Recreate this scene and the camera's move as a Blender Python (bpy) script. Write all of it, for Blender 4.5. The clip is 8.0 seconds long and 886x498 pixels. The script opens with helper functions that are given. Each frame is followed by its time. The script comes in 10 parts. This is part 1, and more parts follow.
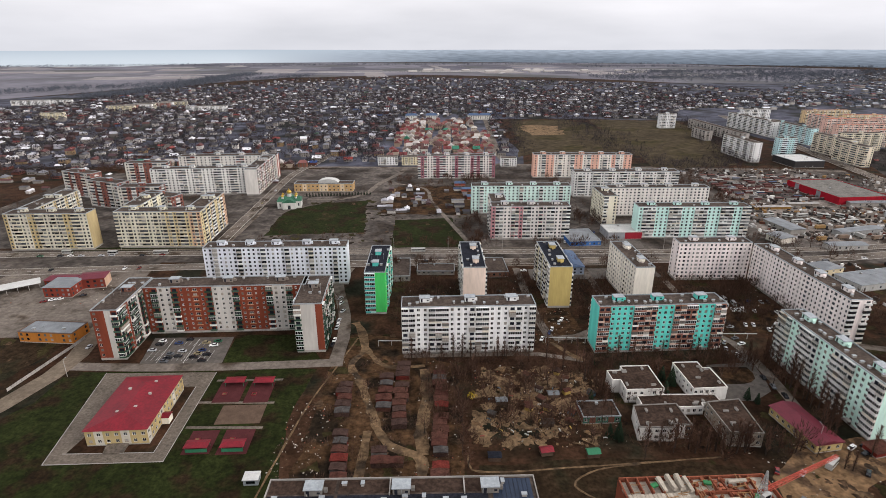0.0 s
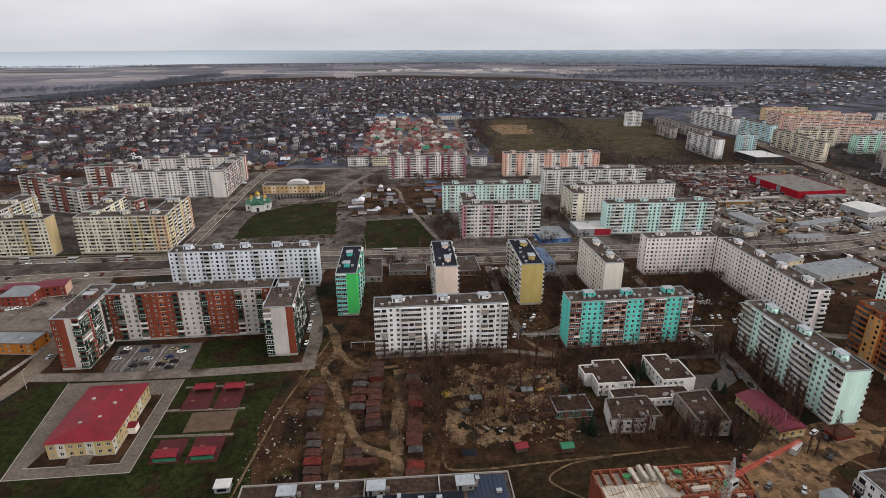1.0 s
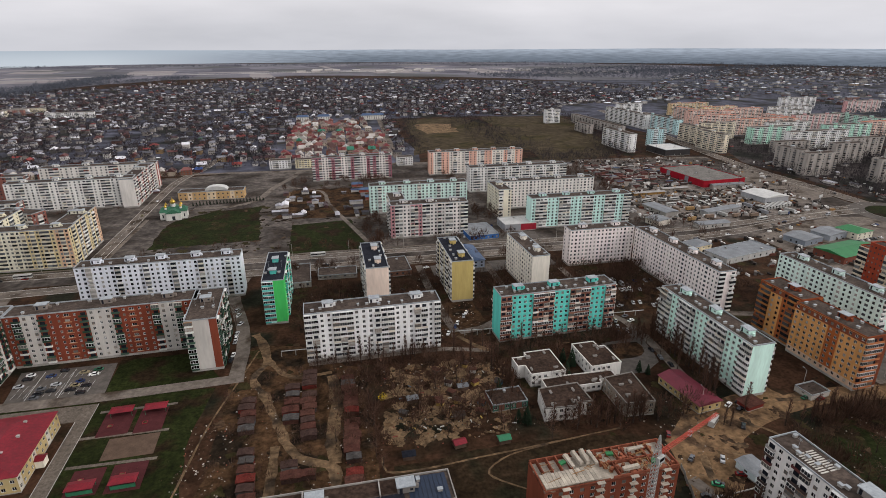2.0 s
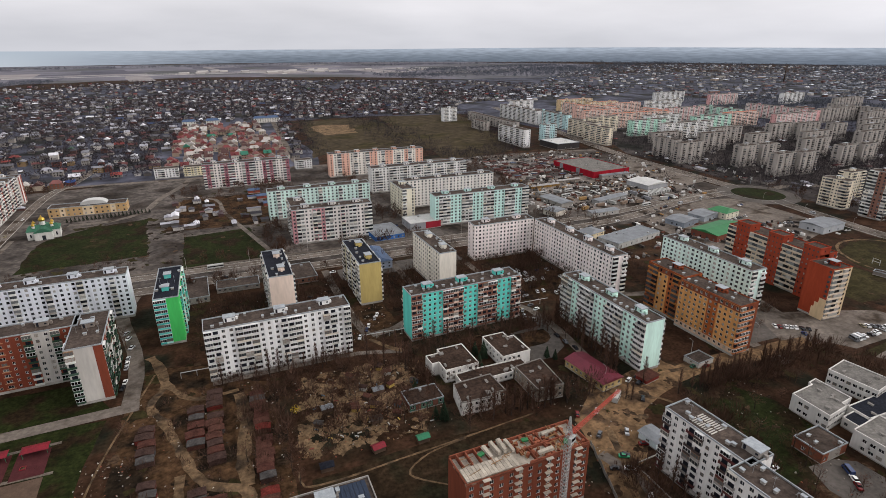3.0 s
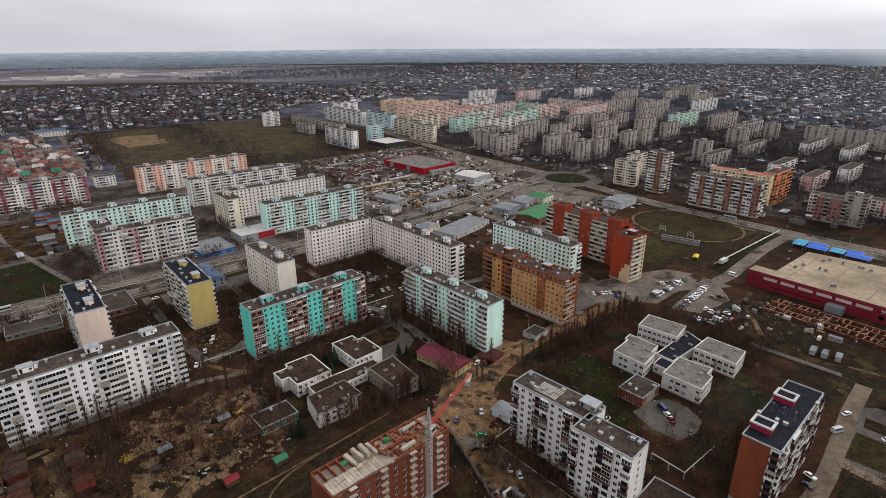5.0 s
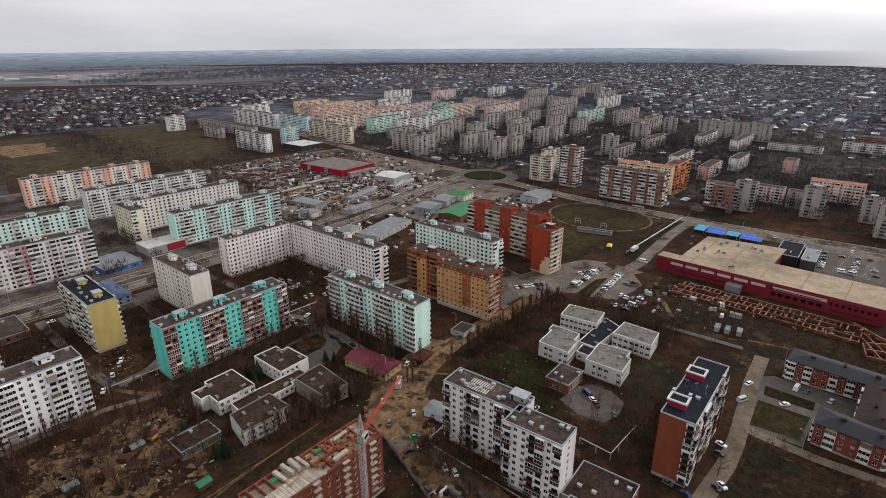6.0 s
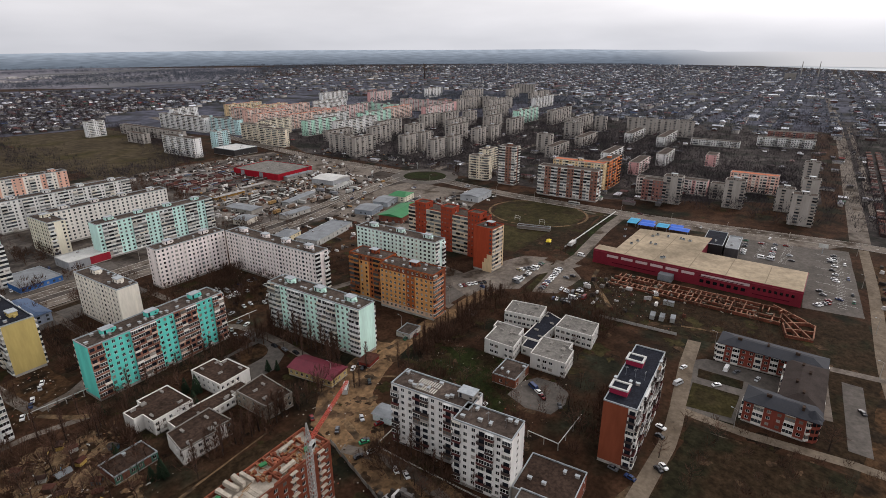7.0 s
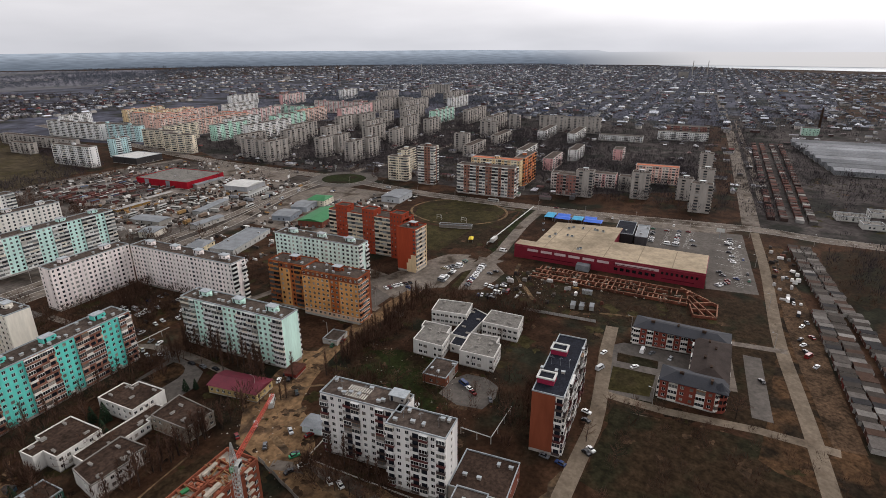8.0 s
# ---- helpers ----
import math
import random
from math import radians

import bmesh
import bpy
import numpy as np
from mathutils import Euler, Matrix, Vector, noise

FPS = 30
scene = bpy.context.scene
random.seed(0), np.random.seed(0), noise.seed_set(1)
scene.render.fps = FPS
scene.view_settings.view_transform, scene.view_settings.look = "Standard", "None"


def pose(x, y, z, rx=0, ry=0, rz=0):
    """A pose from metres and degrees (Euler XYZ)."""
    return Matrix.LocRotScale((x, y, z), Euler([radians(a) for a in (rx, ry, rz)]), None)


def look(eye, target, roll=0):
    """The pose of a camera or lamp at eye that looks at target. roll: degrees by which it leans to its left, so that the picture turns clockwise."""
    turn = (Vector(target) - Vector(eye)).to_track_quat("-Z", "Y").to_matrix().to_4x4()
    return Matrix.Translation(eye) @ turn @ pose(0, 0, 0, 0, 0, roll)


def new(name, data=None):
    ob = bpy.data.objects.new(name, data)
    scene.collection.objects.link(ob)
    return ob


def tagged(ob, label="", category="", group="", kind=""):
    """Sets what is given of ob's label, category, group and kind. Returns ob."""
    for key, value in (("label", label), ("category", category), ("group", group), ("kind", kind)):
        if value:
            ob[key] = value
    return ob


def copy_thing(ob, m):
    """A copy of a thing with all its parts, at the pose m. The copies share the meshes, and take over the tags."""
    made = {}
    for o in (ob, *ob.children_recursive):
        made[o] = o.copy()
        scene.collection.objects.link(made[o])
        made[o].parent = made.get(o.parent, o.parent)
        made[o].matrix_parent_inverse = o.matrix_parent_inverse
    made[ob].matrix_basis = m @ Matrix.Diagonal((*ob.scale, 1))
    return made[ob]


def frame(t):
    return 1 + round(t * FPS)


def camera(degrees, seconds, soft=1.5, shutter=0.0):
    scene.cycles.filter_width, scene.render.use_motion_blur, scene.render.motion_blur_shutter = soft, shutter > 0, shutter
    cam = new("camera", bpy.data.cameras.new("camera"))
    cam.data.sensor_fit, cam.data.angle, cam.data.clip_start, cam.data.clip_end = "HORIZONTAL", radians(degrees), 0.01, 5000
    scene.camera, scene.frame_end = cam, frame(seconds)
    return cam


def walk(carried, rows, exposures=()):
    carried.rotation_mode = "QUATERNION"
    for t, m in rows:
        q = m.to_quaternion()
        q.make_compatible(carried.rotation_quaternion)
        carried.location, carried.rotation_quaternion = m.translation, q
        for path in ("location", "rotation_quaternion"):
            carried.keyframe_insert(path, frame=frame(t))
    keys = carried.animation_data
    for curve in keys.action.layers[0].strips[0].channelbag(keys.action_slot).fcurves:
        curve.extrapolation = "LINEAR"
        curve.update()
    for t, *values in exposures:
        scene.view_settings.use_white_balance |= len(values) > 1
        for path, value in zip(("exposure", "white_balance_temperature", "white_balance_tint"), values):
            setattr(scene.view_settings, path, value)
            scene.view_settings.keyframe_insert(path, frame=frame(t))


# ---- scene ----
cam = camera(77.8, 8.0, soft=0.7)
PATH = [
    (0, (0.067, -0.029, 150.157), (0.060, 93.606, 115.052), 0.08),
    (0.5, (0.353, -0.102, 150.017), (1.207, 93.531, 114.917), 0.05),
    (1, (0.840, 0.182, 149.469), (5.747, 93.711, 114.422), 0.01),
    (1.5, (1.090, 0.644, 149.221), (11.330, 93.734, 114.159), 0.02),
    (3, (1.771, 2.421, 148.768), (35.470, 89.765, 113.620), -0.09),
    (3.5, (2.181, 2.896, 148.646), (42.608, 87.329, 113.478), -0.10),
    (4, (2.158, 3.420, 148.446), (49.189, 84.376, 113.314), -0.08),
    (5.5, (2.968, 4.638, 147.039), (66.948, 73.126, 112.167), -0.18),
    (6, (3.586, 5.369, 146.937), (72.409, 68.966, 112.025), -0.17),
    (6.5, (3.825, 5.663, 146.667), (76.181, 65.254, 111.832), -0.19),
    (7, (4.139, 6.049, 146.136), (79.689, 61.598, 111.402), -0.15),
    (7.5, (4.717, 6.367, 145.764), (83.808, 56.796, 111.102), -0.13),
    (8, (5.163, 6.597, 145.656), (88.090, 50.454, 111.020), -0.23),
]
EXPOSURES = [(0.0, 0.67, 6480, 15), (0.7, 0.53, 6480, 15), (1.5, 0.34, 6480, 15), (3.0, 0.46, 6480, 15), (4.0, 0.46, 6480, 15), (5.5, 0.37, 6480, 15), (8.0, 0.38, 6500, 15)]
walk(cam, [(t, look(eye, target, roll)) for t, eye, target, roll in PATH], EXPOSURES)

# ---- world, sun, exposure ----
SUN_AZ, SUN_EL = radians(-22.0), radians(34.0)   # the sun stands towards +x, a little behind the first view
world = bpy.data.worlds.new("overcast_sky")
scene.world = world
world.use_nodes = True
wn, wl = world.node_tree.nodes, world.node_tree.links
wn.clear()
sky = wn.new("ShaderNodeTexSky")
sky.sky_type, sky.sun_disc = "NISHITA", False
sky.sun_elevation, sky.sun_rotation = SUN_EL, radians(90.0) - SUN_AZ
sky.dust_density, sky.air_density, sky.ozone_density = 7.0, 1.2, 1.0
soft_sky = wn.new("ShaderNodeHueSaturation")
soft_sky.inputs["Saturation"].default_value = 0.25
wl.new(sky.outputs[0], soft_sky.inputs["Color"])
cloud_coord = wn.new("ShaderNodeTexCoord")
cloud_map = wn.new("ShaderNodeMapping")
cloud_map.inputs["Scale"].default_value = (1.0, 1.0, 5.0)
cloud = wn.new("ShaderNodeTexNoise")
cloud.inputs["Scale"].default_value, cloud.inputs["Detail"].default_value = 2.2, 5.0
cloud_ramp = wn.new("ShaderNodeValToRGB")
cloud_ramp.color_ramp.elements[0].position, cloud_ramp.color_ramp.elements[0].color = 0.30, (6.0, 6.1, 6.2, 1)
cloud_ramp.color_ramp.elements[1].position, cloud_ramp.color_ramp.elements[1].color = 0.74, (8.4, 8.4, 8.4, 1)
wl.new(cloud_coord.outputs["Generated"], cloud_map.inputs[0])
wl.new(cloud_map.outputs[0], cloud.inputs["Vector"])
wl.new(cloud.outputs["Fac"], cloud_ramp.inputs[0])
sky_mix = wn.new("ShaderNodeMix")
sky_mix.data_type = "RGBA"
sky_mix.inputs[0].default_value = 0.66
wl.new(soft_sky.outputs[0], sky_mix.inputs[6])
wl.new(cloud_ramp.outputs[0], sky_mix.inputs[7])
# haze: the sky dims and cools towards the horizon
sep_sky = wn.new("ShaderNodeSeparateXYZ")
wl.new(cloud_coord.outputs["Generated"], sep_sky.inputs[0])
haze = wn.new("ShaderNodeValToRGB")
haze.color_ramp.elements[0].position, haze.color_ramp.elements[0].color = 0.0, (0.84, 0.865, 0.895, 1)
haze.color_ramp.elements[1].position, haze.color_ramp.elements[1].color = 0.11, (1.0, 1.0, 1.0, 1)
wl.new(sep_sky.outputs[2], haze.inputs[0])
hazed = wn.new("ShaderNodeMix")
hazed.data_type, hazed.blend_type = "RGBA", "MULTIPLY"
hazed.inputs[0].default_value = 1.0
wl.new(sky_mix.outputs[2], hazed.inputs[6])
wl.new(haze.outputs[0], hazed.inputs[7])
back = wn.new("ShaderNodeBackground")
back.inputs["Strength"].default_value = 0.120
# the cloud is thinner, so brighter, round the veiled sun
glow_dot = wn.new("ShaderNodeVectorMath")
glow_dot.operation = "DOT_PRODUCT"
glow_dot.inputs[1].default_value = (math.cos(SUN_AZ), math.sin(SUN_AZ), 0.15)
wl.new(cloud_coord.outputs["Generated"], glow_dot.inputs[0])
glow = wn.new("ShaderNodeMapRange")
glow.inputs[1].default_value, glow.inputs[2].default_value, glow.inputs[3].default_value, glow.inputs[4].default_value = 0.15, 1.0, 1.0, 1.16
wl.new(glow_dot.outputs["Value"], glow.inputs[0])
glowing = wn.new("ShaderNodeVectorMath")
glowing.operation = "SCALE"
wl.new(hazed.outputs[2], glowing.inputs[0])
wl.new(glow.outputs[0], glowing.inputs["Scale"])
wl.new(glowing.outputs[0], back.inputs["Color"])
wl.new(back.outputs[0], wn.new("ShaderNodeOutputWorld").inputs[0])

sun = new("sun", bpy.data.lights.new("sun", "SUN"))
sun.data.energy, sun.data.angle, sun.data.color = 0.55, radians(25), (1.0, 0.95, 0.88)
sun.matrix_world = look((math.cos(SUN_AZ) * math.cos(SUN_EL) * 400, math.sin(SUN_AZ) * math.cos(SUN_EL) * 400, math.sin(SUN_EL) * 400), (0, 0, 0))

# ---- materials ----
def lin(h):
    return tuple(((v / 12.92) if v <= 0.04045 else ((v + 0.055) / 1.055) ** 2.4) for v in (int(h[i:i + 2], 16) / 255 for i in (1, 3, 5)))


def material(name, colour, rough=0.85, metal=0.0, stain=0.18, grain=0.10, big=0.06, fine=1.6, upright=1.0, per="", vary=0.0, palette=None, bump=0.0, spec=0.3, rust=None, mottle=0.0):
    """A surface with stains (big), grain (fine), and, where wanted, a tone or a palette per piece."""
    m = bpy.data.materials.new(name)
    m.use_nodes = True
    n, l = m.node_tree.nodes, m.node_tree.links
    p = n["Principled BSDF"]
    geo = n.new("ShaderNodeNewGeometry")
    mp = n.new("ShaderNodeMapping")
    mp.inputs["Scale"].default_value = (1, 1, upright)
    l.new(geo.outputs["Position"], mp.inputs[0])

    def tex(scale, detail):
        t = n.new("ShaderNodeTexNoise")
        t.inputs["Scale"].default_value, t.inputs["Detail"].default_value = scale, detail
        l.new(mp.outputs[0], t.inputs["Vector"])
        return t.outputs["Fac"]

    def spread(fac, lo, hi, a=0.3, b=0.7):
        r = n.new("ShaderNodeMapRange")
        r.inputs[1].default_value, r.inputs[2].default_value, r.inputs[3].default_value, r.inputs[4].default_value = a, b, lo, hi
        l.new(fac, r.inputs[0])
        return r.outputs[0]

    def times(a, b):
        t = n.new("ShaderNodeMath")
        t.operation = "MULTIPLY"
        l.new(a, t.inputs[0])
        l.new(b, t.inputs[1])
        return t.outputs[0]

    tone = times(spread(tex(big, 4), 1 - stain, 1 + stain * 0.6), spread(tex(fine, 3), 1 - grain, 1 + grain))
    if mottle:
        tone = times(tone, spread(tex(big * 6.0, 5), 1 - mottle, 1 + mottle * 0.8, 0.36, 0.64))
    piece = None
    if per == "object":
        piece = n.new("ShaderNodeObjectInfo").outputs["Random"]
    elif per == "island":
        piece = geo.outputs["Random Per Island"]
    if piece is not None and vary:
        tone = times(tone, spread(piece, 1 - vary, 1 + vary * 0.7, 0, 1))
    base = n.new("ShaderNodeRGB")
    base.outputs[0].default_value = (*lin(colour), 1)
    col = base.outputs[0]
    if palette:
        ramp = n.new("ShaderNodeValToRGB")
        ramp.color_ramp.interpolation = "CONSTANT"
        el = ramp.color_ramp.elements
        el.remove(el[1])
        total, at = sum(w for _, w in palette), 0.0
        for i, (h, w) in enumerate(palette):
            e = el[0] if i == 0 else el.new(at)
            e.position, e.color = at, (*lin(h), 1)
            at += w / total
        l.new(piece, ramp.inputs[0])
        col = ramp.outputs[0]
    if rust:
        mixr = n.new("ShaderNodeMix")
        mixr.data_type = "RGBA"
        l.new(spread(tex(rust[1], 5), 0, 1, rust[2], rust[2] + 0.12), mixr.inputs[0])
        l.new(col, mixr.inputs[6])
        mixr.inputs[7].default_value = (*lin(rust[0]), 1)
        col = mixr.outputs[2]
    mul = n.new("ShaderNodeVectorMath")
    mul.operation = "SCALE"
    l.new(col, mul.inputs[0])
    l.new(tone, mul.inputs["Scale"])
    l.new(mul.outputs[0], p.inputs["Base Color"])
    p.inputs["Roughness"].default_value, p.inputs["Metallic"].default_value = rough, metal
    p.inputs["Specular IOR Level"].default_value = spec if rough < 0.84 else min(spec, 0.06)
    if bump:
        b = n.new("ShaderNodeBump")
        b.inputs["Strength"].default_value, b.inputs["Distance"].default_value = 0.6, bump
        l.new(tex(fine, 6), b.inputs["Height"])
        l.new(b.outputs[0], p.inputs["Normal"])
    return m


WALL = {}


def paint(h, stain=0.16):
    """Painted or bare facade in one colour, with rain streaks."""
    if h not in WALL:
        WALL[h] = material("facade_" + h[1:], h, 0.9, stain=stain, grain=0.07, big=0.22, fine=1.1, upright=0.18)
    return WALL[h]


GLASS = material("window_glass", "#14171b", 0.12, stain=0.3, grain=0.1, big=0.15, per="object", vary=0.3, spec=0.5, palette=[("#15181c", 5), ("#2b2f33", 4), ("#5c5c5a", 1.6), ("#8f8c86", 0.5)])
# paler palette than near panes: haze and reflected sky painted in, some curtains
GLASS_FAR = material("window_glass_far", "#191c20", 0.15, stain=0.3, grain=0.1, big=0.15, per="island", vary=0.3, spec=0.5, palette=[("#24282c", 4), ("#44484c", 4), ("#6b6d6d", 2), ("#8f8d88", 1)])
FRAME = material("window_frame", "#d8d8d4", 0.5, per="object", palette=[("#dcdcd8", 7), ("#b9b4a8", 2), ("#7a5f48", 1.5)])
LOGGIA = material("loggia_panel", "#cfcfca", 0.7, per="object", vary=0.15, palette=[("#d6d6d2", 6), ("#b8b6b0", 3), ("#c9c2b4", 2), ("#8f8c86", 1)])
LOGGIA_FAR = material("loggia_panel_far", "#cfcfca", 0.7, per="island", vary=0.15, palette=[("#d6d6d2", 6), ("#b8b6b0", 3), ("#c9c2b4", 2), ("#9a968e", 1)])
BITUMEN = material("roof_bitumen", "#483f39", 0.95, stain=0.35, grain=0.2, big=0.09, fine=1.4, mottle=0.3)
# dark roof bitumen, also used as painted shade in open loggias
BITUMEN_AND_SHADE = material("bitumen_and_opening_shade", "#22242b", 0.9, stain=0.3, grain=0.15, big=0.2, fine=1.2, mottle=0.2)
CONCRETE = material("concrete", "#9a9690", 0.9, stain=0.25, grain=0.12, big=0.25)
METAL = material("zinc_sheet", "#9aa0a3", 0.45, metal=0.4, stain=0.2, big=0.4)
GROUND = material("earth", "#38271c", 1.0, stain=0.45, grain=0.35, big=0.018, fine=0.6, rust=("#23231a", 0.03, 0.50), mottle=0.4)
GRASS = material("spring_grass", "#212611", 1.0, stain=0.35, grain=0.35, big=0.06, fine=0.9, rust=("#271e14", 0.07, 0.50), mottle=0.35)
DRYGRASS = material("dry_grass", "#30251a", 1.0, stain=0.4, grain=0.35, big=0.05, fine=0.8, rust=("#201e14", 0.05, 0.5), mottle=0.4)
DIRT = material("trodden_dirt", "#443222", 1.0, stain=0.35, grain=0.3, big=0.05, fine=0.8, rust=("#231c15", 0.07, 0.47), mottle=0.45)
SAND = material("sandy_yard", "#735f48", 1.0, stain=0.35, grain=0.3, big=0.06, fine=0.7, rust=("#382c20", 0.12, 0.53), mottle=0.3)
ASPHALT = material("asphalt", "#57524d", 0.9, stain=0.25, grain=0.14, big=0.05, fine=0.7, mottle=0.15)
ASPHALT_OLD = material("worn_asphalt", "#6a625a", 0.95, stain=0.3, grain=0.16, big=0.05, fine=0.7, rust=("#40372e", 0.06, 0.52), mottle=0.2)
PAVE = material("paving", "#625a51", 0.95, stain=0.25, grain=0.15, big=0.1, fine=1.2, mottle=0.2)
GREY_CAP = material("grey_vent_cap", "#77736d", 0.8, stain=0.2, big=0.5)
KERB = material("kerb_stone", "#b3afa7", 0.9)
LINE = material("road_paint", "#c9c9c4", 0.8)
# pale grey-violet fields: the haze of distance is mixed into the colour
FIELD = material("hazed_far_field", "#6c6a71", 1.0, stain=0.35, grain=0.15, big=0.004, fine=0.02, rust=("#4f5050", 0.002, 0.5))
TWIG = material("bare_twigs", "#543f34", 1.0, per="object", vary=0.3)
TWIG_FAR = material("bare_twigs_far", "#4b382e", 1.0, per="island", vary=0.4)
# violet-grey tint: some distance haze put into the suburb twigs
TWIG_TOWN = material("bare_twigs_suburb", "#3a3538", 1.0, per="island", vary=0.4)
RUNWAY = material("pale_concrete", "#a39f9b", 0.9, stain=0.1, big=0.01)
# far twigs lightened and blued: distance haze put into the base colour
TWIG_HAZE = material("bare_twigs_hazed", "#53575f", 1.0, per="island", vary=0.35)
BARK = material("bark", "#3b322d", 1.0, per="object", vary=0.25)
CONIFER = material("conifer", "#1f2a1e", 1.0, per="object", vary=0.3)
# pale base colour stands in for the sky that the waves reflect
WATER = material("water", "#9da6ab", 0.5, stain=0.1, big=0.002, spec=0.5)
RUST = material("rusty_sheet", "#5b3a30", 0.9, stain=0.35, grain=0.2, big=0.4, per="object", palette=[("#4e342c", 6), ("#40312c", 5), ("#4a2f28", 3), ("#454240", 1.6), ("#5f2a24", 0.5), ("#6e6a66", 0.5)])
SHED_ROOF = material("shed_roof", "#7c7a76", 0.8, stain=0.3, big=0.3, per="island", palette=[("#7c7a76", 5), ("#5d5a58", 4), ("#8f8c88", 3), ("#6b4438", 3), ("#4a4a50", 2), ("#b8b6b2", 1)])
HOUSE_ROOF = material("house_roof", "#5d5a58", 0.75, stain=0.25, big=0.1, per="island", palette=[("#515054", 6), ("#3a383d", 5), ("#737378", 6), ("#a0a0a6", 4.4), ("#d2d2d6", 2.6), ("#563634", 3.0), ("#443436", 3.8), ("#6e3430", 1.2), ("#34425e", 0.5), ("#35503f", 0.3)])
HOUSE_WALL = material("house_wall", "#a39a8c", 0.9, per="island", palette=[("#87827c", 4), ("#65605c", 3), ("#54403c", 2), ("#b5b0aa", 3), ("#55524f", 4)])
TRACK = material("pale_dirt_track", "#67543f", 1.0, stain=0.35, grain=0.2, big=0.08, fine=0.8, rust=("#3d3329", 0.10, 0.50), mottle=0.35)
FAR_WALL = material("far_walls", "#9a968f", 0.9, per="island", palette=[("#9a968f", 5), ("#87837d", 4), ("#b9b5ae", 3), ("#a3907c", 1.5), ("#8a6a60", 1)])
CAR = material("car_paint", "#dddddd", 0.25, stain=0.02, grain=0.02, per="object", spec=0.6, palette=[("#e4e4e2", 9), ("#a9abac", 4), ("#5a5c5f", 3), ("#26272a", 5), ("#6a1d1c", 1.3), ("#2b3a5e", 1.2), ("#2f5a44", 0.6), ("#8f8468", 0.6)])
CAR_GLASS = material("car_glass", "#15181c", 0.1, spec=0.6)
RUBBER = material("rubber", "#1c1b1b", 0.9)

# far yards lifted towards blue-grey: distance haze put into the colour
SUBURB_YARD = material("hazed_suburb_yards", "#4a4b55", 1.0, stain=0.45, grain=0.3, big=0.008, fine=0.05, rust=("#2a2b28", 0.012, 0.5), mottle=0.4)
LITTER = material("leaf_litter", "#241c15", 1.0, stain=0.4, grain=0.4, big=0.2, fine=1.5, mottle=0.4)
WEED_DARK = material("dead_weeds", "#2b221a", 1.0, per="island", palette=[("#2b221a", 5), ("#1e1c13", 5), ("#4a3a28", 3), ("#5e4c34", 1)])
BROWN_DECK = material("brown_felt_roof", "#3b2f28", 0.95, stain=0.35, grain=0.2, big=0.12, fine=1.4, mottle=0.35)
MEADOW = material("fallow_field", "#443b2c", 1.0, stain=0.4, grain=0.3, big=0.012, fine=0.15, rust=("#302b18", 0.012, 0.5), mottle=0.3)
YARD = material("oily_yard", "#756d66", 1.0, stain=0.4, grain=0.3, big=0.03, fine=0.5, rust=("#362e28", 0.04, 0.5), mottle=0.3)
# roof palette shifted to blue-grey to imitate haze over the far town
ROOF_EAST = material("hazed_far_roof", "#5d5a58", 0.75, stain=0.25, big=0.1, per="island", palette=[("#4b4e56", 6), ("#3a3d45", 5), ("#6e737c", 6), ("#a3a8b0", 4.4), ("#d0d4da", 2.6), ("#5c3a3c", 2.6), ("#4a4346", 3), ("#3a4a66", 0.7)])
TOWN_GREY = material("grey_town_yards", "#544e49", 1.0, stain=0.45, grain=0.35, big=0.02, fine=0.3, rust=("#36302b", 0.03, 0.5), mottle=0.4)
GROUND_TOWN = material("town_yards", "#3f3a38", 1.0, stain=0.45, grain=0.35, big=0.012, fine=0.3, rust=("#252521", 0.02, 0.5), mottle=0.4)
MEADOW_NEAR = material("worn_pitch", "#332e1b", 1.0, stain=0.35, grain=0.35, big=0.03, fine=0.7, rust=("#2b2418", 0.05, 0.52), mottle=0.3)
WORN_EARTH = material("worn_earth", "#4a3a2c", 1.0, stain=0.4, grain=0.3, big=0.1, fine=0.9, rust=("#33281e", 0.12, 0.5), mottle=0.4)
DUST = material("pale_trodden_dirt", "#705941", 1.0, stain=0.35, grain=0.25, big=0.05, fine=0.7, rust=("#40342a", 0.07, 0.54), mottle=0.3)
DUSTY = material("dusty_road", "#6b6053", 0.95, stain=0.3, grain=0.15, big=0.05, fine=0.7, rust=("#5c5145", 0.07, 0.54), mottle=0.15)

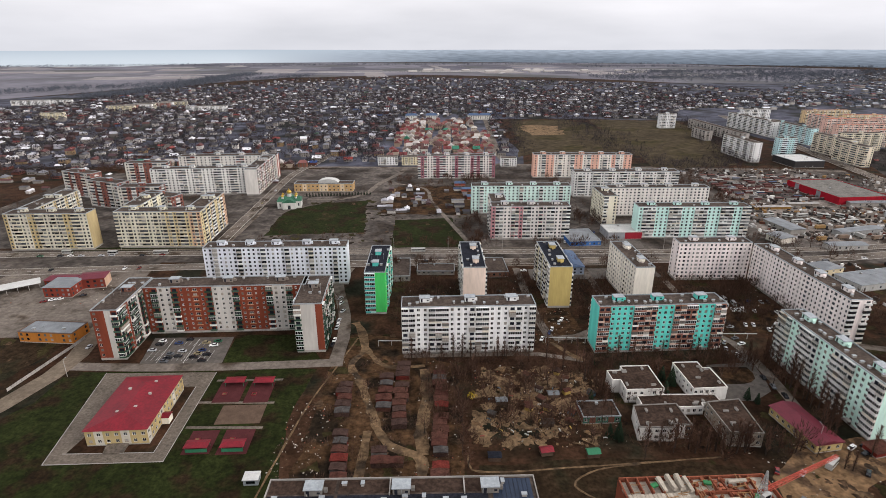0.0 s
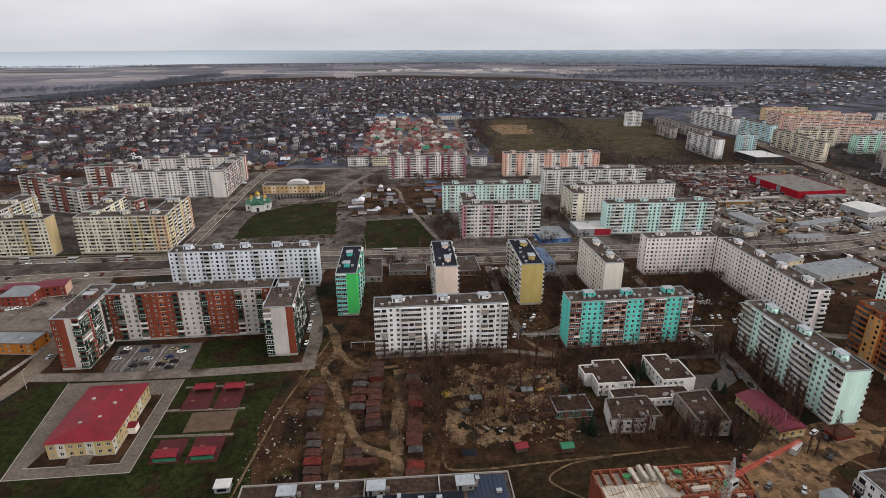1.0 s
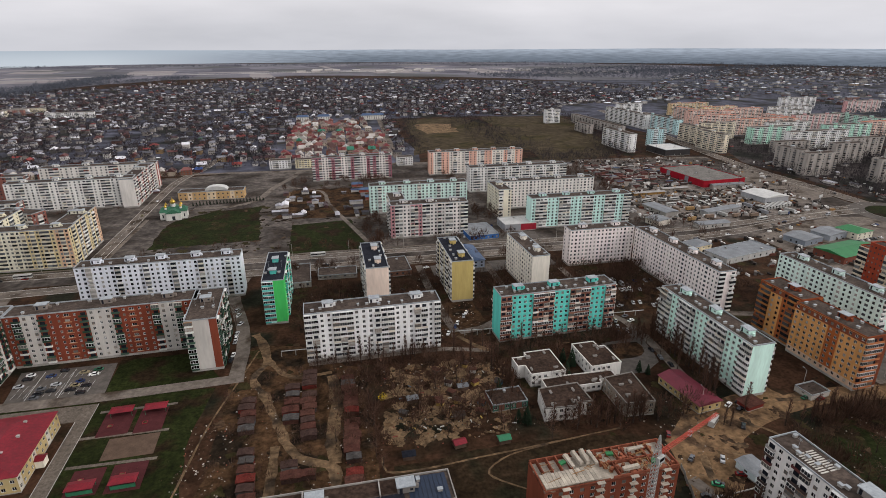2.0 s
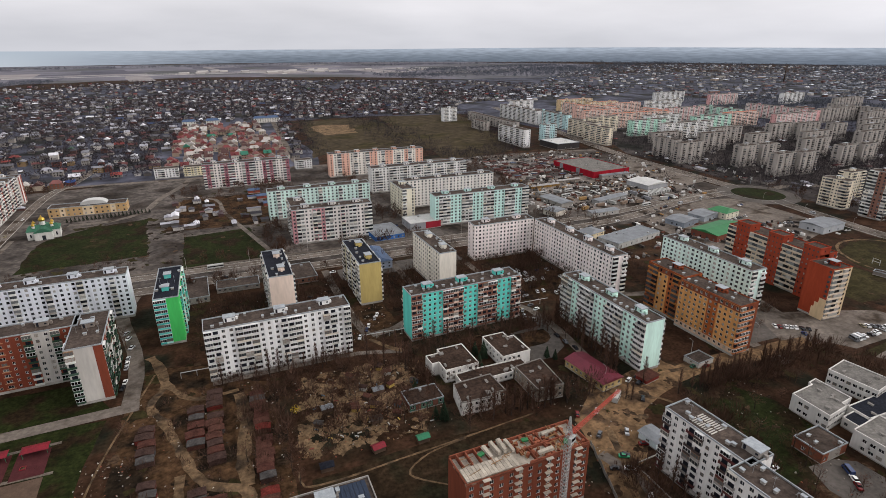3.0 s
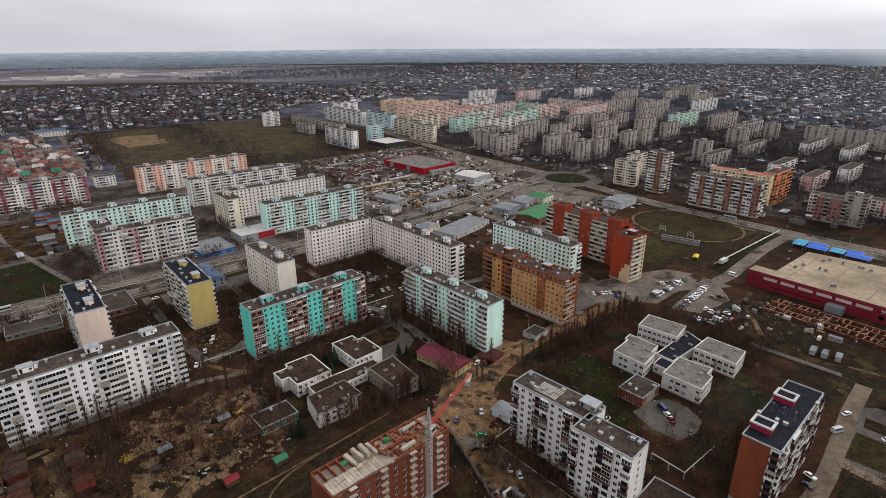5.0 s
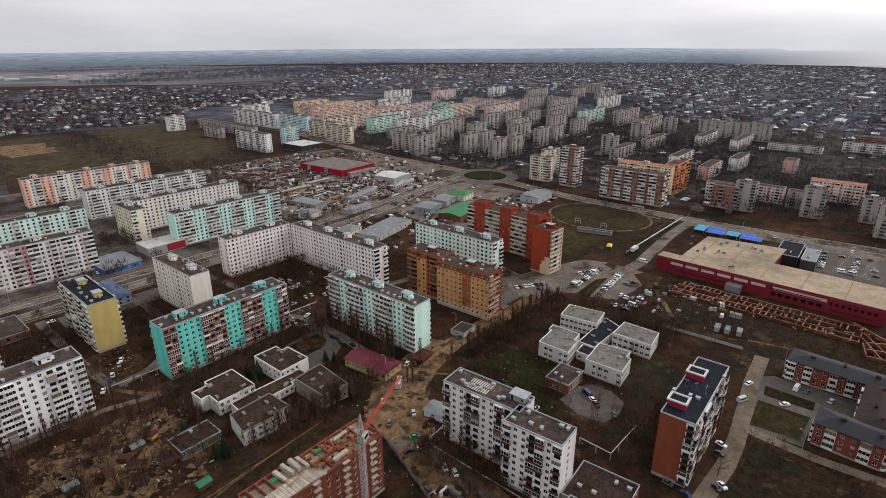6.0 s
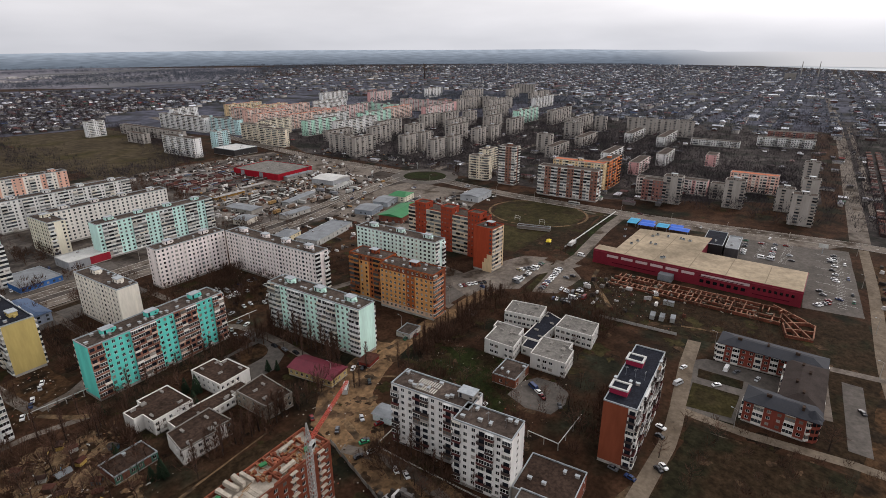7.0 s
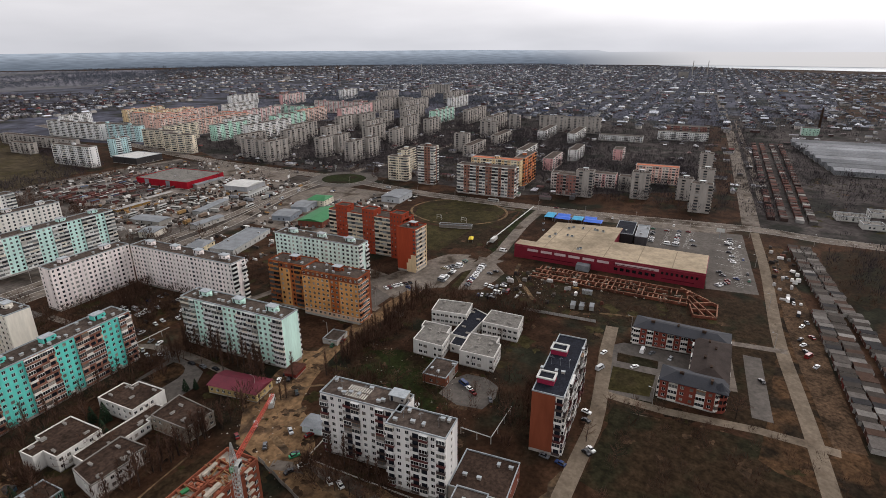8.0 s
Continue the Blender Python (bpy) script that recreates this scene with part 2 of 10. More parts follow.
# ---- building tools ----
class Geo:
    """Collects faces for one mesh."""

    def __init__(self):
        self.v, self.f, self.m = [], [], []

    def face(self, pts, mat=0):
        n = len(self.v)
        self.v += [tuple(p) for p in pts]
        self.f.append(tuple(range(n, n + len(pts))))
        self.m.append(mat)

    def box(self, x0, y0, z0, x1, y1, z1, mat=0, m=None, bottom=False, top=None):
        """A block; top: how far the upper face is drawn in, in x and y."""
        tx, ty = top or (0, 0)
        c = [(x0, y0, z0), (x1, y0, z0), (x1, y1, z0), (x0, y1, z0), (x0 + tx, y0 + ty, z1), (x1 - tx, y0 + ty, z1), (x1 - tx, y1 - ty, z1), (x0 + tx, y1 - ty, z1)]
        if m is not None:
            c = [tuple(m @ Vector(p)) for p in c]
        n = len(self.v)
        self.v += c
        fs = [(0, 1, 5, 4), (1, 2, 6, 5), (2, 3, 7, 6), (3, 0, 4, 7), (4, 5, 6, 7)] + ([(3, 2, 1, 0)] if bottom else [])
        self.f += [tuple(n + i for i in f) for f in fs]
        self.m += [mat] * len(fs)

    def prism(self, outline, z0, z1, mat=0, cap=None, bottom=False):
        k, n = len(outline), len(self.v)
        self.v += [(x, y, z0) for x, y in outline] + [(x, y, z1) for x, y in outline]
        for i in range(k):
            j = (i + 1) % k
            self.f.append((n + i, n + j, n + k + j, n + k + i))
            self.m.append(mat)
        self.f.append(tuple(n + k + i for i in range(k)))
        self.m.append(mat if cap is None else cap)
        if bottom:
            self.f.append(tuple(n + k - 1 - i for i in range(k)))
            self.m.append(mat)

    def tube(self, a, b, ra, rb, sides=4, mat=0):
        a, b = Vector(a), Vector(b)
        d = (b - a).normalized()
        e = d.cross(Vector((0.3, 0.2, 1.0) if abs(d.z) < 0.9 else (1, 0.1, 0))).normalized()
        g = d.cross(e)
        n = len(self.v)
        for p, r in ((a, ra), (b, rb)):
            for i in range(sides):
                w = 2 * math.pi * i / sides
                self.v.append(tuple(p + r * (math.cos(w) * e + math.sin(w) * g)))
        for i in range(sides):
            j = (i + 1) % sides
            self.f.append((n + i, n + j, n + sides + j, n + sides + i))
            self.m.append(mat)
        self.f.append(tuple(n + sides + i for i in range(sides)))
        self.m.append(mat)

    def gable(self, x0, y0, x1, y1, z0, z1, mat=0, hip=0.0, over=0.4, wall=None):
        """A pitched roof, ridge along x; hip draws the ridge in."""
        xa, xb, ya, yb, ym = x0 - over, x1 + over, y0 - over, y1 + over, (y0 + y1) / 2
        n = len(self.v)
        self.v += [(xa, ya, z0), (xb, ya, z0), (xb, yb, z0), (xa, yb, z0), (xa + hip, ym, z1), (xb - hip, ym, z1)]
        self.f += [(n, n + 1, n + 5, n + 4), (n + 2, n + 3, n + 4, n + 5), (n + 1, n + 2, n + 5), (n + 3, n, n + 4), (n + 3, n + 2, n + 1, n)]
        self.m += [mat, mat, mat if hip else (mat if wall is None else wall), mat if hip else (mat if wall is None else wall), mat]

    def welded(self):
        """Joins corners that lie in one place, so that the faces make one shell."""
        seen, to, keep = {}, [], []
        for p in self.v:
            k = tuple(round(c, 3) for c in p)
            if k not in seen:
                seen[k] = len(keep)
                keep.append(p)
            to.append(seen[k])
        self.v, self.f = keep, [tuple(to[i] for i in f) for f in self.f]
        return self

    def mesh(self, name, mats):
        me = bpy.data.meshes.new(name)
        me.from_pydata(self.v, [], self.f)
        for m in mats:
            me.materials.append(m)
        me.polygons.foreach_set("material_index", self.m)
        me.update()
        return me


def part(name, mesh, parent, label="", m=None):
    """One mesh object under a thing or a part."""
    ob = new(name, mesh)
    ob.parent = parent
    if m is not None:
        ob.matrix_basis = m
    return tagged(ob, label)


def thing(name, m, label, category, group="", mesh=None, kind=""):
    ob = new(name, mesh)
    ob.matrix_basis = m
    return tagged(ob, label, category, group, kind)


def structure(name, geo, mats, label=""):
    return tagged(new(name, geo.mesh(name, mats)), label, "", "", "structure")

# ---- ground, water, far distance ----
from mathutils.geometry import tessellate_polygon

TURN = radians(3.0)      # the district's street grid
CT, ST = math.cos(TURN), math.sin(TURN)


def strip(geo, pts, width, z, mat=0, lift=0.0):
    """A road along a line of points."""
    ps = [Vector((x, y, 0)) for x, y in pts]
    left, right = [], []
    for i, p in enumerate(ps):
        a, b = ps[max(i - 1, 0)], ps[min(i + 1, len(ps) - 1)]
        d = (b - a).normalized()
        nrm = Vector((-d.y, d.x, 0)) * width / 2
        left.append(p + nrm)
        right.append(p - nrm)
    for i in range(len(ps) - 1):
        geo.face([(q.x, q.y, z) for q in (right[i], right[i + 1], left[i + 1], left[i])], mat)


def bend(pts, step=14.0):
    """Rounds a line of points."""
    out = []
    n = len(pts)
    for i in range(n - 1):
        p0, p1, p2, p3 = (Vector(pts[max(0, min(n - 1, k))]) for k in (i - 1, i, i + 1, i + 2))
        k = max(1, int((p2 - p1).length / step))
        for s in range(k):
            t = s / k
            q = 0.5 * ((2 * p1) + (p2 - p0) * t + (2 * p0 - 5 * p1 + 4 * p2 - p3) * t * t + (3 * p1 - p0 - 3 * p2 + p3) * t ** 3)
            out.append((q.x, q.y))
    return out + [tuple(pts[-1])]


def patch(geo, pts, z, mat=0, rough=1.2, step=6.0):
    """A piece of ground with a worn, wandering edge."""
    out = []
    for i, a in enumerate(pts):
        a, b = Vector(a), Vector(pts[(i + 1) % len(pts)])
        k = max(1, int((b - a).length / step))
        for s in range(k):
            q = a.lerp(b, s / k)
            w = noise.noise((q.x * 0.13, q.y * 0.13, z * 50)) * rough
            w2 = noise.noise((q.y * 0.11 + 9, q.x * 0.11, z * 50)) * rough
            out.append((q.x + w, q.y + w2, z))
    if geo is None:
        return out
    for tri in tessellate_polygon([[Vector(p) for p in out]]):
        a, b, c = (Vector(out[k]) for k in tri)
        if (b - a).cross(c - a).z < 0:
            b, c = c, b
        geo.face([a, b, c], mat)


LAID = [0]


def lot(name, label, mat, pts, z=0.03, rough=1.2, step=6.0):
    """One lawn, yard or lot, each a hair above the last."""
    LAID[0] += 1
    gg = Geo()
    patch(gg, pts, z + 0.004 * (LAID[0] % 12) + 0.0013 * (LAID[0] // 12 % 3), 0, rough, step)
    return structure(name, gg, [mat], label)


def rect(cx, cy, w, d, ang=3.0):
    c, s = math.cos(radians(ang)), math.sin(radians(ang))
    return [(cx + c * x - s * y, cy + s * x + c * y) for x, y in ((-w / 2, -d / 2), (w / 2, -d / 2), (w / 2, d / 2), (-w / 2, d / 2))]


g = Geo()
ring = [(6000 * math.cos(2 * math.pi * i / 64), 6000 * math.sin(2 * math.pi * i / 64), 0.0) for i in range(64)]
g.face(ring)
structure("ground", g, [GROUND], "bare brown earth and thin winter grass")

# far fields and the airfield
g = Geo()
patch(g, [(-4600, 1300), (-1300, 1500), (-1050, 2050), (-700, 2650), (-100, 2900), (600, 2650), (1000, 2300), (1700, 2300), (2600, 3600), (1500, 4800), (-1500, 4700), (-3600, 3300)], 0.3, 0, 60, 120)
structure("far_fields", g, [FIELD], "far fields and an airfield, greyed by painted haze")
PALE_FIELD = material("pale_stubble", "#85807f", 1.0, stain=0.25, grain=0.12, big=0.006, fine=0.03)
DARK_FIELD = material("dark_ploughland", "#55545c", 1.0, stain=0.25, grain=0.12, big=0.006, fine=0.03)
rfld = random.Random(62)
pale_f, dark_f = Geo(), Geo()
for i in range(54):
    x, y = rfld.uniform(-3200, 1500), rfld.uniform(2500, 4300)
    if y < 2900 - 0.25 * abs(x + 100) or y < 1500 - 0.7 * x and x < -1200 and y < 2600:
        continue
    patch(pale_f if i % 2 else dark_f, rect(x, y, rfld.uniform(200, 620), rfld.uniform(70, 240), rfld.choice((12, 15, 100))), 0.34 + 0.004 * i, 0, 14, 60)
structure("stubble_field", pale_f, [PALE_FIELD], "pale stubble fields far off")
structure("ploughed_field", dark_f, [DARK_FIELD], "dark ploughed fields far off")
g = Geo()
strip(g, [(-900, 3050), (1500, 3560)], 45, 0.6)
strip(g, [(-500, 3250), (1100, 3600)], 25, 0.6)
strip(g, [(-1500, 2600), (-700, 3250)], 12, 0.6)
strip(g, [(300, 3050), (420, 3500)], 25, 0.6)
structure("runway", g, [RUNWAY], "pale airfield runways far off")
g = Geo()
patch(g, [(-5600, 2300), (-3100, 3830), (-2150, 3880), (-1750, 4560), (200, 5300), (-1500, 5800), (-5000, 4000)], 0.5, 0, 40, 120)
patch(g, [(4020, -800), (4330, 100), (4750, 600), (5500, 900), (5900, -900), (4800, -3000)], 0.5, 0, 40, 120)
structure("water", g, [WATER], "pale still water of a wide bay on the skyline")

# a low backdrop ring for land and sea beyond the last fields, haze painted on
def rim_material():
    m = bpy.data.materials.new("hazy_distance")
    m.use_nodes = True
    n, l = m.node_tree.nodes, m.node_tree.links
    n.clear()
    geo = n.new("ShaderNodeNewGeometry")
    sep = n.new("ShaderNodeSeparateXYZ")
    l.new(geo.outputs["Position"], sep.inputs[0])
    turn = n.new("ShaderNodeMath")
    turn.operation = "ARCTAN2"
    l.new(sep.outputs[1], turn.inputs[0])
    l.new(sep.outputs[0], turn.inputs[1])

    def ranged(out, a, b):
        r = n.new("ShaderNodeMapRange")
        r.inputs[1].default_value, r.inputs[2].default_value = a, b
        l.new(out, r.inputs[0])
        return r.outputs[0]

    def ramp(stops):
        r = n.new("ShaderNodeValToRGB")
        el = r.color_ramp.elements
        el.remove(el[1])
        for i, (deg, h) in enumerate(stops):
            e = el[0] if i == 0 else el.new((deg + 60) / 240)
            e.position, e.color = (deg + 60) / 240, (*lin(h), 1)
        l.new(ranged(turn.outputs[0], radians(-60), radians(180)), r.inputs[0])
        return r.outputs[0]

    # haze painted as two colour ramps, paler towards the top edge
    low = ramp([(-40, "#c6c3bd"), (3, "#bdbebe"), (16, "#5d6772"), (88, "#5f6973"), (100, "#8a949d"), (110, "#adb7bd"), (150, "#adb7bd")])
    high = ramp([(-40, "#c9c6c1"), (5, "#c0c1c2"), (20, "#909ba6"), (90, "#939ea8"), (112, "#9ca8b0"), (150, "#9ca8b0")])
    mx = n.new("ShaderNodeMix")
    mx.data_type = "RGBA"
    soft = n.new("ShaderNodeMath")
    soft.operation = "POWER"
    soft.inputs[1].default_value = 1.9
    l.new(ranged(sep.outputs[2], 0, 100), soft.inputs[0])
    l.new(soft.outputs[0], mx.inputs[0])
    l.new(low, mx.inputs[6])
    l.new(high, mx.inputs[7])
    # far woods and fields as faint level streaks
    squash = n.new("ShaderNodeMapping")
    squash.inputs["Scale"].default_value = (0.012, 0.012, 0.14)
    l.new(geo.outputs["Position"], squash.inputs[0])
    streak = n.new("ShaderNodeTexNoise")
    streak.inputs["Scale"].default_value, streak.inputs["Detail"].default_value = 1.0, 4.0
    l.new(squash.outputs[0], streak.inputs["Vector"])
    fade = n.new("ShaderNodeMapRange")
    fade.inputs[1].default_value, fade.inputs[2].default_value, fade.inputs[3].default_value, fade.inputs[4].default_value = 0.35, 0.65, 0.82, 1.12
    l.new(streak.outputs["Fac"], fade.inputs[0])
    land = n.new("ShaderNodeMath")
    land.operation = "MULTIPLY"
    l.new(ranged(turn.outputs[0], radians(13), radians(20)), land.inputs[0])
    l.new(ranged(turn.outputs[0], radians(102), radians(92)), land.inputs[1])
    over_land = n.new("ShaderNodeMix")
    over_land.inputs[2].default_value = 1.0
    l.new(land.outputs[0], over_land.inputs[0])
    l.new(fade.outputs[0], over_land.inputs[3])
    tint = n.new("ShaderNodeVectorMath")
    tint.operation = "SCALE"
    l.new(mx.outputs[2], tint.inputs[0])
    l.new(over_land.outputs[0], tint.inputs["Scale"])
    # the backdrop glows by itself, so lamps and sky do not shade it
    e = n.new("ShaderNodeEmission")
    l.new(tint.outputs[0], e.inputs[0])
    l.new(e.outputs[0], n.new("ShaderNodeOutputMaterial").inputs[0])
    return m


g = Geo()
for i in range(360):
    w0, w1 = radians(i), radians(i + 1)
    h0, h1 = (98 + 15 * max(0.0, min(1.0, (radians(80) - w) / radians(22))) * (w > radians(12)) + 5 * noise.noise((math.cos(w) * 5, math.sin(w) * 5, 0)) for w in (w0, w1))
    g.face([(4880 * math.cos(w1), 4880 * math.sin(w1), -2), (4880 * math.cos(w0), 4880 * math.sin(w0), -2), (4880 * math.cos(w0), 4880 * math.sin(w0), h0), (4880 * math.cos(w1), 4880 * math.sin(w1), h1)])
structure("backdrop", g, [rim_material()], "self-lit backdrop of hazy distant land and sea")

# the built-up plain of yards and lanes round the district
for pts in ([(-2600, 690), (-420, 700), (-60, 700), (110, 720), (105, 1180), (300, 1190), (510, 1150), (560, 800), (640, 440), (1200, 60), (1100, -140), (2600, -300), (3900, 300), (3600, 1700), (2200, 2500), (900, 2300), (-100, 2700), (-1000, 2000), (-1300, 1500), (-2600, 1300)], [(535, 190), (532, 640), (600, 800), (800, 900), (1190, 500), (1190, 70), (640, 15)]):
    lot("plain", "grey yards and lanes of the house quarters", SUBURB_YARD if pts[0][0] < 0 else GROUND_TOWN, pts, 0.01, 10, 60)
for pts in ([(-430, 398), (500, 402), (505, 690), (90, 720), (-160, 690), (-430, 660)], [(516, -320), (1400, -330), (1400, 45), (720, -8), (516, -22)], [(-430, 300), (-205, 350), (-205, 372), (500, 372), (500, 400), (-430, 396)]):
    lot("plain", "grey trodden yards between the blocks", TOWN_GREY if pts[0][0] < 0 else GROUND_TOWN, pts, 0.0105, 4, 40)
# lawns, yards and bare lots
lot("lawn", "dull green spring grass", GRASS, [(-184, 110), (-62, 110), (-60, 158), (-66, 190), (-62, 232), (-75, 233), (-150, 230), (-182, 229), (-182, 205), (-190, 190)], 0.03, 1.2)              # kindergarten lawn
lot("lawn", "dull green spring grass", GRASS, [(-112.6, 265.5), (-76, 266), (-62, 241), (-60.7, 238.5), (-110.4, 236.7)], 0.05, 0.2)
lot("lawn", "dull green spring grass", GRASS, [(-149, 432), (-150, 500), (-120, 530), (-77, 541), (-66, 440)], 0.03, 3)                     # field by the church
lot("lawn", "dull green spring grass", GRASS, [(-41, 404), (-43, 475), (8, 482), (20, 404)], 0.03, 2)
lot("lawn", "dull green spring grass", MEADOW_NEAR, [(405, 192), (408, 235), (418, 256), (450, 268), (478, 268), (486, 248), (486, 204), (470, 186), (430, 182)], 0.03, 2)            # sports field
lot("rough_grass", "withered brown grass and weeds", DRYGRASS, [(12, 134), (106, 136), (112, 150), (116, 164), (100, 168), (60, 170), (14, 166)], 0.03, 1.5)
lot("lawn", "dull green spring grass", MEADOW_NEAR, [(226, 39.5), (246.5, 41.5), (247.7, 22), (228.4, 22)], 0.15, 0.2)
lot("lawn", "dull green spring grass", DRYGRASS, [(252.2, 40.7), (260.4, 42), (261, 22.5), (253.6, 22)], 0.15, 0.2)
lot("paved_lot", "grey asphalt yards and car parks", ASPHALT, [(222, 45), (266, 47), (272, 41), (274.5, 9), (242, 8.5), (242, 20), (225, 20.5)], 0.07, 0.3)
lot("paved_lot", "grey asphalt yards and car parks", ASPHALT, [(287, -14), (287, -22), (233, -26), (233, -18)], 0.16, 0.1)
lot("lawn", "dull green spring grass", DRYGRASS, [(226, -20), (232, 8), (292, 2), (296, -30), (228, -40)], 0.05, 1)
lot("lawn", "dull green spring grass", GRASS, [(-290, 402), (-170, 405), (-172, 398), (-290, 394)], 0.03, 0.6)
lot("lawn", "dull green spring grass", GRASS, [(360, 145), (372, 165), (470, 172), (484, 160), (420, 158)], 0.03, 1)
lot("lawn", "dull green spring grass", GRASS, [(168, 104), (172, 150), (205, 156), (212, 140), (212, 118), (190, 100)], 0.03, 3)
lot("rough_grass", "withered brown grass and weeds", DRYGRASS, [(-245, 205), (-212, 214), (-196, 262), (-240, 258)], 0.03, 2)
lot("rough_grass", "withered brown grass and weeds", MEADOW, [(130, 790), (108, 765), (140, 1150), (257, 1178), (330, 900), (281, 785)], 0.05, 8, 30)
lot("rough_grass", "withered brown grass and weeds", MEADOW, [(285, 830), (304, 1178), (485, 1153), (420, 800), (390, 720), (270, 690)], 0.05, 8, 30)
lot("rough_grass", "withered brown grass and weeds", DRYGRASS, [(165, 36), (213, 34), (216, 4), (220, -60), (120, -60), (150, 0)], 0.03, 3)
lot("rough_grass", "withered brown grass and weeds", DRYGRASS, [(290, 126), (340, 124), (352, 20), (340, -25), (305, -20), (292, 30), (285, 90)], 0.03, 3)
lot("rough_grass", "withered brown grass and weeds", DRYGRASS, [(-140, 445), (-142, 490), (-120, 500), (-110, 450)], 0.05, 3)
lot("rough_grass", "withered brown grass and weeds", MEADOW_NEAR, [(348, 192), (352, 250), (400, 276), (404, 192)], 0.05, 2)
lot("rough_grass", "withered brown grass and weeds", DRYGRASS, [(355, 195), (400, 200), (480, 175), (400, 168), (366, 170)], 0.03, 2)
lot("sand_yard", "trampled sandy ground", SAND, [(-53, 505), (-33, 507), (-37, 590), (-55, 593)], 0.05, 2)
lot("sand_yard", "trampled sandy ground", SAND, [(150, 960), (215, 980), (220, 1080), (150, 1090)], 0.08, 10, 20)
lot("dirt_lot", "muddy trodden dirt with ruts", DIRT, [(-56, 150), (-55, 240), (-50, 268), (-24, 262), (-4, 240), (8, 236), (8, 150)], 0.03, 3)
lot("dirt_lot", "muddy trodden dirt with ruts", YARD, [(300, 545), (312, 660), (430, 665), (465, 640), (462, 420), (360, 408), (262, 428)], 0.04, 3)
lot("dirt_lot", "muddy trodden dirt with ruts", DIRT, [(-60, 495), (-50, 600), (60, 600), (22, 490)], 0.04, 3)
lot("dirt_lot", "muddy trodden dirt with ruts", DIRT, [(206, -20), (300, -30), (470, -25), (478, -38), (230, -56), (190, -58)], 0.04, 2)



def blotches(name, label, mat, poly, n, lo, hi, seed, z=0.05):
    """Bare, sandy or grassy spots scattered over a yard, each with an uneven edge."""
    rnd = random.Random(seed)
    gg = Geo()
    xs, ys = [q[0] for q in poly], [q[1] for q in poly]
    made = 0
    while made < n:
        x, y = rnd.uniform(min(xs), max(xs)), rnd.uniform(min(ys), max(ys))
        inside, j = False, len(poly) - 1
        for i in range(len(poly)):
            (xa, ya), (xb, yb) = poly[i], poly[j]
            if (ya > y) != (yb > y) and x < (xb - xa) * (y - ya) / (yb - ya) + xa:
                inside = not inside
            j = i
        if not inside:
            continue
        made += 1
        r, sq, turn = lo + (hi - lo) * rnd.random() ** 2, rnd.uniform(0.45, 1.0), rnd.uniform(0, math.pi)
        k = 16
        ring_ = []
        for i in range(k):
            a = 2 * math.pi * i / k
            q = r * (0.75 + 0.75 * noise.noise((math.cos(a) * 1.4 + made, math.sin(a) * 1.4, seed * 3.1)) + rnd.uniform(-0.12, 0.12))
            u, v = q * math.cos(a), q * math.sin(a) * sq
            ring_.append((x + u * math.cos(turn) - v * math.sin(turn), y + u * math.sin(turn) + v * math.cos(turn), z + 0.0016 * (made % 24)))
        for i in range(k):
            gg.face([(x, y, z + 0.0016 * (made % 24)), ring_[i], ring_[(i + 1) % k]])
    return structure(name, gg, [mat], label)


DIRT_LOT = [(122, 160), (131, 168), (146, 181), (160, 181), (189, 185), (193, 168), (172, 163), (153, 156), (146, 145), (138, 134), (128.5, 128), (129, 98), (126, 70), (113, 64), (108, 96), (111, 115), (118, 141)]
lot("dirt_lot", "pale trodden dirt with ruts", DUST, DIRT_LOT, 0.03, 1.4, 3.0)
blotches("dirt_lot", "damp dark spots on the trodden dirt", WORN_EARTH, DIRT_LOT, 60, 1.0, 5.0, 5, 0.1226)
blotches("dirt_lot", "pale worn spots on the trodden dirt", TRACK, DIRT_LOT, 30, 0.8, 4.0, 6, 0.1663)
SANDY = [(12, 178), (15, 234), (76, 232), (68, 200), (64, 176)]
blotches("sand_yard", "trampled sandy spots between the trees", SAND, SANDY, 230, 0.8, 5.5, 1, 0.05)
blotches("sand_yard", "scattered scraps of sand", DUST, SANDY, 150, 0.4, 2.6, 3, 0.09)
blotches("rough_grass", "dull grass and leaf litter in the playground", DRYGRASS, SANDY, 40, 0.5, 2.2, 2, 0.14)
YARDS = (([(-56, 150), (-55, 262), (8, 262), (8, 150)], 1.0), ([(76, 172), (76, 246), (162, 246), (162, 172)], 0.9), ([(-30, 262), (-30, 340), (60, 340), (60, 262)], 1.0), ([(78, 262), (78, 340), (204, 338), (204, 262)], 1.4), ([(120, -60), (120, 36), (222, 34), (222, -50)], 1.3),
         ([(158, 80), (158, 160), (214, 160), (214, 80)], 0.8), ([(176, 152), (285, 152), (285, 180), (176, 180)], 0.6), ([(214, 60), (214, 100), (350, 130), (350, -20), (292, -30), (290, 50)], 1.5), ([(-245, 180), (-200, 180), (-200, 262), (-245, 262)], 0.6), ([(-150, 405), (-150, 540), (-62, 540), (-62, 405)], 1.0),
         ([(-60, 404), (-60, 620), (30, 620), (30, 404)], 1.3), ([(100, 96), (104, 186), (165, 186), (130, 90)], 0.6), ([(200, 180), (200, 335), (300, 335), (300, 180)], 1.2), ([(345, 160), (345, 280), (490, 280), (490, 165)], 1.2), ([(520, 20), (520, 380), (700, 380), (700, 20)], 1.3), ([(540, -120), (540, -65), (760, -70), (760, -140)], 0.9))
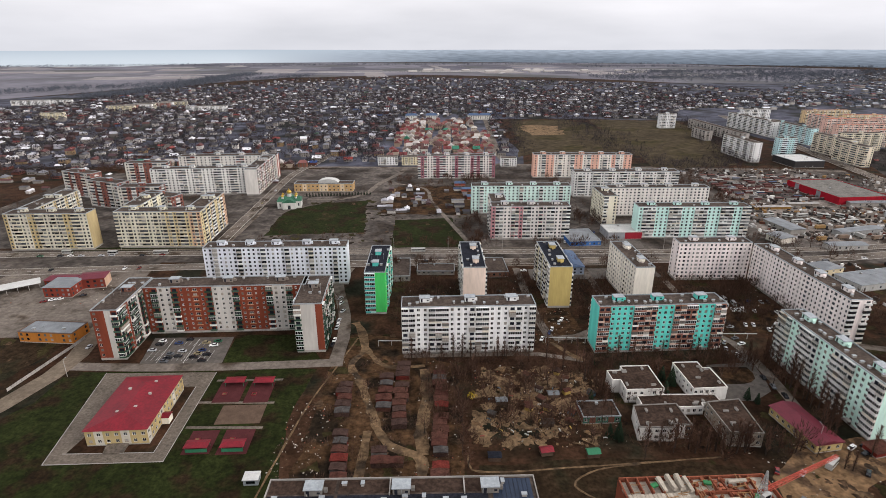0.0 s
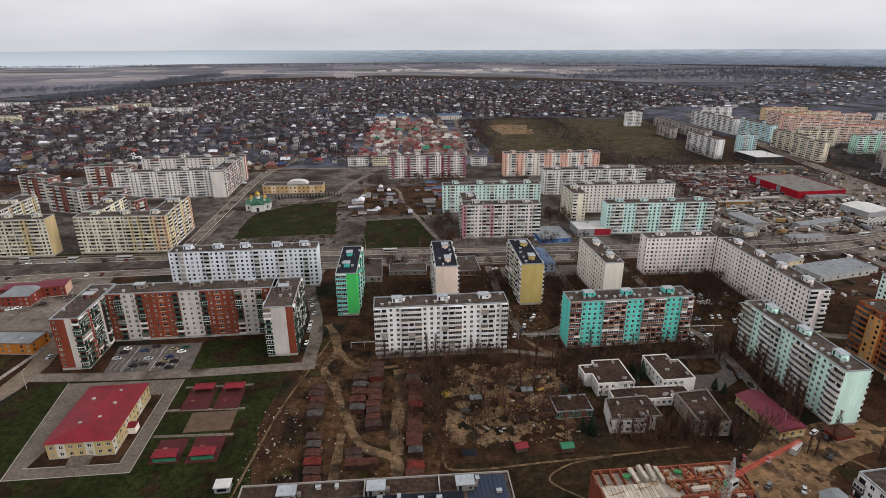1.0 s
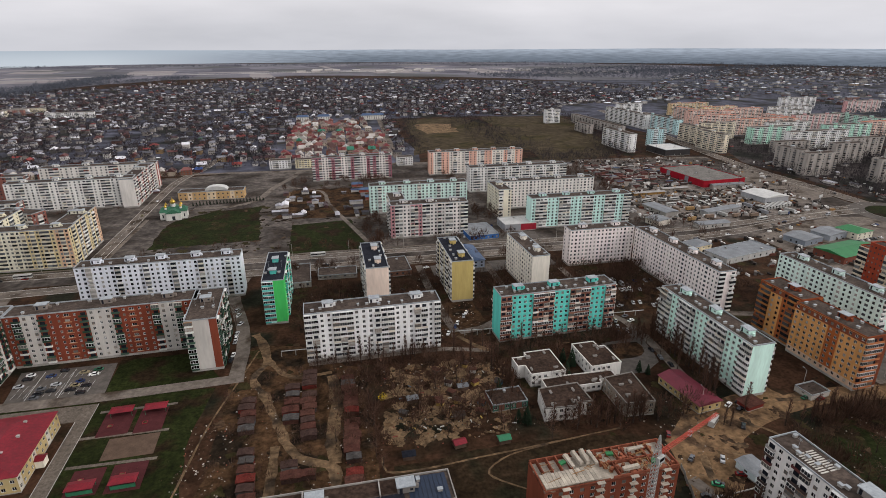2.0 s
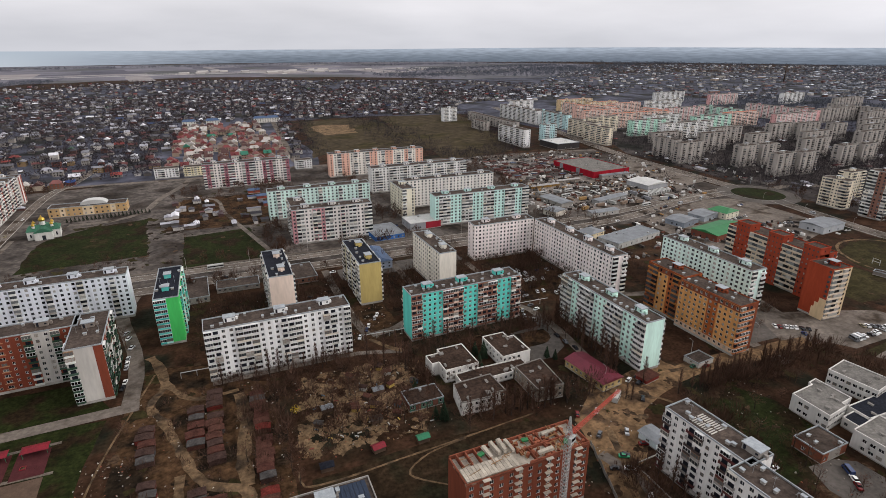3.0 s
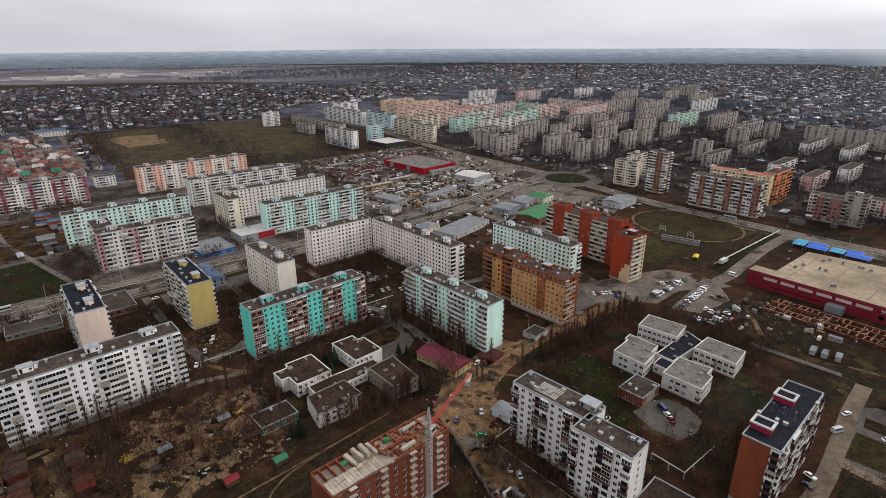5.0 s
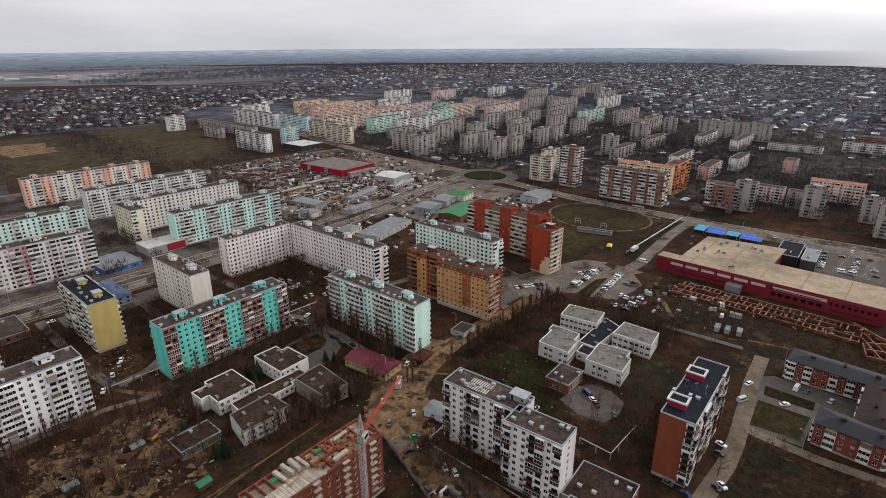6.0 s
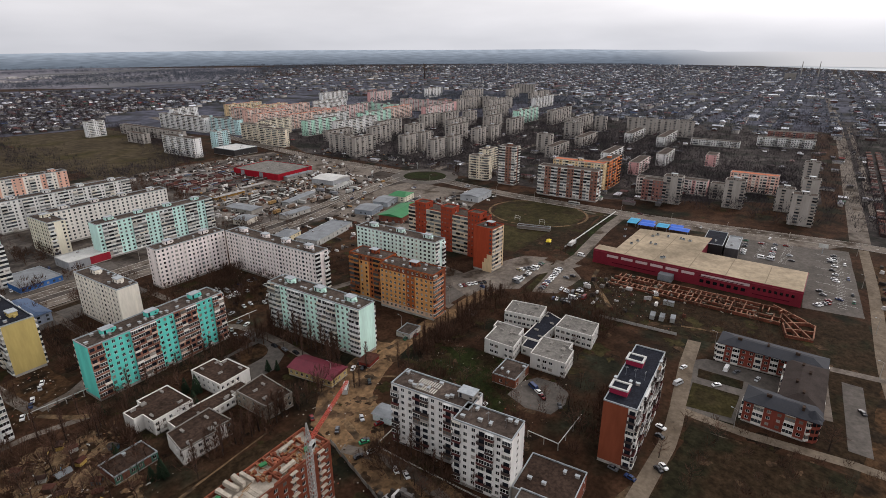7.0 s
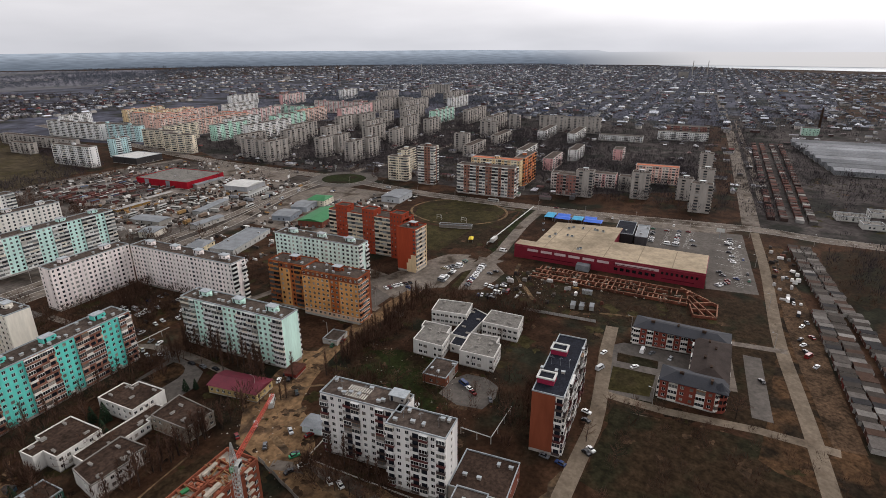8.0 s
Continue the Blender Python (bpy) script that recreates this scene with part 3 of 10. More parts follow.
for i_, (poly_, k_) in enumerate(YARDS):
    blotches("rough_grass", "thin winter grass over the earth", MEADOW_NEAR, poly_, int(46 * k_), 1.5, 7.0, 40 + i_, 0.045)
    blotches("leaf_litter", "dark leaf litter and damp earth", LITTER, poly_, int(40 * k_), 1.0, 5.5, 80 + i_, 0.028)
    blotches("bare_ground", "paler trodden earth", WORN_EARTH, poly_, int(26 * k_), 0.7, 4.0, 120 + i_, 0.075)

lot("dirt_lot", "dusty strip of parking along the garages", WORN_EARTH, [(226, -46), (300, -37), (400, -31), (455, -28), (462, -36), (360, -47.5), (280, -53), (228, -57)], 0.05, 0.8, 4.0)

# roads
ROAD_NO = [0]


def road(pts, width, kerbed=0, mat=None):
    """A street: asphalt, and, for the main ones, kerbs on both sides and a dashed line."""
    line = bend(pts)
    ps = [Vector(p) for p in line]
    ROAD_NO[0] += 1
    g = Geo()
    strip(g, line, width, 0.085 + 0.004 * (ROAD_NO[0] % 9))
    ob = structure("road", g, [mat or ASPHALT_OLD], "dusty worn asphalt street")
    if not kerbed:
        return ob
    dash = Geo()
    for side in (-1, 1):
        kerb = Geo()
        for a, b in zip(ps, ps[1:]):
            d = (b - a).normalized()
            o = Vector((-d.y, d.x)) * (width / 2 + 0.1) * side
            kerb.box(0, -0.1, 0, (b - a).length, 0.1, 0.22, 0, Matrix.Translation((a.x + o.x, a.y + o.y, 0)) @ Matrix.Rotation(math.atan2(d.y, d.x), 4, "Z"))
        structure("kerb", kerb, [KERB], "pale concrete kerb along the street")
    for a, b in zip(ps, ps[1:]):
        d = (b - a).normalized()
        nn, s = Vector((-d.y, d.x)) * 0.12, 0.0
        while s + 3 < (b - a).length:
            p, q = a + d * s, a + d * (s + 3)
            dash.face([(p.x - nn.x, p.y - nn.y, 0.13), (q.x - nn.x, q.y - nn.y, 0.13), (q.x + nn.x, q.y + nn.y, 0.13), (p.x + nn.x, p.y + nn.y, 0.13)])
            s += 9
    structure("road_marking", dash, [LINE], "faded white dashes")
    return ob


road([(-420, 347), (-300, 353), (-200, 362), (-20, 372), (150, 378), (255, 379), (330, 388), (420, 412), (490, 420)], 11, 1)
road([(-430, 379), (-320, 386), (-200, 390), (-20, 394), (180, 396), (330, 405), (420, 424), (490, 432)], 9, 1)
road([(-178, 398), (-180, 483), (-183, 656), (-169, 723), (-160, 800)], 9, 1)
road([(-172, 410), (-172, 515)], 3.5)
road([(-50, 238), (-107, 234), (-150, 233), (-184, 234)], 7)
road([(-206, 345), (-199, 310), (-194, 287), (-191, 265), (-187, 244), (-188, 226), (-195, 202), (-206, 176), (-222, 140)], 10.5, 0, DUSTY)
road([(-66, 362), (-70, 337), (-58, 290), (-54, 262), (-54, 238)], 7)
road([(505, -300), (509, -109), (509, -66), (515, -18), (502, 86), (496, 164), (494, 280), (505, 368), (508, 385)], 15, 1)
road([(512, 436), (513, 520), (514, 602), (530, 736), (560, 900), (620, 1250)], 16, 1)
road([(536, 412), (565, 419), (611, 406), (760, 400), (1000, 420)], 10)
road([(152, 167), (171, 171), (187, 172), (201, 174), (218, 174), (236, 172), (256, 172), (280, 172)], 10.5, 0, DUST)
road([(150, -47), (190, -43), (224, -40), (266, -35.5), (305, -31), (345, -29), (400, -27), (450, -24), (505, -20)], 6.5, 0, DUSTY)
road([(515, -18), (610, -13), (710, -7), (1015, 10), (1449, 39), (2000, 80)], 14)
road([(610, -27), (710, -22), (1015, -6), (1300, 12)], 6)
road([(118, 36), (154, 40), (195, 39), (224, 42), (260, 47.5), (287, 50)], 6.5, 0, DUSTY)
road([(222, 42), (221, 14), (225, -20), (224, -48)], 5, 0, DUSTY)
road([(300, -34), (297, -8), (287, -6), (250, -10)], 5)
road([(303, 690), (420, 690), (505, 680)], 9)
road([(88, 1195), (85, 1031), (80, 790), (74, 720), (-20, 700), (-170, 700), (-420, 690)], 9)
road([(74, 720), (180, 712), (303, 692)], 9)
road([(-48, 694), (-52, 669), (-72, 614), (-83, 566), (-107, 545), (-139, 545)], 6.5)
road([(24, 402), (6, 470), (-12, 540), (-20, 590), (-58, 615)], 4)
road([(60, 262), (150, 268), (154, 176)], 5)
road([(52, 362), (54, 300), (58, 264)], 5)
road([(100, 362), (98, 290), (70, 262)], 4.5)
road([(150, 340), (152, 268)], 4.5)
road([(198, 250), (238, 250), (246, 160)], 6)
road([(270, 200), (282, 196), (284, 172)], 6)
road([(286, 196), (300, 282), (340, 290)], 6)
road([(112, 60), (126, 110), (120, 140)], 5)
road([(-20, 244), (50, 246), (72, 240)], 3.5)

# paved lots
lot("paved_lot", "grey asphalt yards and car parks", ASPHALT_OLD, [(368, 12), (362, -27), (500, -22), (502, 66), (428, 62)], -0.012, 0.5)
lot("paved_lot", "grey asphalt yards and car parks", ASPHALT_OLD, [(-300, 336), (-300, 348), (-205, 358), (-190, 262), (-205, 263), (-245, 262)], 0.06, 0.5)
lot("paved_lot", "grey asphalt yards and car parks", ASPHALT, [(-156, 262), (-113.6, 263.4), (-110.4, 236), (-151, 234)], 0.07, 0.1)
lot("paved_lot", "grey asphalt yards and car parks", ASPHALT, [(431, 13), (430, 60), (487, 62), (492, 14), (495, -11), (370, -22), (366, 8)], 0.06, 0.3)
lot("paved_lot", "grey asphalt yards and car parks", ASPHALT_OLD, [(280, 172), (292, 178), (346, 170), (346, 159), (291, 157)], 0.06, 0.4)
lot("paved_lot", "grey asphalt yards and car parks", ASPHALT_OLD, [(292, 148), (342, 157), (352, 160), (352, 140), (344, 143), (330, 131), (299, 134)], 0.06, 0.6)
lot("rough_grass", "withered brown grass and weeds", MEADOW_NEAR, [(284, 153), (344, 158.6), (341, 156), (293, 148.5)], 0.07, 0.3)
lot("paved_lot", "grey asphalt yards and car parks", ASPHALT, [(60, 340), (60, 360), (150, 362), (150, 346)], 0.05, 1)
lot("paved_lot", "grey asphalt yards and car parks", ASPHALT, [(245, 180), (262, 240), (285, 235), (284, 180)], 0.06, 0.5)
lot("paved_lot", "grey asphalt yards and car parks", ASPHALT, [(250, 28), (250, 12), (264, 13), (262, 36)], 0.06, 0.3)
lot("paved_lot", "grey asphalt yards and car parks", ASPHALT_OLD, [(330, 300), (335, 376), (440, 408), (480, 400), (480, 300), (410, 280), (350, 285)], 0.05, 1)
lot("paved_lot", "grey asphalt yards and car parks", ASPHALT_OLD, [(380, 505), (382, 520), (445, 528), (505, 640), (505, 470), (390, 440)], 0.06, 1)
lot("paved_lot", "grey asphalt yards and car parks", ASPHALT, [(92, 402), (92, 440), (160, 420), (158, 404)], 0.05, 1)
g = Geo()
patch(g, [(-152, 166), (-107, 168), (-110, 229), (-163, 228)], 0.055, 0, 0.1)
for pts, w in (([(-300, 397), (-30, 402), (150, 404)], 2.5), ([(-200, 366), (-30, 364)], 2.5), ([(-20, 364), (150, 370)], 2.5), ([(-107, 222), (-76, 223)], 1.6), ([(-109, 205), (-75, 205)], 1.6), ([(-107, 188), (-75, 188)], 1.6), ([(480, 170), (486, 280), (497, 365)], 3), ([(212, 30), (214, 10)], 2)):
    strip(g, pts, w, 0.065)
structure("pavement", g, [PAVE], "pale paved footpaths")
lot("flower_bed", "dug dark soil round the kindergarten", GROUND, [(-147, 172), (-113, 173), (-115, 217), (-140, 217)], 0.075, 0.3)

# the running path round the sports field
g = Geo()
oval = [(452 + 40 * math.cos(2 * math.pi * i / 40), 226 + 46 * math.sin(2 * math.pi * i / 40)) for i in range(41)]
strip(g, oval, 2.2, 0.075)
structure("pavement", g, [TRACK], "trodden running path round the sports field")
# dirt tracks
for pts, w in (([(-50, 280), (-45, 268), (-41, 250), (-45, 236), (-38, 219), (-32, 202), (-26.6, 187), (-21, 177), (-14, 173), (-8, 169), (-7.5, 152)], 4.6), ([(-9, 232), (-7, 210), (-8.4, 190), (-8.5, 172)], 6.0), ([(-31, 186), (-31, 168), (-31.5, 150)], 4.0), ([(-41, 253), (-31, 237), (-23, 234), (-9, 235)], 3.5), ([(-46, 262), (-52, 236), (-60, 200), (-66, 150)], 1.0), ([(118, 100), (124, 128), (132, 150)], 3.0), ([(58, 258), (66, 246), (74, 238)], 3.0), ([(150, 168), (166, 160), (172, 148)], 1.6),
               ([(10, 172), (11, 164), (24, 163), (46, 165), (75, 167.6), (108, 171)], 1.0), ([(60, 146), (48, 156), (58, 164), (75, 167)], 0.9), ([(118, 40), (140, 44), (166, 42)], 6.0), ([(300, 100), (330, 122), (352, 128)], 3.0), ([(300, 60), (306, 30), (300, -10)], 2.0), ([(186, 176), (215, 172), (236, 168)], 3.0)):
    line = [Vector(p) for p in bend(pts, 3.0)]
    left, right = [], []
    for i, p in enumerate(line):
        d = (line[min(i + 1, len(line) - 1)] - line[max(i - 1, 0)]).normalized()
        ww = w * 0.5 * (0.9 + 0.5 * noise.noise((p.x * 0.25, p.y * 0.25, w)))
        wander = noise.noise((p.x * 0.1, p.y * 0.1, 7.0)) * w * 0.2
        nrm = Vector((-d.y, d.x))
        left.append(p + nrm * (ww + wander))
        right.append(p - nrm * (ww - wander))
    g = Geo()
    for i in range(len(line) - 1):
        g.face([(q.x, q.y, 0.10 + 0.001 * w) for q in (right[i], right[i + 1], left[i + 1], left[i])])
    structure("dirt_track", g, [TRACK], "pale rutted dirt track")

# the roundabout
RX, RY = 510.5, 404.9
g = Geo()
g.face([(RX + 38 * math.cos(2 * math.pi * i / 48), RY + 40 * math.sin(2 * math.pi * i / 48), 0.13) for i in range(48)], 0)
structure("roundabout_road", g, [ASPHALT], "grey asphalt ring of the roundabout")
g = Geo()
g.prism([(RX + 25 * math.cos(2 * math.pi * i / 40), RY + 26 * math.sin(2 * math.pi * i / 40)) for i in range(40)], 0.1, 0.45, 1, 0)
structure("roundabout_island", g, [GRASS, KERB], "round green island with a pale kerb")

# the kindergarten's round bed, its path, and small yards
lot("paved_lot", "grey asphalt yards and car parks", ASPHALT, [(150, 250), (157, 250), (153.5, 222), (151.5, 214), (140, 206.5), (127.5, 207), (131, 216), (131, 236), (150, 238)], 0.10, 0.2)
lot("flower_bed", "dug dark soil bed with a curved edge", DIRT, [(133, 234), (150.5, 234), (151, 229), (149.4, 224), (146, 221), (142, 219.8), (133.5, 219.6)], 0.16, 0.2, 3)
lot("car_park", "worn grey asphalt in the kindergarten yard", ASPHALT, [(188, 106), (201, 105), (208, 101), (209, 92), (205, 84), (196, 82), (186, 84), (184, 95)], 0.09, 0.6)
lot("paved_lot", "grey asphalt yards and car parks", DIRT, [(160, 270), (160, 312), (200, 308), (200, 268)], 0.05, 2)
lot("paved_lot", "grey asphalt yards and car parks", DIRT, [(50, 256), (48, 296), (76, 300), (78, 258)], 0.05, 2)
lot("rough_grass", "withered brown grass and weeds", DRYGRASS, [(350, 14), (361, -24), (292, -32), (291, -7), (317, -1)], 0.06, 1.5)
lot("rough_grass", "withered brown grass and weeds", DRYGRASS, [(478, -64), (498, -104), (390, -90), (375, -77), (393, -67), (444, -62)], 0.06, 2)

# ---- flats ----
def glazed_grid(g, at, xs, zs, sunk, frame, glass):
    """A framed pane wall in one shell: odd cells of the grid are glass set back by sunk, the rest is frame. at: (x, depth, z) to a point."""
    for i in range(len(xs) - 1):
        for k in range(len(zs) - 1):
            x0, x1, z0, z1 = xs[i], xs[i + 1], zs[k], zs[k + 1]
            a = [(x0, z0), (x1, z0), (x1, z1), (x0, z1)]
            if i % 2 and k % 2:
                for p, q in zip(a, a[1:] + a[:1]):
                    g.face([at(p[0], 0, p[1]), at(q[0], 0, q[1]), at(q[0], sunk, q[1]), at(p[0], sunk, p[1])], frame)
                g.face([at(x, sunk, z) for x, z in a], glass)
            else:
                g.face([at(x, 0, z) for x, z in a], frame)


def window_mesh(w, h, frame, glass, name):
    """A two-light window: the frame with its mullion, and the panes set back in it."""
    g = Geo()
    t = 0.09
    glazed_grid(g, lambda x, y, z: (x, 0.03 + y, z), [0, t, w * 0.55 - 0.04, w * 0.55 + 0.04, w - t, w], [0, t, h - t, h], 0.06, 0, 1)
    return g.welded().mesh(name, [frame, glass])


def balcony_mesh(w, h, panel, frame, glass, glazed, out, name):
    """A loggia that stands out from the wall in one shell: floor slab, parapet and, mostly, glazing over it."""
    g = Geo()
    a, b, rail, top = 0.02, w - 0.02, 1.05, h - 0.06
    k = max(2, int(w / 0.95))
    step = (b - a - 0.08) / k
    xs = sorted([a] + [a + 0.08 + i * step for i in range(k)] + [a + i * step for i in range(1, k)] + [b - 0.08, b]) if glazed else [a, b]
    xs = [x for i, x in enumerate(xs) if i == 0 or x - xs[i - 1] > 0.02]
    for x0, x1 in zip(xs, xs[1:]):
        g.face([(x0, -out, 0), (x1, -out, 0), (x1, -out, rail), (x0, -out, rail)], 0)
    g.face([(a, 0, 0), (b, 0, 0), (b, -out, 0), (a, -out, 0)], 0)
    g.face([(a, 0, 0), (a, -out, 0), (a, -out, rail), (a, 0, rail)], 0)
    g.face([(b, -out, 0), (b, 0, 0), (b, 0, rail), (b, -out, rail)], 0)
    if glazed:
        glazed_grid(g, lambda x, y, z: (x, -out + y, z), xs, [rail, rail + 0.07, top - 0.2, top], 0.06, 1, 2)
        for x, s in ((a, 1), (b, -1)):
            glazed_grid(g, lambda u, d, z: (x + s * d, -out + u if s < 0 else -u, z), [0, 0.07, out - 0.07, out], [rail, rail + 0.07, top - 0.2, top], 0.05, 1, 2)
        g.face([(a, -out, top), (b, -out, top), (b, 0, top), (a, 0, top)], 1)
    else:
        i, j, o, fl = a + 0.08, b - 0.08, -out + 0.08, 0.14
        g.face([(a, -out, rail), (b, -out, rail), (j, o, rail), (i, o, rail)], 0)
        g.face([(a, 0, rail), (a, -out, rail), (i, o, rail), (i, 0, rail)], 0)
        g.face([(b, -out, rail), (b, 0, rail), (j, 0, rail), (j, o, rail)], 0)
        g.face([(j, o, rail), (j, o, fl), (i, o, fl), (i, o, rail)], 0)
        g.face([(i, o, rail), (i, o, fl), (i, 0, fl), (i, 0, rail)], 0)
        g.face([(j, 0, rail), (j, 0, fl), (j, o, fl), (j, o, rail)], 0)
        g.face([(i, o, fl), (j, o, fl), (j, 0, fl), (i, 0, fl)], 0)
    return g.welded().mesh(name, [panel, frame, glass])


MESHES = {}


def cached(key, make):
    if key not in MESHES:
        MESHES[key] = make()
    return MESHES[key]


def facade(geo, base, length, h, bays, floors, colours, plinth, depth, rnd, near, root, far, base_colour):
    """One wall with an opening in every bay and storey. base: local pose, x along the wall, y into the building."""
    storey = (h - plinth - 0.7) / floors
    tokens = bays.split()
    unit = length / sum(1.0 for _ in tokens)

    def quad(x0, z0, x1, z1, mat, y=0.0):
        geo.face([base @ Vector(p) for p in ((x0, y, z0), (x1, y, z0), (x1, y, z1), (x0, y, z1))], mat)

    quad(0, 0, length, plinth, base_colour)
    x = 0.0
    for tok in tokens:
        kind, col = tok[0], int(tok[1]) if len(tok) > 1 else 0
        top = plinth + floors * storey
        quad(x, top, x + unit, h, col)
        if kind == ".":
            quad(x, plinth, x + unit, top, col)
            x += unit
            continue
        w, wh, sill = {"w": (1.45, 1.5, 0.85), "W": (2.0, 1.5, 0.85), "P": (2.2, 1.4, 0.9), "n": (1.15, 1.4, 0.9), "s": (0.9, 1.1, 1.1), "b": (min(2.2, unit * 0.7), 2.0, 0.2), "B": (min(2.2, unit * 0.7), 2.0, 0.2)}[kind]
        w = min(w, unit * 0.72)
        wh = min(wh, storey - sill - 0.25)
        xa = x + (unit - w) / 2
        own = col
        for f in range(floors):
            z = plinth + f * storey
            za, zb = z + sill, z + sill + wh
            col = colours.get("bands", {}).get(f, own)
            if kind == "P":      # a pale brick band under and over the window
                quad(x, z, x + unit, za - 0.45, col)
                quad(x, za - 0.45, x + unit, za, 2)
            else:
                quad(x, z, x + unit, za, col)
            quad(x, zb, x + unit, z + storey, col)
            quad(x, za, xa, zb, col)
            quad(xa + w, za, x + unit, zb, col)
            if (kind not in "bB" or not near) and colours.get("reveal", True):
                d = 0.14
                for a, b in (((xa, za), (xa + w, za)), ((xa + w, za), (xa + w, zb)), ((xa + w, zb), (xa, zb)), ((xa, zb), (xa, za))):
                    geo.face([base @ Vector(p) for p in ((a[0], 0, a[1]), (a[0], d, a[1]), (b[0], d, b[1]), (b[0], 0, b[1]))], col)
            here = base @ Matrix.Translation((xa, 0.06, za))
            if near:
                if kind in "bB":
                    glazed = rnd.random() < colours.get("glaze", 0.8)
                    panel = colours["loggia"] if kind == "b" else colours["loggia2"]
                    key = ("balcony", round(unit, 2), round(storey, 2), panel.name, glazed)
                    me = cached(key, lambda: balcony_mesh(unit, storey, panel, FRAME, GLASS, glazed, colours["out"], "balcony"))
                    part("balcony", me, root, "", base @ Matrix.Translation((x, 0, z)))
                    # a dark sheet in the opening stands in for the unlit room
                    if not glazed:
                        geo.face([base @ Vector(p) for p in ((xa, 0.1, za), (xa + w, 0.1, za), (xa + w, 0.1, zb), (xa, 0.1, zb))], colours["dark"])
                else:
                    me = cached(("window", round(w, 2), round(wh, 2)), lambda: window_mesh(w, wh, FRAME, GLASS, "window"))
                    part("window", me, root, "", here)
            elif far is not None:
                fg = far.setdefault(f, Geo())
                if kind in "bB":
                    o, hh = colours["out"], storey
                    fg.box(x + 0.02, -o, z, x + unit - 0.02, 0, z + 1.05, 1 if kind == "b" else 2, base, True)
                    if rnd.random() < 0.75:
                        fg.box(x + 0.06, -o + 0.04, z + 1.05, x + unit - 0.06, 0, z + hh - 0.2, 0, base)
                        fg.box(x + 0.02, -o, z + hh - 0.2, x + unit - 0.02, 0, z + hh - 0.03, 1, base, True)
                    else:
                        fg.face([base @ Vector(p) for p in ((xa, 0.05, za), (xa + w, 0.05, za), (xa + w, 0.05, zb), (xa, 0.05, zb))], 0)
                else:
                    fg.face([base @ Vector(p) for p in ((xa, 0.12, za), (xa + w, 0.12, za), (xa + w, 0.12, zb), (xa, 0.12, zb))], 0)
        x += unit


def vent_mesh():
    g = Geo()
    g.box(-0.7, -0.45, 0, 0.7, 0.45, 0.9)
    g.box(-0.85, -0.6, 0.95, 0.85, 0.6, 1.07, 1, bottom=True)
    g.box(-0.6, -0.4, 0.9, 0.6, 0.4, 0.95, 1)
    return g.mesh("vent", [CONCRETE, METAL])


def lift_mesh(wall, w=5.0, d=3.6):
    g = Geo()
    g.box(-w / 2, -d / 2, 0, w / 2, d / 2, 2.3, 0)
    g.box(-w / 2 - 0.3, -d / 2 - 0.3, 2.3, w / 2 + 0.3, d / 2 + 0.3, 2.55, 1, bottom=True)
    g.box(-w / 2 + 0.5, -d / 2 - 0.04, 0.1, -w / 2 + 1.4, -d / 2, 2.0, 2)
    g.box(w / 2 - 1.4, -d / 2 - 0.04, 0.8, w / 2 - 0.5, -d / 2, 1.5, 2)
    g.box(w / 2 + 0.3, -0.5, 0, w / 2 + 1.4, 0.5, 1.3, 0)
    return g.mesh("lift_house", [wall, METAL, BITUMEN_AND_SHADE])


def merged(stores):
    out = Geo()
    for fg in stores:
        n = len(out.v)
        out.v += fg.v
        out.f += [tuple(n + i for i in f) for f in fg.f]
        out.m += fg.m
    return out


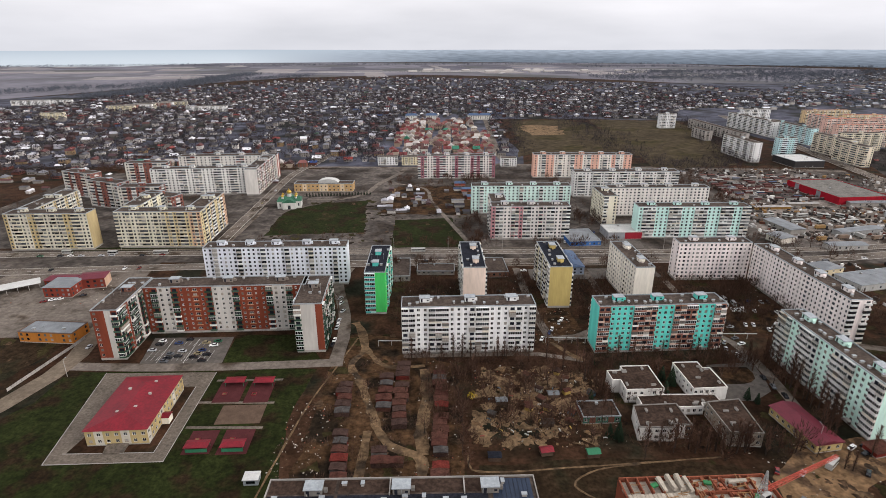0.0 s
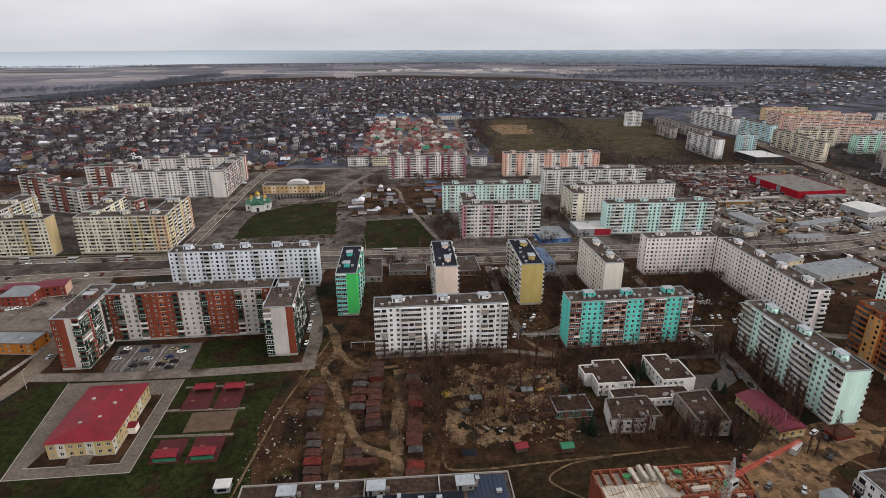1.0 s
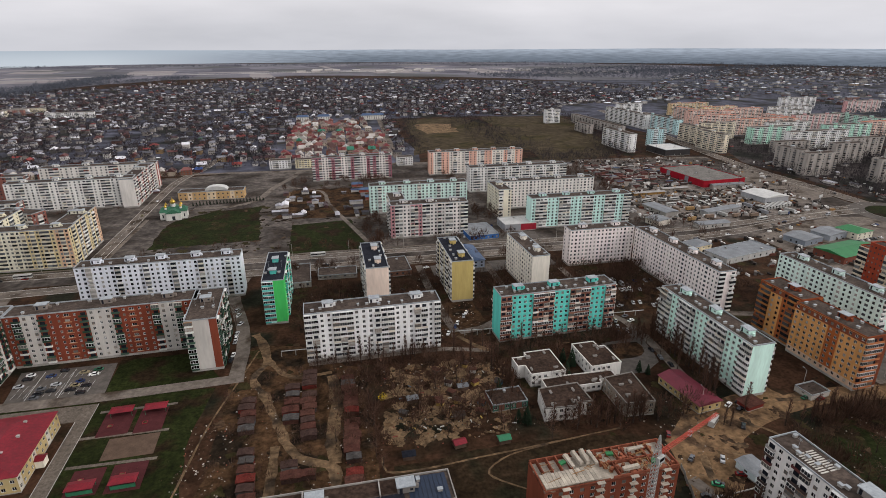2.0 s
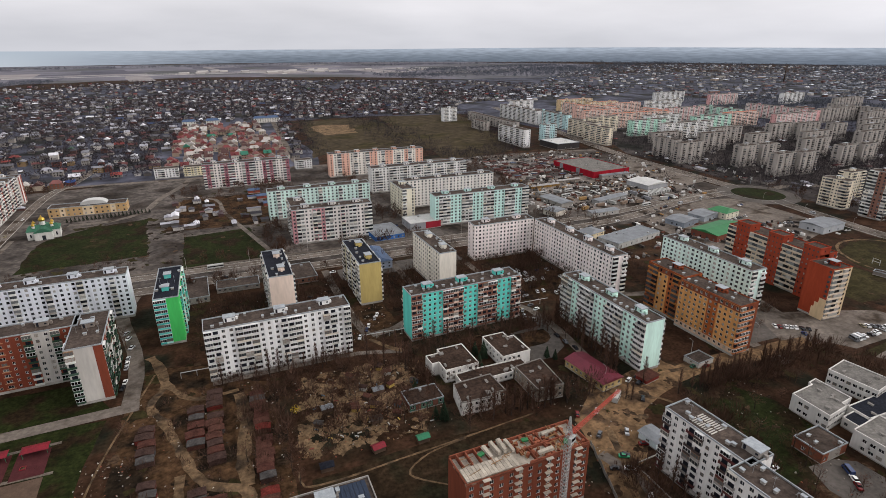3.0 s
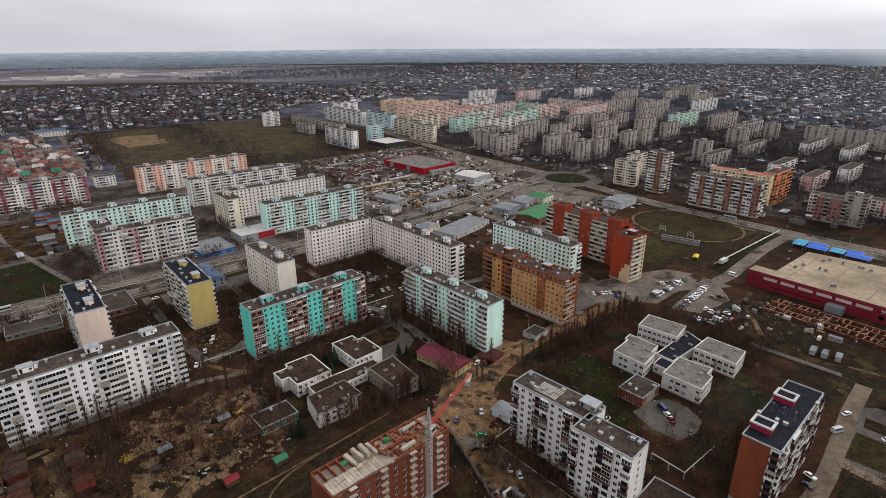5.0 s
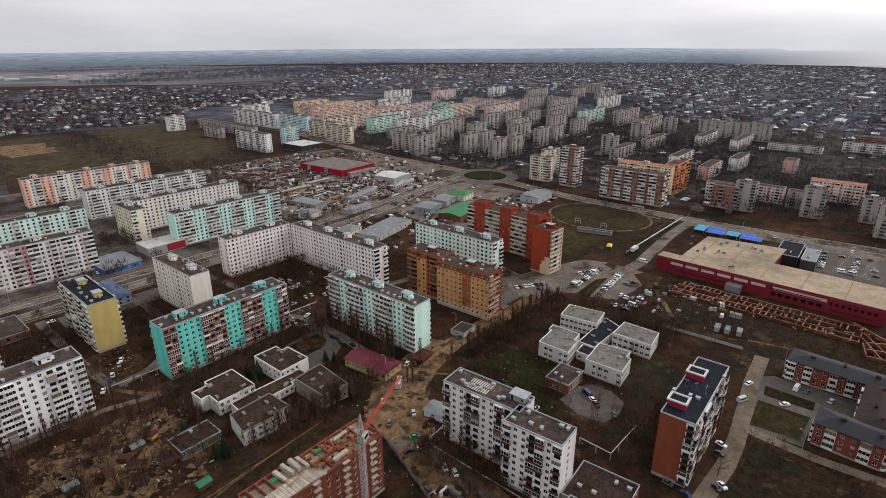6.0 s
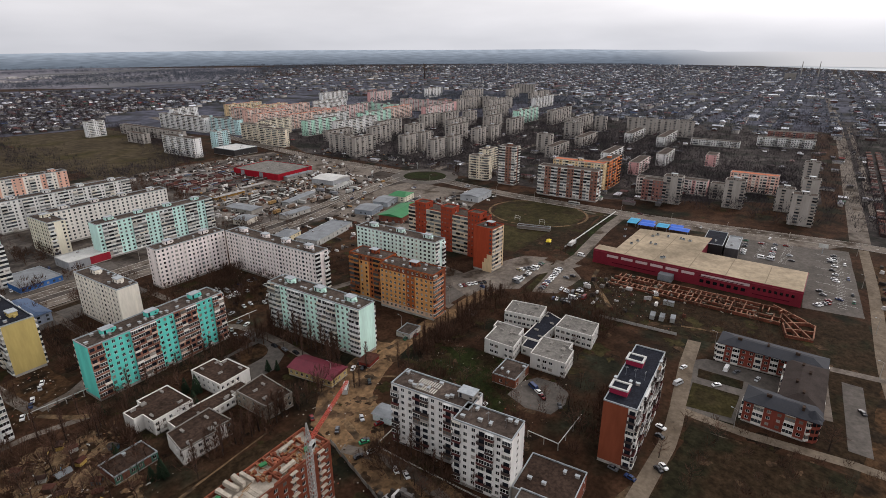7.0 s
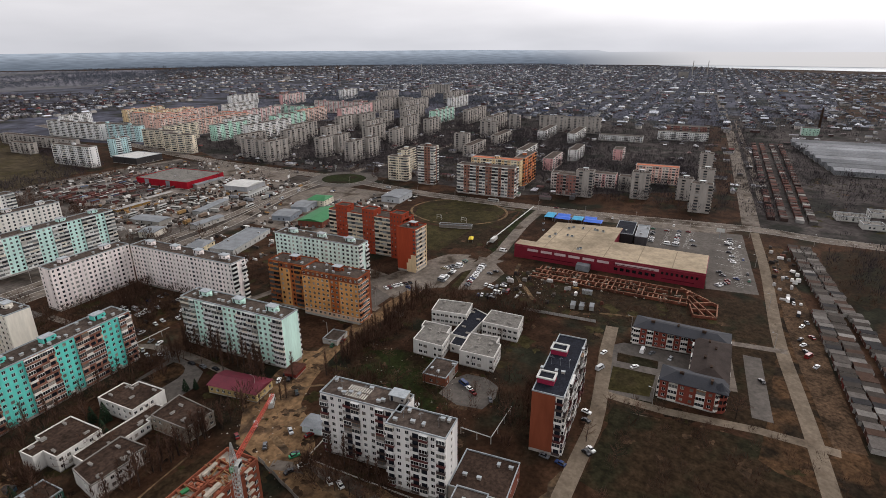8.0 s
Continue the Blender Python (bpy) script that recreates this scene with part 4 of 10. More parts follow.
def block(label, ax, ay, ang, length, depth, floors, h, cols, front, right="", back="", left="", near=True, loggia=None, loggia2=None, lifts=3, plinth=1.3, roof=None, group="blocks of flats", out=0.9, base=None, vents=10, trim=None, name="apartment_block", category="apartment block", deck=True, lift_wall=None, bands=None, glaze=0.8):
    """A block of flats. (ax, ay): its near left corner, the front wall running from there at ang degrees."""
    rnd = random.Random(int(abs(ax * 7 + ay * 13)))
    near = near and math.hypot(ax, ay) < 318
    root = thing(name, pose(ax, ay, 0, 0, 0, ang), label, category, group)
    mats = [paint(c) for c in cols] + [BITUMEN_AND_SHADE, paint(base) if base else CONCRETE]
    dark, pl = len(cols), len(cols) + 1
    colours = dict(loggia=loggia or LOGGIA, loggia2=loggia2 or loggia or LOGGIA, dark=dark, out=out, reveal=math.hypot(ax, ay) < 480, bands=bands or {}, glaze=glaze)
    wall, back_win, far = Geo(), {}, {}
    n_end = max(1, int(depth / 4))
    blank = " ".join(["."] * n_end)
    rows = [(Matrix.Identity(4), length, front, near, far),
            (Matrix.Translation((length, 0, 0)) @ Matrix.Rotation(math.pi / 2, 4, "Z"), depth, right or blank, near, far),
            (Matrix.Translation((length, depth, 0)) @ Matrix.Rotation(math.pi, 4, "Z"), length, back or front, False, back_win),
            (Matrix.Translation((0, depth, 0)) @ Matrix.Rotation(-math.pi / 2, 4, "Z"), depth, left or blank, near, far)]
    for m, ln, bays, is_near, store in rows:
        facade(wall, m, ln, h, bays, floors, colours, plinth, depth, rnd, is_near, root, store, pl)
    part("wall", wall.mesh("wall", mats), root)
    lg_far = LOGGIA_FAR if loggia is None else loggia
    lg2_far = loggia2 or lg_far
    if math.hypot(ax, ay) > 400:
        far = {0: merged(far.values())}
    for f, fg in far.items():
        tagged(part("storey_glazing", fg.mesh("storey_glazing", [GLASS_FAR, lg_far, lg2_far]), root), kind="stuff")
    back_all = Geo()
    for fg in back_win.values():
        n = len(back_all.v)
        back_all.v += fg.v
        back_all.f += [tuple(n + i for i in f) for f in fg.f]
        back_all.m += fg.m
    if back_all.f:
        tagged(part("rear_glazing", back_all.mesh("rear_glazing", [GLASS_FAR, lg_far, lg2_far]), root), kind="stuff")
    if not deck:
        return root
    # roof: a sunk bitumen deck inside a parapet with a sheet-metal coping
    r = Geo()
    r.face([(0.25, 0.25, h - 0.45), (length - 0.25, 0.25, h - 0.45), (length - 0.25, depth - 0.25, h - 0.45), (0.25, depth - 0.25, h - 0.45)], 0)
    for x0, y0, x1, y1 in ((-0.08, -0.08, length + 0.08, 0.25), (-0.08, depth - 0.25, length + 0.08, depth + 0.08), (-0.08, 0.25, 0.25, depth - 0.25), (length - 0.25, 0.25, length + 0.08, depth - 0.25)):
        r.box(x0, y0, h - 0.46, x1, y1, h + 0.08, 1, bottom=True)
    r.box(length * 0.3, depth * 0.45, h - 0.45, length * 0.3 + 0.3, depth * 0.55, h - 0.2, 0)
    part("roof", r.mesh("roof", [roof or BITUMEN, trim or METAL]), root)
    lm = cached(("lift", lift_wall or cols[0]), lambda: lift_mesh(paint(lift_wall or cols[0])))
    for i in range(lifts):
        part("lift_house", lm, root, "", pose(length * (i + 0.5) / lifts + rnd.uniform(-1, 1), depth * 0.6, h - 0.45))
    vm = cached("vent", vent_mesh)
    vents = vents if near else int(vents * (0.6 if math.hypot(ax, ay) < 450 else 0.3))
    for i in range(vents):
        part("vent", vm, root, "", pose(length * (i + 0.5) / vents + rnd.uniform(-1.5, 1.5), depth * rnd.choice((0.25, 0.35, 0.8)), h - 0.45, 0, 0, rnd.choice((0, 90))))
    return root


def wing(label, outline, floors, h, cols, bays, roof=None, rim=None, plinth=0.5, vents=6, name="low_building", category="building", group="low buildings", loggia=None, deck=True, out=0.9):
    """A flat-roofed house over any outline, walls in order against the clock; bays: one row of openings for each wall."""
    ox, oy = outline[0]
    rnd = random.Random(int(abs(ox * 11 + oy * 5)))
    pts = [(x - ox, y - oy) for x, y in outline]
    root = thing(name, pose(ox, oy, 0), label, category, group)
    mats = [paint(c) for c in cols] + [BITUMEN_AND_SHADE, CONCRETE]
    colours = dict(loggia=loggia or LOGGIA, loggia2=loggia or LOGGIA, dark=len(cols), out=out, reveal=True)
    near = math.hypot(ox, oy) < 318
    wall, far, rims = Geo(), {}, Geo()
    n = len(pts)
    cx, cy = sum(p[0] for p in pts) / n, sum(p[1] for p in pts) / n
    for i, (x, y) in enumerate(pts):
        x2, y2 = pts[(i + 1) % n]
        m = Matrix.Translation((x, y, 0)) @ Matrix.Rotation(math.atan2(y2 - y, x2 - x), 4, "Z")
        ln = math.hypot(x2 - x, y2 - y)
        facade(wall, m, ln, h, bays[i % len(bays)] or ".", floors, colours, plinth, 0, rnd, near, root, far, len(cols) + 1)
        rims.box(-0.08, -0.08, h - 0.4, ln + 0.02, 0.3, h + 0.1, 0, m, True)
    part("wall", wall.mesh("wall", mats), root)
    if far:
        tagged(part("glazing", merged(far.values()).mesh("glazing", [GLASS_FAR, loggia or LOGGIA_FAR, loggia or LOGGIA_FAR]), root), kind="stuff")
    if not deck:
        return root
    r = Geo()
    for tri in tessellate_polygon([[Vector((x, y, h - 0.3)) for x, y in pts]]):
        a, b, c = (Vector((*pts[k], h - 0.3)) for k in tri)
        if (b - a).cross(c - a).z < 0:
            b, c = c, b
        r.face([a, b, c])
    part("roof", r.mesh("roof", [roof or BITUMEN]), root)
    part("parapet", rims.mesh("parapet", [rim or METAL]), root)
    for i in range(vents):
        px_, py_ = pts[i % n]
        t = rnd.uniform(0.25, 0.7)
        part("vent", cached("low_vent", low_vent_mesh), root, "", pose(px_ + (cx - px_) * t, py_ + (cy - py_) * t, h - 0.3, 0, 0, rnd.choice((0, 90))))
    return root


def low_vent_mesh():
    g = Geo()
    g.box(-1.0, -0.35, 0, 1.0, 0.35, 0.6, 0)
    g.box(-1.15, -0.5, 0.6, 1.15, 0.5, 0.7, 1, None, True)
    return g.mesh("vent", [CONCRETE, GREY_CAP])


def rep(s, n):
    return " ".join([s] * n)


PINK_PANEL = material("brown_pink_panel", "#a0705c", 0.8, per="object", vary=0.2, palette=[("#8f6353", 5), ("#744c3e", 3), ("#c2a898", 2), ("#d2cdc6", 1)])
GREEN_RAIL = material("dark_green_rail", "#2f4638", 0.7, per="object", vary=0.2, palette=[("#25402f", 4), ("#3a5244", 2.5), ("#c4c6c0", 1.0)])
BROWN_FRAME = material("brown_loggia_frame", "#84502f", 0.8, per="object", vary=0.2, palette=[("#7a4526", 4), ("#96602f", 3), ("#b07c44", 2)])
ORANGE_PANEL = material("ochre_panel", "#ab6c44", 0.8, per="object", vary=0.1)
PALE_PANEL = material("pale_brick_panel", "#c9b9a4", 0.8, per="object", vary=0.12)
MESH_PANEL = material("dark_panel", "#5a4a44", 0.8, per="object", vary=0.25, palette=[("#5a2f2c", 5), ("#423633", 4), ("#d2d0cc", 3), ("#8a8682", 2)])
SKY_PANEL = material("pale_blue_panel", "#a9c6c8", 0.8, per="object", vary=0.15, palette=[("#3fa8a0", 4), ("#57b8ae", 3), ("#9fd0ca", 1)])

# nearest row
block("long white nine-storey panel block with glazed loggias", -20.7, 245.8, 2.6, 67.8, 12.5, 9, 27, ["#e0e0de", "#cac9c6"], "b b w w b b b w w w b b b w w w b b w b", "w . w", "", "w . w", lifts=3, vents=12)
block("turquoise nine-storey block with brown brick loggia bays", 78.6, 247.2, 3.6, 66.0, 12.5, 9, 27, ["#60c8bb", "#8f6252"], "b1 b1 w w w w b1 b1 b1 b1 w w w b1 b1 b1 b1 w w w b1 b1", "b1 . w", "", ". . .", loggia=PINK_PANEL, glaze=0.6, lifts=3, vents=18)
block("mint and white nine-storey block beside the dirt lot", 167.5, 244.1, -86.5, 64.6, 11.5, 9, 27, ["#c6e6da", "#e0e5e1"], "b1 b1 b1 w w b1 b1 b1 b1 w w w b1 b1 b1 b1 w w w b1 b1", ". . .", "", "", lifts=3, vents=14)
block("pinkish-white nine-storey block, wing along the street", 156.8, 341.0, 1.0, 48.4, 11.5, 9, 27, ["#e6dcd8"], "n w n n W n n w n n W n n n w n n", ". . .", "", "w . w", lifts=2)
block("pinkish-white nine-storey block, wing along the yard", 204.8, 339.6, -86.3, 84.6, 11.5, 9, 27, ["#e6dcd8"], rep("n w n W n n n", 4), "b . b", "", "", lifts=4, vents=12)
block("tower of yellow brick end walls and pale loggias", 62.3, 343.6, -88.5, 44.4, 13.2, 9, 27, ["#b8a468", "#cfc6aa"], "b1 b1 w1 w1 b1 b1 w1 w1 b1 b1 w1 b1 b1", ". . . .", "", "", lifts=2, roof=BITUMEN_AND_SHADE)
block("peach-washed block with a blank end wall", 11.0, 342.4, -88.5, 44.2, 13.2, 9, 27, ["#d8c5b6", "#d5cfc4"], "b1 b1 w1 w1 b1 b1 w1 w1 b1 b1 w1 b1 b1", ". . . .", "", "", lifts=2, roof=BITUMEN_AND_SHADE)
green = block("bright green block with pale blue balconies", -45.3, 290.5, 1.0, 12.0, 45.0, 9, 27, ["#45b85f", "#7fc4c0"], "b1 b1 . .", "w w b b w w b b w w b b", "", "", loggia=SKY_PANEL, lifts=0, roof=BITUMEN_AND_SHADE, vents=6)
for y in (12.0, 30.0):
    part("lift_house", lift_mesh(paint("#4fb0a6"), 4.2, 3.4), green, "turquoise lift house", pose(5.5, y, 26.55, 0, 0, 90))
block("cream nine-storey block with a bare end wall", 111.2, 343.9, -86.8, 45.4, 11.5, 9, 27, ["#dfd8cb"], "n w n W n n w n W n n w n", ". . .", "", "", lifts=2)
block("long bluish-white nine-storey panel block", -154.5, 329.8, 2.3, 92.0, 12.0, 9, 27, ["#d5d9e0", "#c8ccd4"], rep("n w b1 n w", 6), ". . .", "", ". . .", lifts=5, vents=14)

# brick horseshoe round a car park
BR = ["#763d2d", "#b5b1aa", "#a87c5c"]
block("red and grey brick horseshoe block, middle wing", -160.3, 266.8, 3.2, 86.0, 12.5, 9, 28, BR, "n b w1 w1 b n n P n b w1 n1 w1 b n P n n b w1 w1 b n n", "", "", "", loggia=GREEN_RAIL, glaze=0.3, lifts=3, vents=6, lift_wall="#7d746c")
block("red and grey brick horseshoe block, west wing", -172.2, 239.8, 3.2, 12.6, 40.0, 9, 28, BR, "w . .1 b", "b1 b w b1 b w1 b w1 b1 b w1", "", "", loggia=GREEN_RAIL, glaze=0.3, lifts=1, vents=4, lift_wall="#6d4a3e")
block("red and grey brick horseshoe block, east wing", -75.1, 247.3, 3.6, 14.4, 36.0, 9, 28, BR, "b1 .1 .1 .", "b1 b w b1 b w1 b w1 b1", "", "b b1 w b b1 w1 b w", loggia=GREEN_RAIL, glaze=0.3, lifts=1, vents=4, lift_wall="#7d746c")

# east side
ORANGE = ["#97552f", "#bd8a56", "#73402d", "#bda18a"]
block("orange and yellow nine-storey brick block with a red-brown top storey", 221.8, 212.0, -86.0, 37.2, 13.0, 9, 28, ORANGE, "w1 w1 w1 w1 w1 w1 w0 w0 w1 w1 w1 w1", "b2 b2 b2 .2", "", "", loggia=ORANGE_PANEL, lifts=1, vents=8, trim=paint("#7d4026"), lift_wall="#7a3f2a", bands={8: 2, 0: 3})
block("brown-orange brick wing with framed loggias", 223.2, 238.5, -86.0, 26.3, 13.0, 9, 28.4, ORANGE, "b b w1 w1 w b b", "", "", "b2 b2 b2 .2", loggia=BROWN_FRAME, lifts=1, vents=5, trim=paint("#7d4026"), lift_wall="#7a3f2a", bands={8: 2}, out=0.7)
block("pale mint nine-storey panel block behind the orange block", 266.3, 274.9, -87.0, 67.4, 11.5, 9, 27, ["#cfe4dc"], rep("w w W w w", 4), "b . b", "", "", lifts=3)
red = block("long red and cream brick block with projecting stair towers", 321.5, 272.0, -90.0, 66.0, 15.0, 9, 30, ["#8c3d2a", "#c4b29c"], "b1 b1 . . . b1 b1 b1 b1 . . . b1 b1 b1 b1 . . .", "w . . w", "", "w . . w", loggia=PALE_PANEL, lifts=0, vents=8, trim=paint("#8a3a26"))
for x0 in (6.9, 31.3, 55.6):
    tower, tower_glass = Geo(), {}
    for m, ln, bays in ((pose(x0, -0.9, 0), 10.4, "s s s s"), (pose(x0 + 10.4, -0.9, 0, 0, 0, 90), 9.0, ". s ."), (pose(x0 + 10.4, 8.1, 0, 0, 0, 180), 10.4, ". s ."), (pose(x0, 8.1, 0, 0, 0, -90), 9.0, ". s .")):
        facade(tower, m, ln, 34, bays, 10, dict(loggia=PALE_PANEL, loggia2=PALE_PANEL, dark=1, out=0.5), 1.0, 0, random.Random(3), False, red, tower_glass, 0)
    for i, (xa, ya, xb, yb) in enumerate(((-0.2, -0.2, 10.6, 0.4), (-0.2, 8.6, 10.6, 9.2), (-0.2, 0.4, 0.3, 8.6), (10.1, 0.4, 10.6, 8.6))):
        tower.box(x0 + xa, ya - 0.9, 33.6, x0 + xb, yb - 0.9, 34.3, 0, None, True)
    tower.face([(x0, -0.7, 33.7), (x0 + 10.4, -0.7, 33.7), (x0 + 10.4, 7.9, 33.7), (x0, 7.9, 33.7)], 1)
    stair = part("stair_tower", tower.mesh("stair_tower", [paint("#8c3d2a"), BITUMEN]), red, "red brick stair tower rising over the roof")
    tagged(part("stair_glazing", merged(tower_glass.values()).mesh("stair_glazing", [GLASS_FAR, PALE_PANEL, PALE_PANEL]), stair), kind="stuff")
end = block("orange-red brick block end with cream balconies on its narrow side", 303.6, 200.0, -91.5, 15.0, 14.5, 10, 31.5, ["#93402a", "#c4ae8e"], ". . . . w", "b1 b1 b1 w1", "", ". s .", loggia=PALE_PANEL, lifts=1, vents=2, trim=paint("#8a3a26"), lift_wall="#7d3020")
clad = Geo()
for x0, x1, z0, z1 in ((7.5, 15.06, 0, 6.5), (8.8, 15.06, 6.5, 9.6), (11.0, 15.06, 9.6, 12.8)):
    clad.box(x0, -0.06, z0, x1, 0.0, z1, 0)
part("cream_cladding", clad.mesh("cream_cladding", [paint("#cdb592")]), end, "stepped cream cladding on the lower storeys")
block("worn white panel block with dark balconies, north part", 135.0, 126.7, -84.0, 33.0, 11.0, 9, 27, ["#d8d6d2", "#c0bdb8"], "b w w b b w w b b w", ". . .", "", ". . .", loggia=MESH_PANEL, glaze=0.4, lifts=0, vents=10)
block("worn white panel block with dark balconies, south part", 131.3, 95.5, -84.0, 21.8, 11.0, 9, 27, ["#d8d6d2", "#c0bdb8"], "b w w b b w b", ". w .", "", "", loggia=MESH_PANEL, glaze=0.4, lifts=0, vents=6)
block("narrow brick tower with dark roof and crimson roof houses", 172.0, 58.0, -86.0, 11.8, 45.6, 9, 27, ["#7d4430", "#cfccc6"], ". . . b1", "b1 b1 w1 b1 b1 w1 b1 b1 w1 b1 b1 w1 b1", "", "", loggia=MESH_PANEL, glaze=0.4, lifts=0, roof=BITUMEN_AND_SHADE, vents=5)

# west and north of the main street
YB = ["#c4bfae", "#b09f78", "#aa927e"]
CREAM_RAIL = material("cream_rail", "#c2bba6", 0.8, per="island", vary=0.2)
block("cream and ochre ten-storey block by the main street", -331.6, 395.3, 2.4, 61.7, 13.0, 10, 29.5, YB, "w1 w b b w w w1 w1 b b w w b w b w1 w1 b b w w", ".1 .1 .1", "", "", near=False, lifts=3, loggia=CREAM_RAIL)
block("cream and ochre ten-storey block, rear wing", -331.0, 408.0, 2.4, 14.0, 60.0, 10, 29.5, YB, ". . .", rep("w b w w1 b", 4), "", "", near=False, lifts=2)
block("cream and yellow ten-storey block on the corner", -252.0, 402.0, 0.8, 66.0, 13.0, 10, 29.5, ["#cac6b4", "#bfb08a", "#bb9c82"], "b w w b w w b b w w b w b1 w1 b1 w1 b1 b1 w1 w2 b2 w2", "w1 b1 w1", "", ".1 .1 .1", near=False, lifts=3, loggia=CREAM_RAIL)
block("cream and yellow ten-storey block, side wing", -201.0, 414.8, 2.4, 13.5, 46.0, 10, 29.5, ["#cac6b4", "#bfb08a", "#bb9c82"], ". . .", "w1 b1 w1 b2 b2 w1 w1 b1 w1 b1 w2 w2", "", "", near=False, lifts=2)
block("cream and yellow block, west wing", -254.0, 420.0, 2.4, 13.5, 40.0, 10, 29.5, ["#d6cfb4", "#c2ac76"], ". . .1", "w b w w b w w b", "", "", near=False, lifts=1)
block("long white panel block with many loggias", -302.0, 556.5, 5.6, 107.0, 12.5, 10, 28.5, ["#d6d5d0"], rep("w w b b w w w b b", 3), "w . w", "", "", near=False, lifts=4)
block("white and brown brick block, rear", -305.0, 628.0, 4.8, 111.0, 14.0, 9, 28, ["#cfcbc4", "#8a4a3e"], rep("w w b1 b1 w w", 4), "w1 . w1", "", "", near=False, lifts=4)
block("white and red brick block, side wing", -206.0, 560.0, 3.0, 13.0, 80.0, 9, 28, ["#cdc9c2", "#8f4438"], ". . .", rep("b1 w b w1", 5), "", "", near=False, lifts=2)
for i, (x, y, ln) in enumerate(((-345, 520, 40), (-300, 492, 38), (-268, 470, 36), (-352, 600, 45), (-395, 560, 40))):
    block("red-brown brick flats with pale green gables", x, y, 3 if i % 2 else -20, ln, 13, 8, 26, ["#7d5249", "#c8c4ba", "#5f9a78"], "w1 b w b1 w w b w1 b", "w b w", "", "w b w", near=False, lifts=1, vents=4)
block("crimson and white striped nine-storey block", -29.7, 635.4, 2.6, 91.0, 12, 9, 27.5, ["#d8d2cd", "#96606a"], "b1 w1 b1 w w b1 w1 b1 b1 w w b1 w1 b1 b1 w w w1 b1 w1 b1 w w b1 w1", ".1 . .1", "", "", near=False, lifts=4)
block("salmon and white nine-storey block", 106.8, 643.0, 0.5, 116.0, 12, 9, 28, ["#d6ab98", "#dcd6cc"], "w w1 b1 w w w1 b1 w1 w1 b1 w w w1 b1 w w w1 b1 w1 w b1 w1 w w", ". . .", "", "", near=False, lifts=5)
block("pale mint nine-storey block, long", 26.6, 494.5, 0.8, 92.0, 12, 9, 27, ["#c5ded5"], rep("w w b w w", 5), "w . w", "", "w . w", near=False, lifts=4)
block("white and rose nine-storey block with loggias", 38.9, 422.0, 1.0, 63.4, 13, 9, 28.5, ["#d0cbc6", "#b8898c"], "w1 b b w w b1 b1 w1 b b w w b1 w b b w w b b", "w . w", "", "w1 b w1", near=False, lifts=3)
block("white and rose nine-storey block, side wing", 39.6, 435.0, 1.0, 13.0, 27, 9, 28.5, ["#d0cbc6", "#b8898c"], ". . .", "w b w b w b", "", "w b w b w b", near=False, lifts=1, vents=3)
block("white nine-storey block with long loggia bands", 135.1, 554.0, 1.6, 108.5, 13, 9, 27, ["#d5d4d0"], rep("w b b w w b b", 4), ". . .", "", "w . w", near=False, lifts=4)
block("cream and white block, short wing", 139.2, 459.6, 3.0, 12.0, 33.0, 9, 27, ["#d9d3bf"], "b . w", "w w W w w W w w", "", "w w W w w W w w", near=False, lifts=1, vents=4)
block("cream and white block, long wing", 151.5, 488.0, 1.5, 93.0, 12, 9, 27, ["#d8d4cd"], rep("w w W w w", 5), ". . .", "", "", near=False, lifts=4)
block("pale aqua nine-storey block with white loggia bands", 158.2, 426.3, 0.8, 91.3, 12.5, 9, 27, ["#bfe0d8", "#d6dcd8"], "w b1 b1 b1 w w w b1 b1 b1 w w w b1 b1 b1 w w w b1 b1 b1 w w b1 b1", ". . .", "", "", near=False, lifts=4)

# ---- blocks further off, along the avenue and beyond ----
TERRACOTTA = material("terracotta_roof", "#a8664c", 0.85, stain=0.25, grain=0.15, big=0.1)
FAR_STYLE = {
    # grey walls lightened: distance haze put into the paint
    "grey": (["#a39d96", "#938c85"], ". b1 . . b1 . w", ". b1 . .", "weathered grey panel block with dark loggias"),
    "white": (["#dfdfdd", "#d2d1ce"], "w b1 b1 w w", "w . w", "pale grey-white panel block with loggias"),
    "aqua": (["#b6d6d7", "#d6dedc"], "w b1 b1 w w", "w . w", "aqua and white panel block"),
    "beige": (["#dad0bb", "#cdc3b0"], "w b1 b1 w", "b1 . w", "beige brick block with loggias"),
    "cream": (["#d5cbaa", "#dcd5c0"], "w b1 w b1 w", "b1 w b1", "cream block with rounded loggia stacks"),
    "mint": (["#b2dcc9", "#dae1da"], "w b1 b1 w w", "w . w", "mint-green block with white loggias"),
    "ochre": (["#d1b78f", "#dcd2ba"], "w b1 w w1 b1", "w . w", "ochre and cream block"),
    "salmon": (["#dab3a4", "#e0d0c5"], "w b1 w w1 b1", "w . w", "salmon-pink block with pale loggias"),
    "rose": (["#d1a19e", "#d6cdc7"], "w1 b w1 w", "w . w", "faded rose and white panel block"),
    "brown": (["#8a635b", "#a0948d"], "w w b1 w", "w . w", "dark brown brick block"),
    "brick": (["#866356", "#dcd9d3"], "b1 b1 w w b1 b1 w", "b1 . b1", "brown brick block with white balcony stacks"),
    "orange": (["#c7744d", "#d18e5c"], "w b1 w w b1", "b1 . b1", "bright orange brick block"),
}


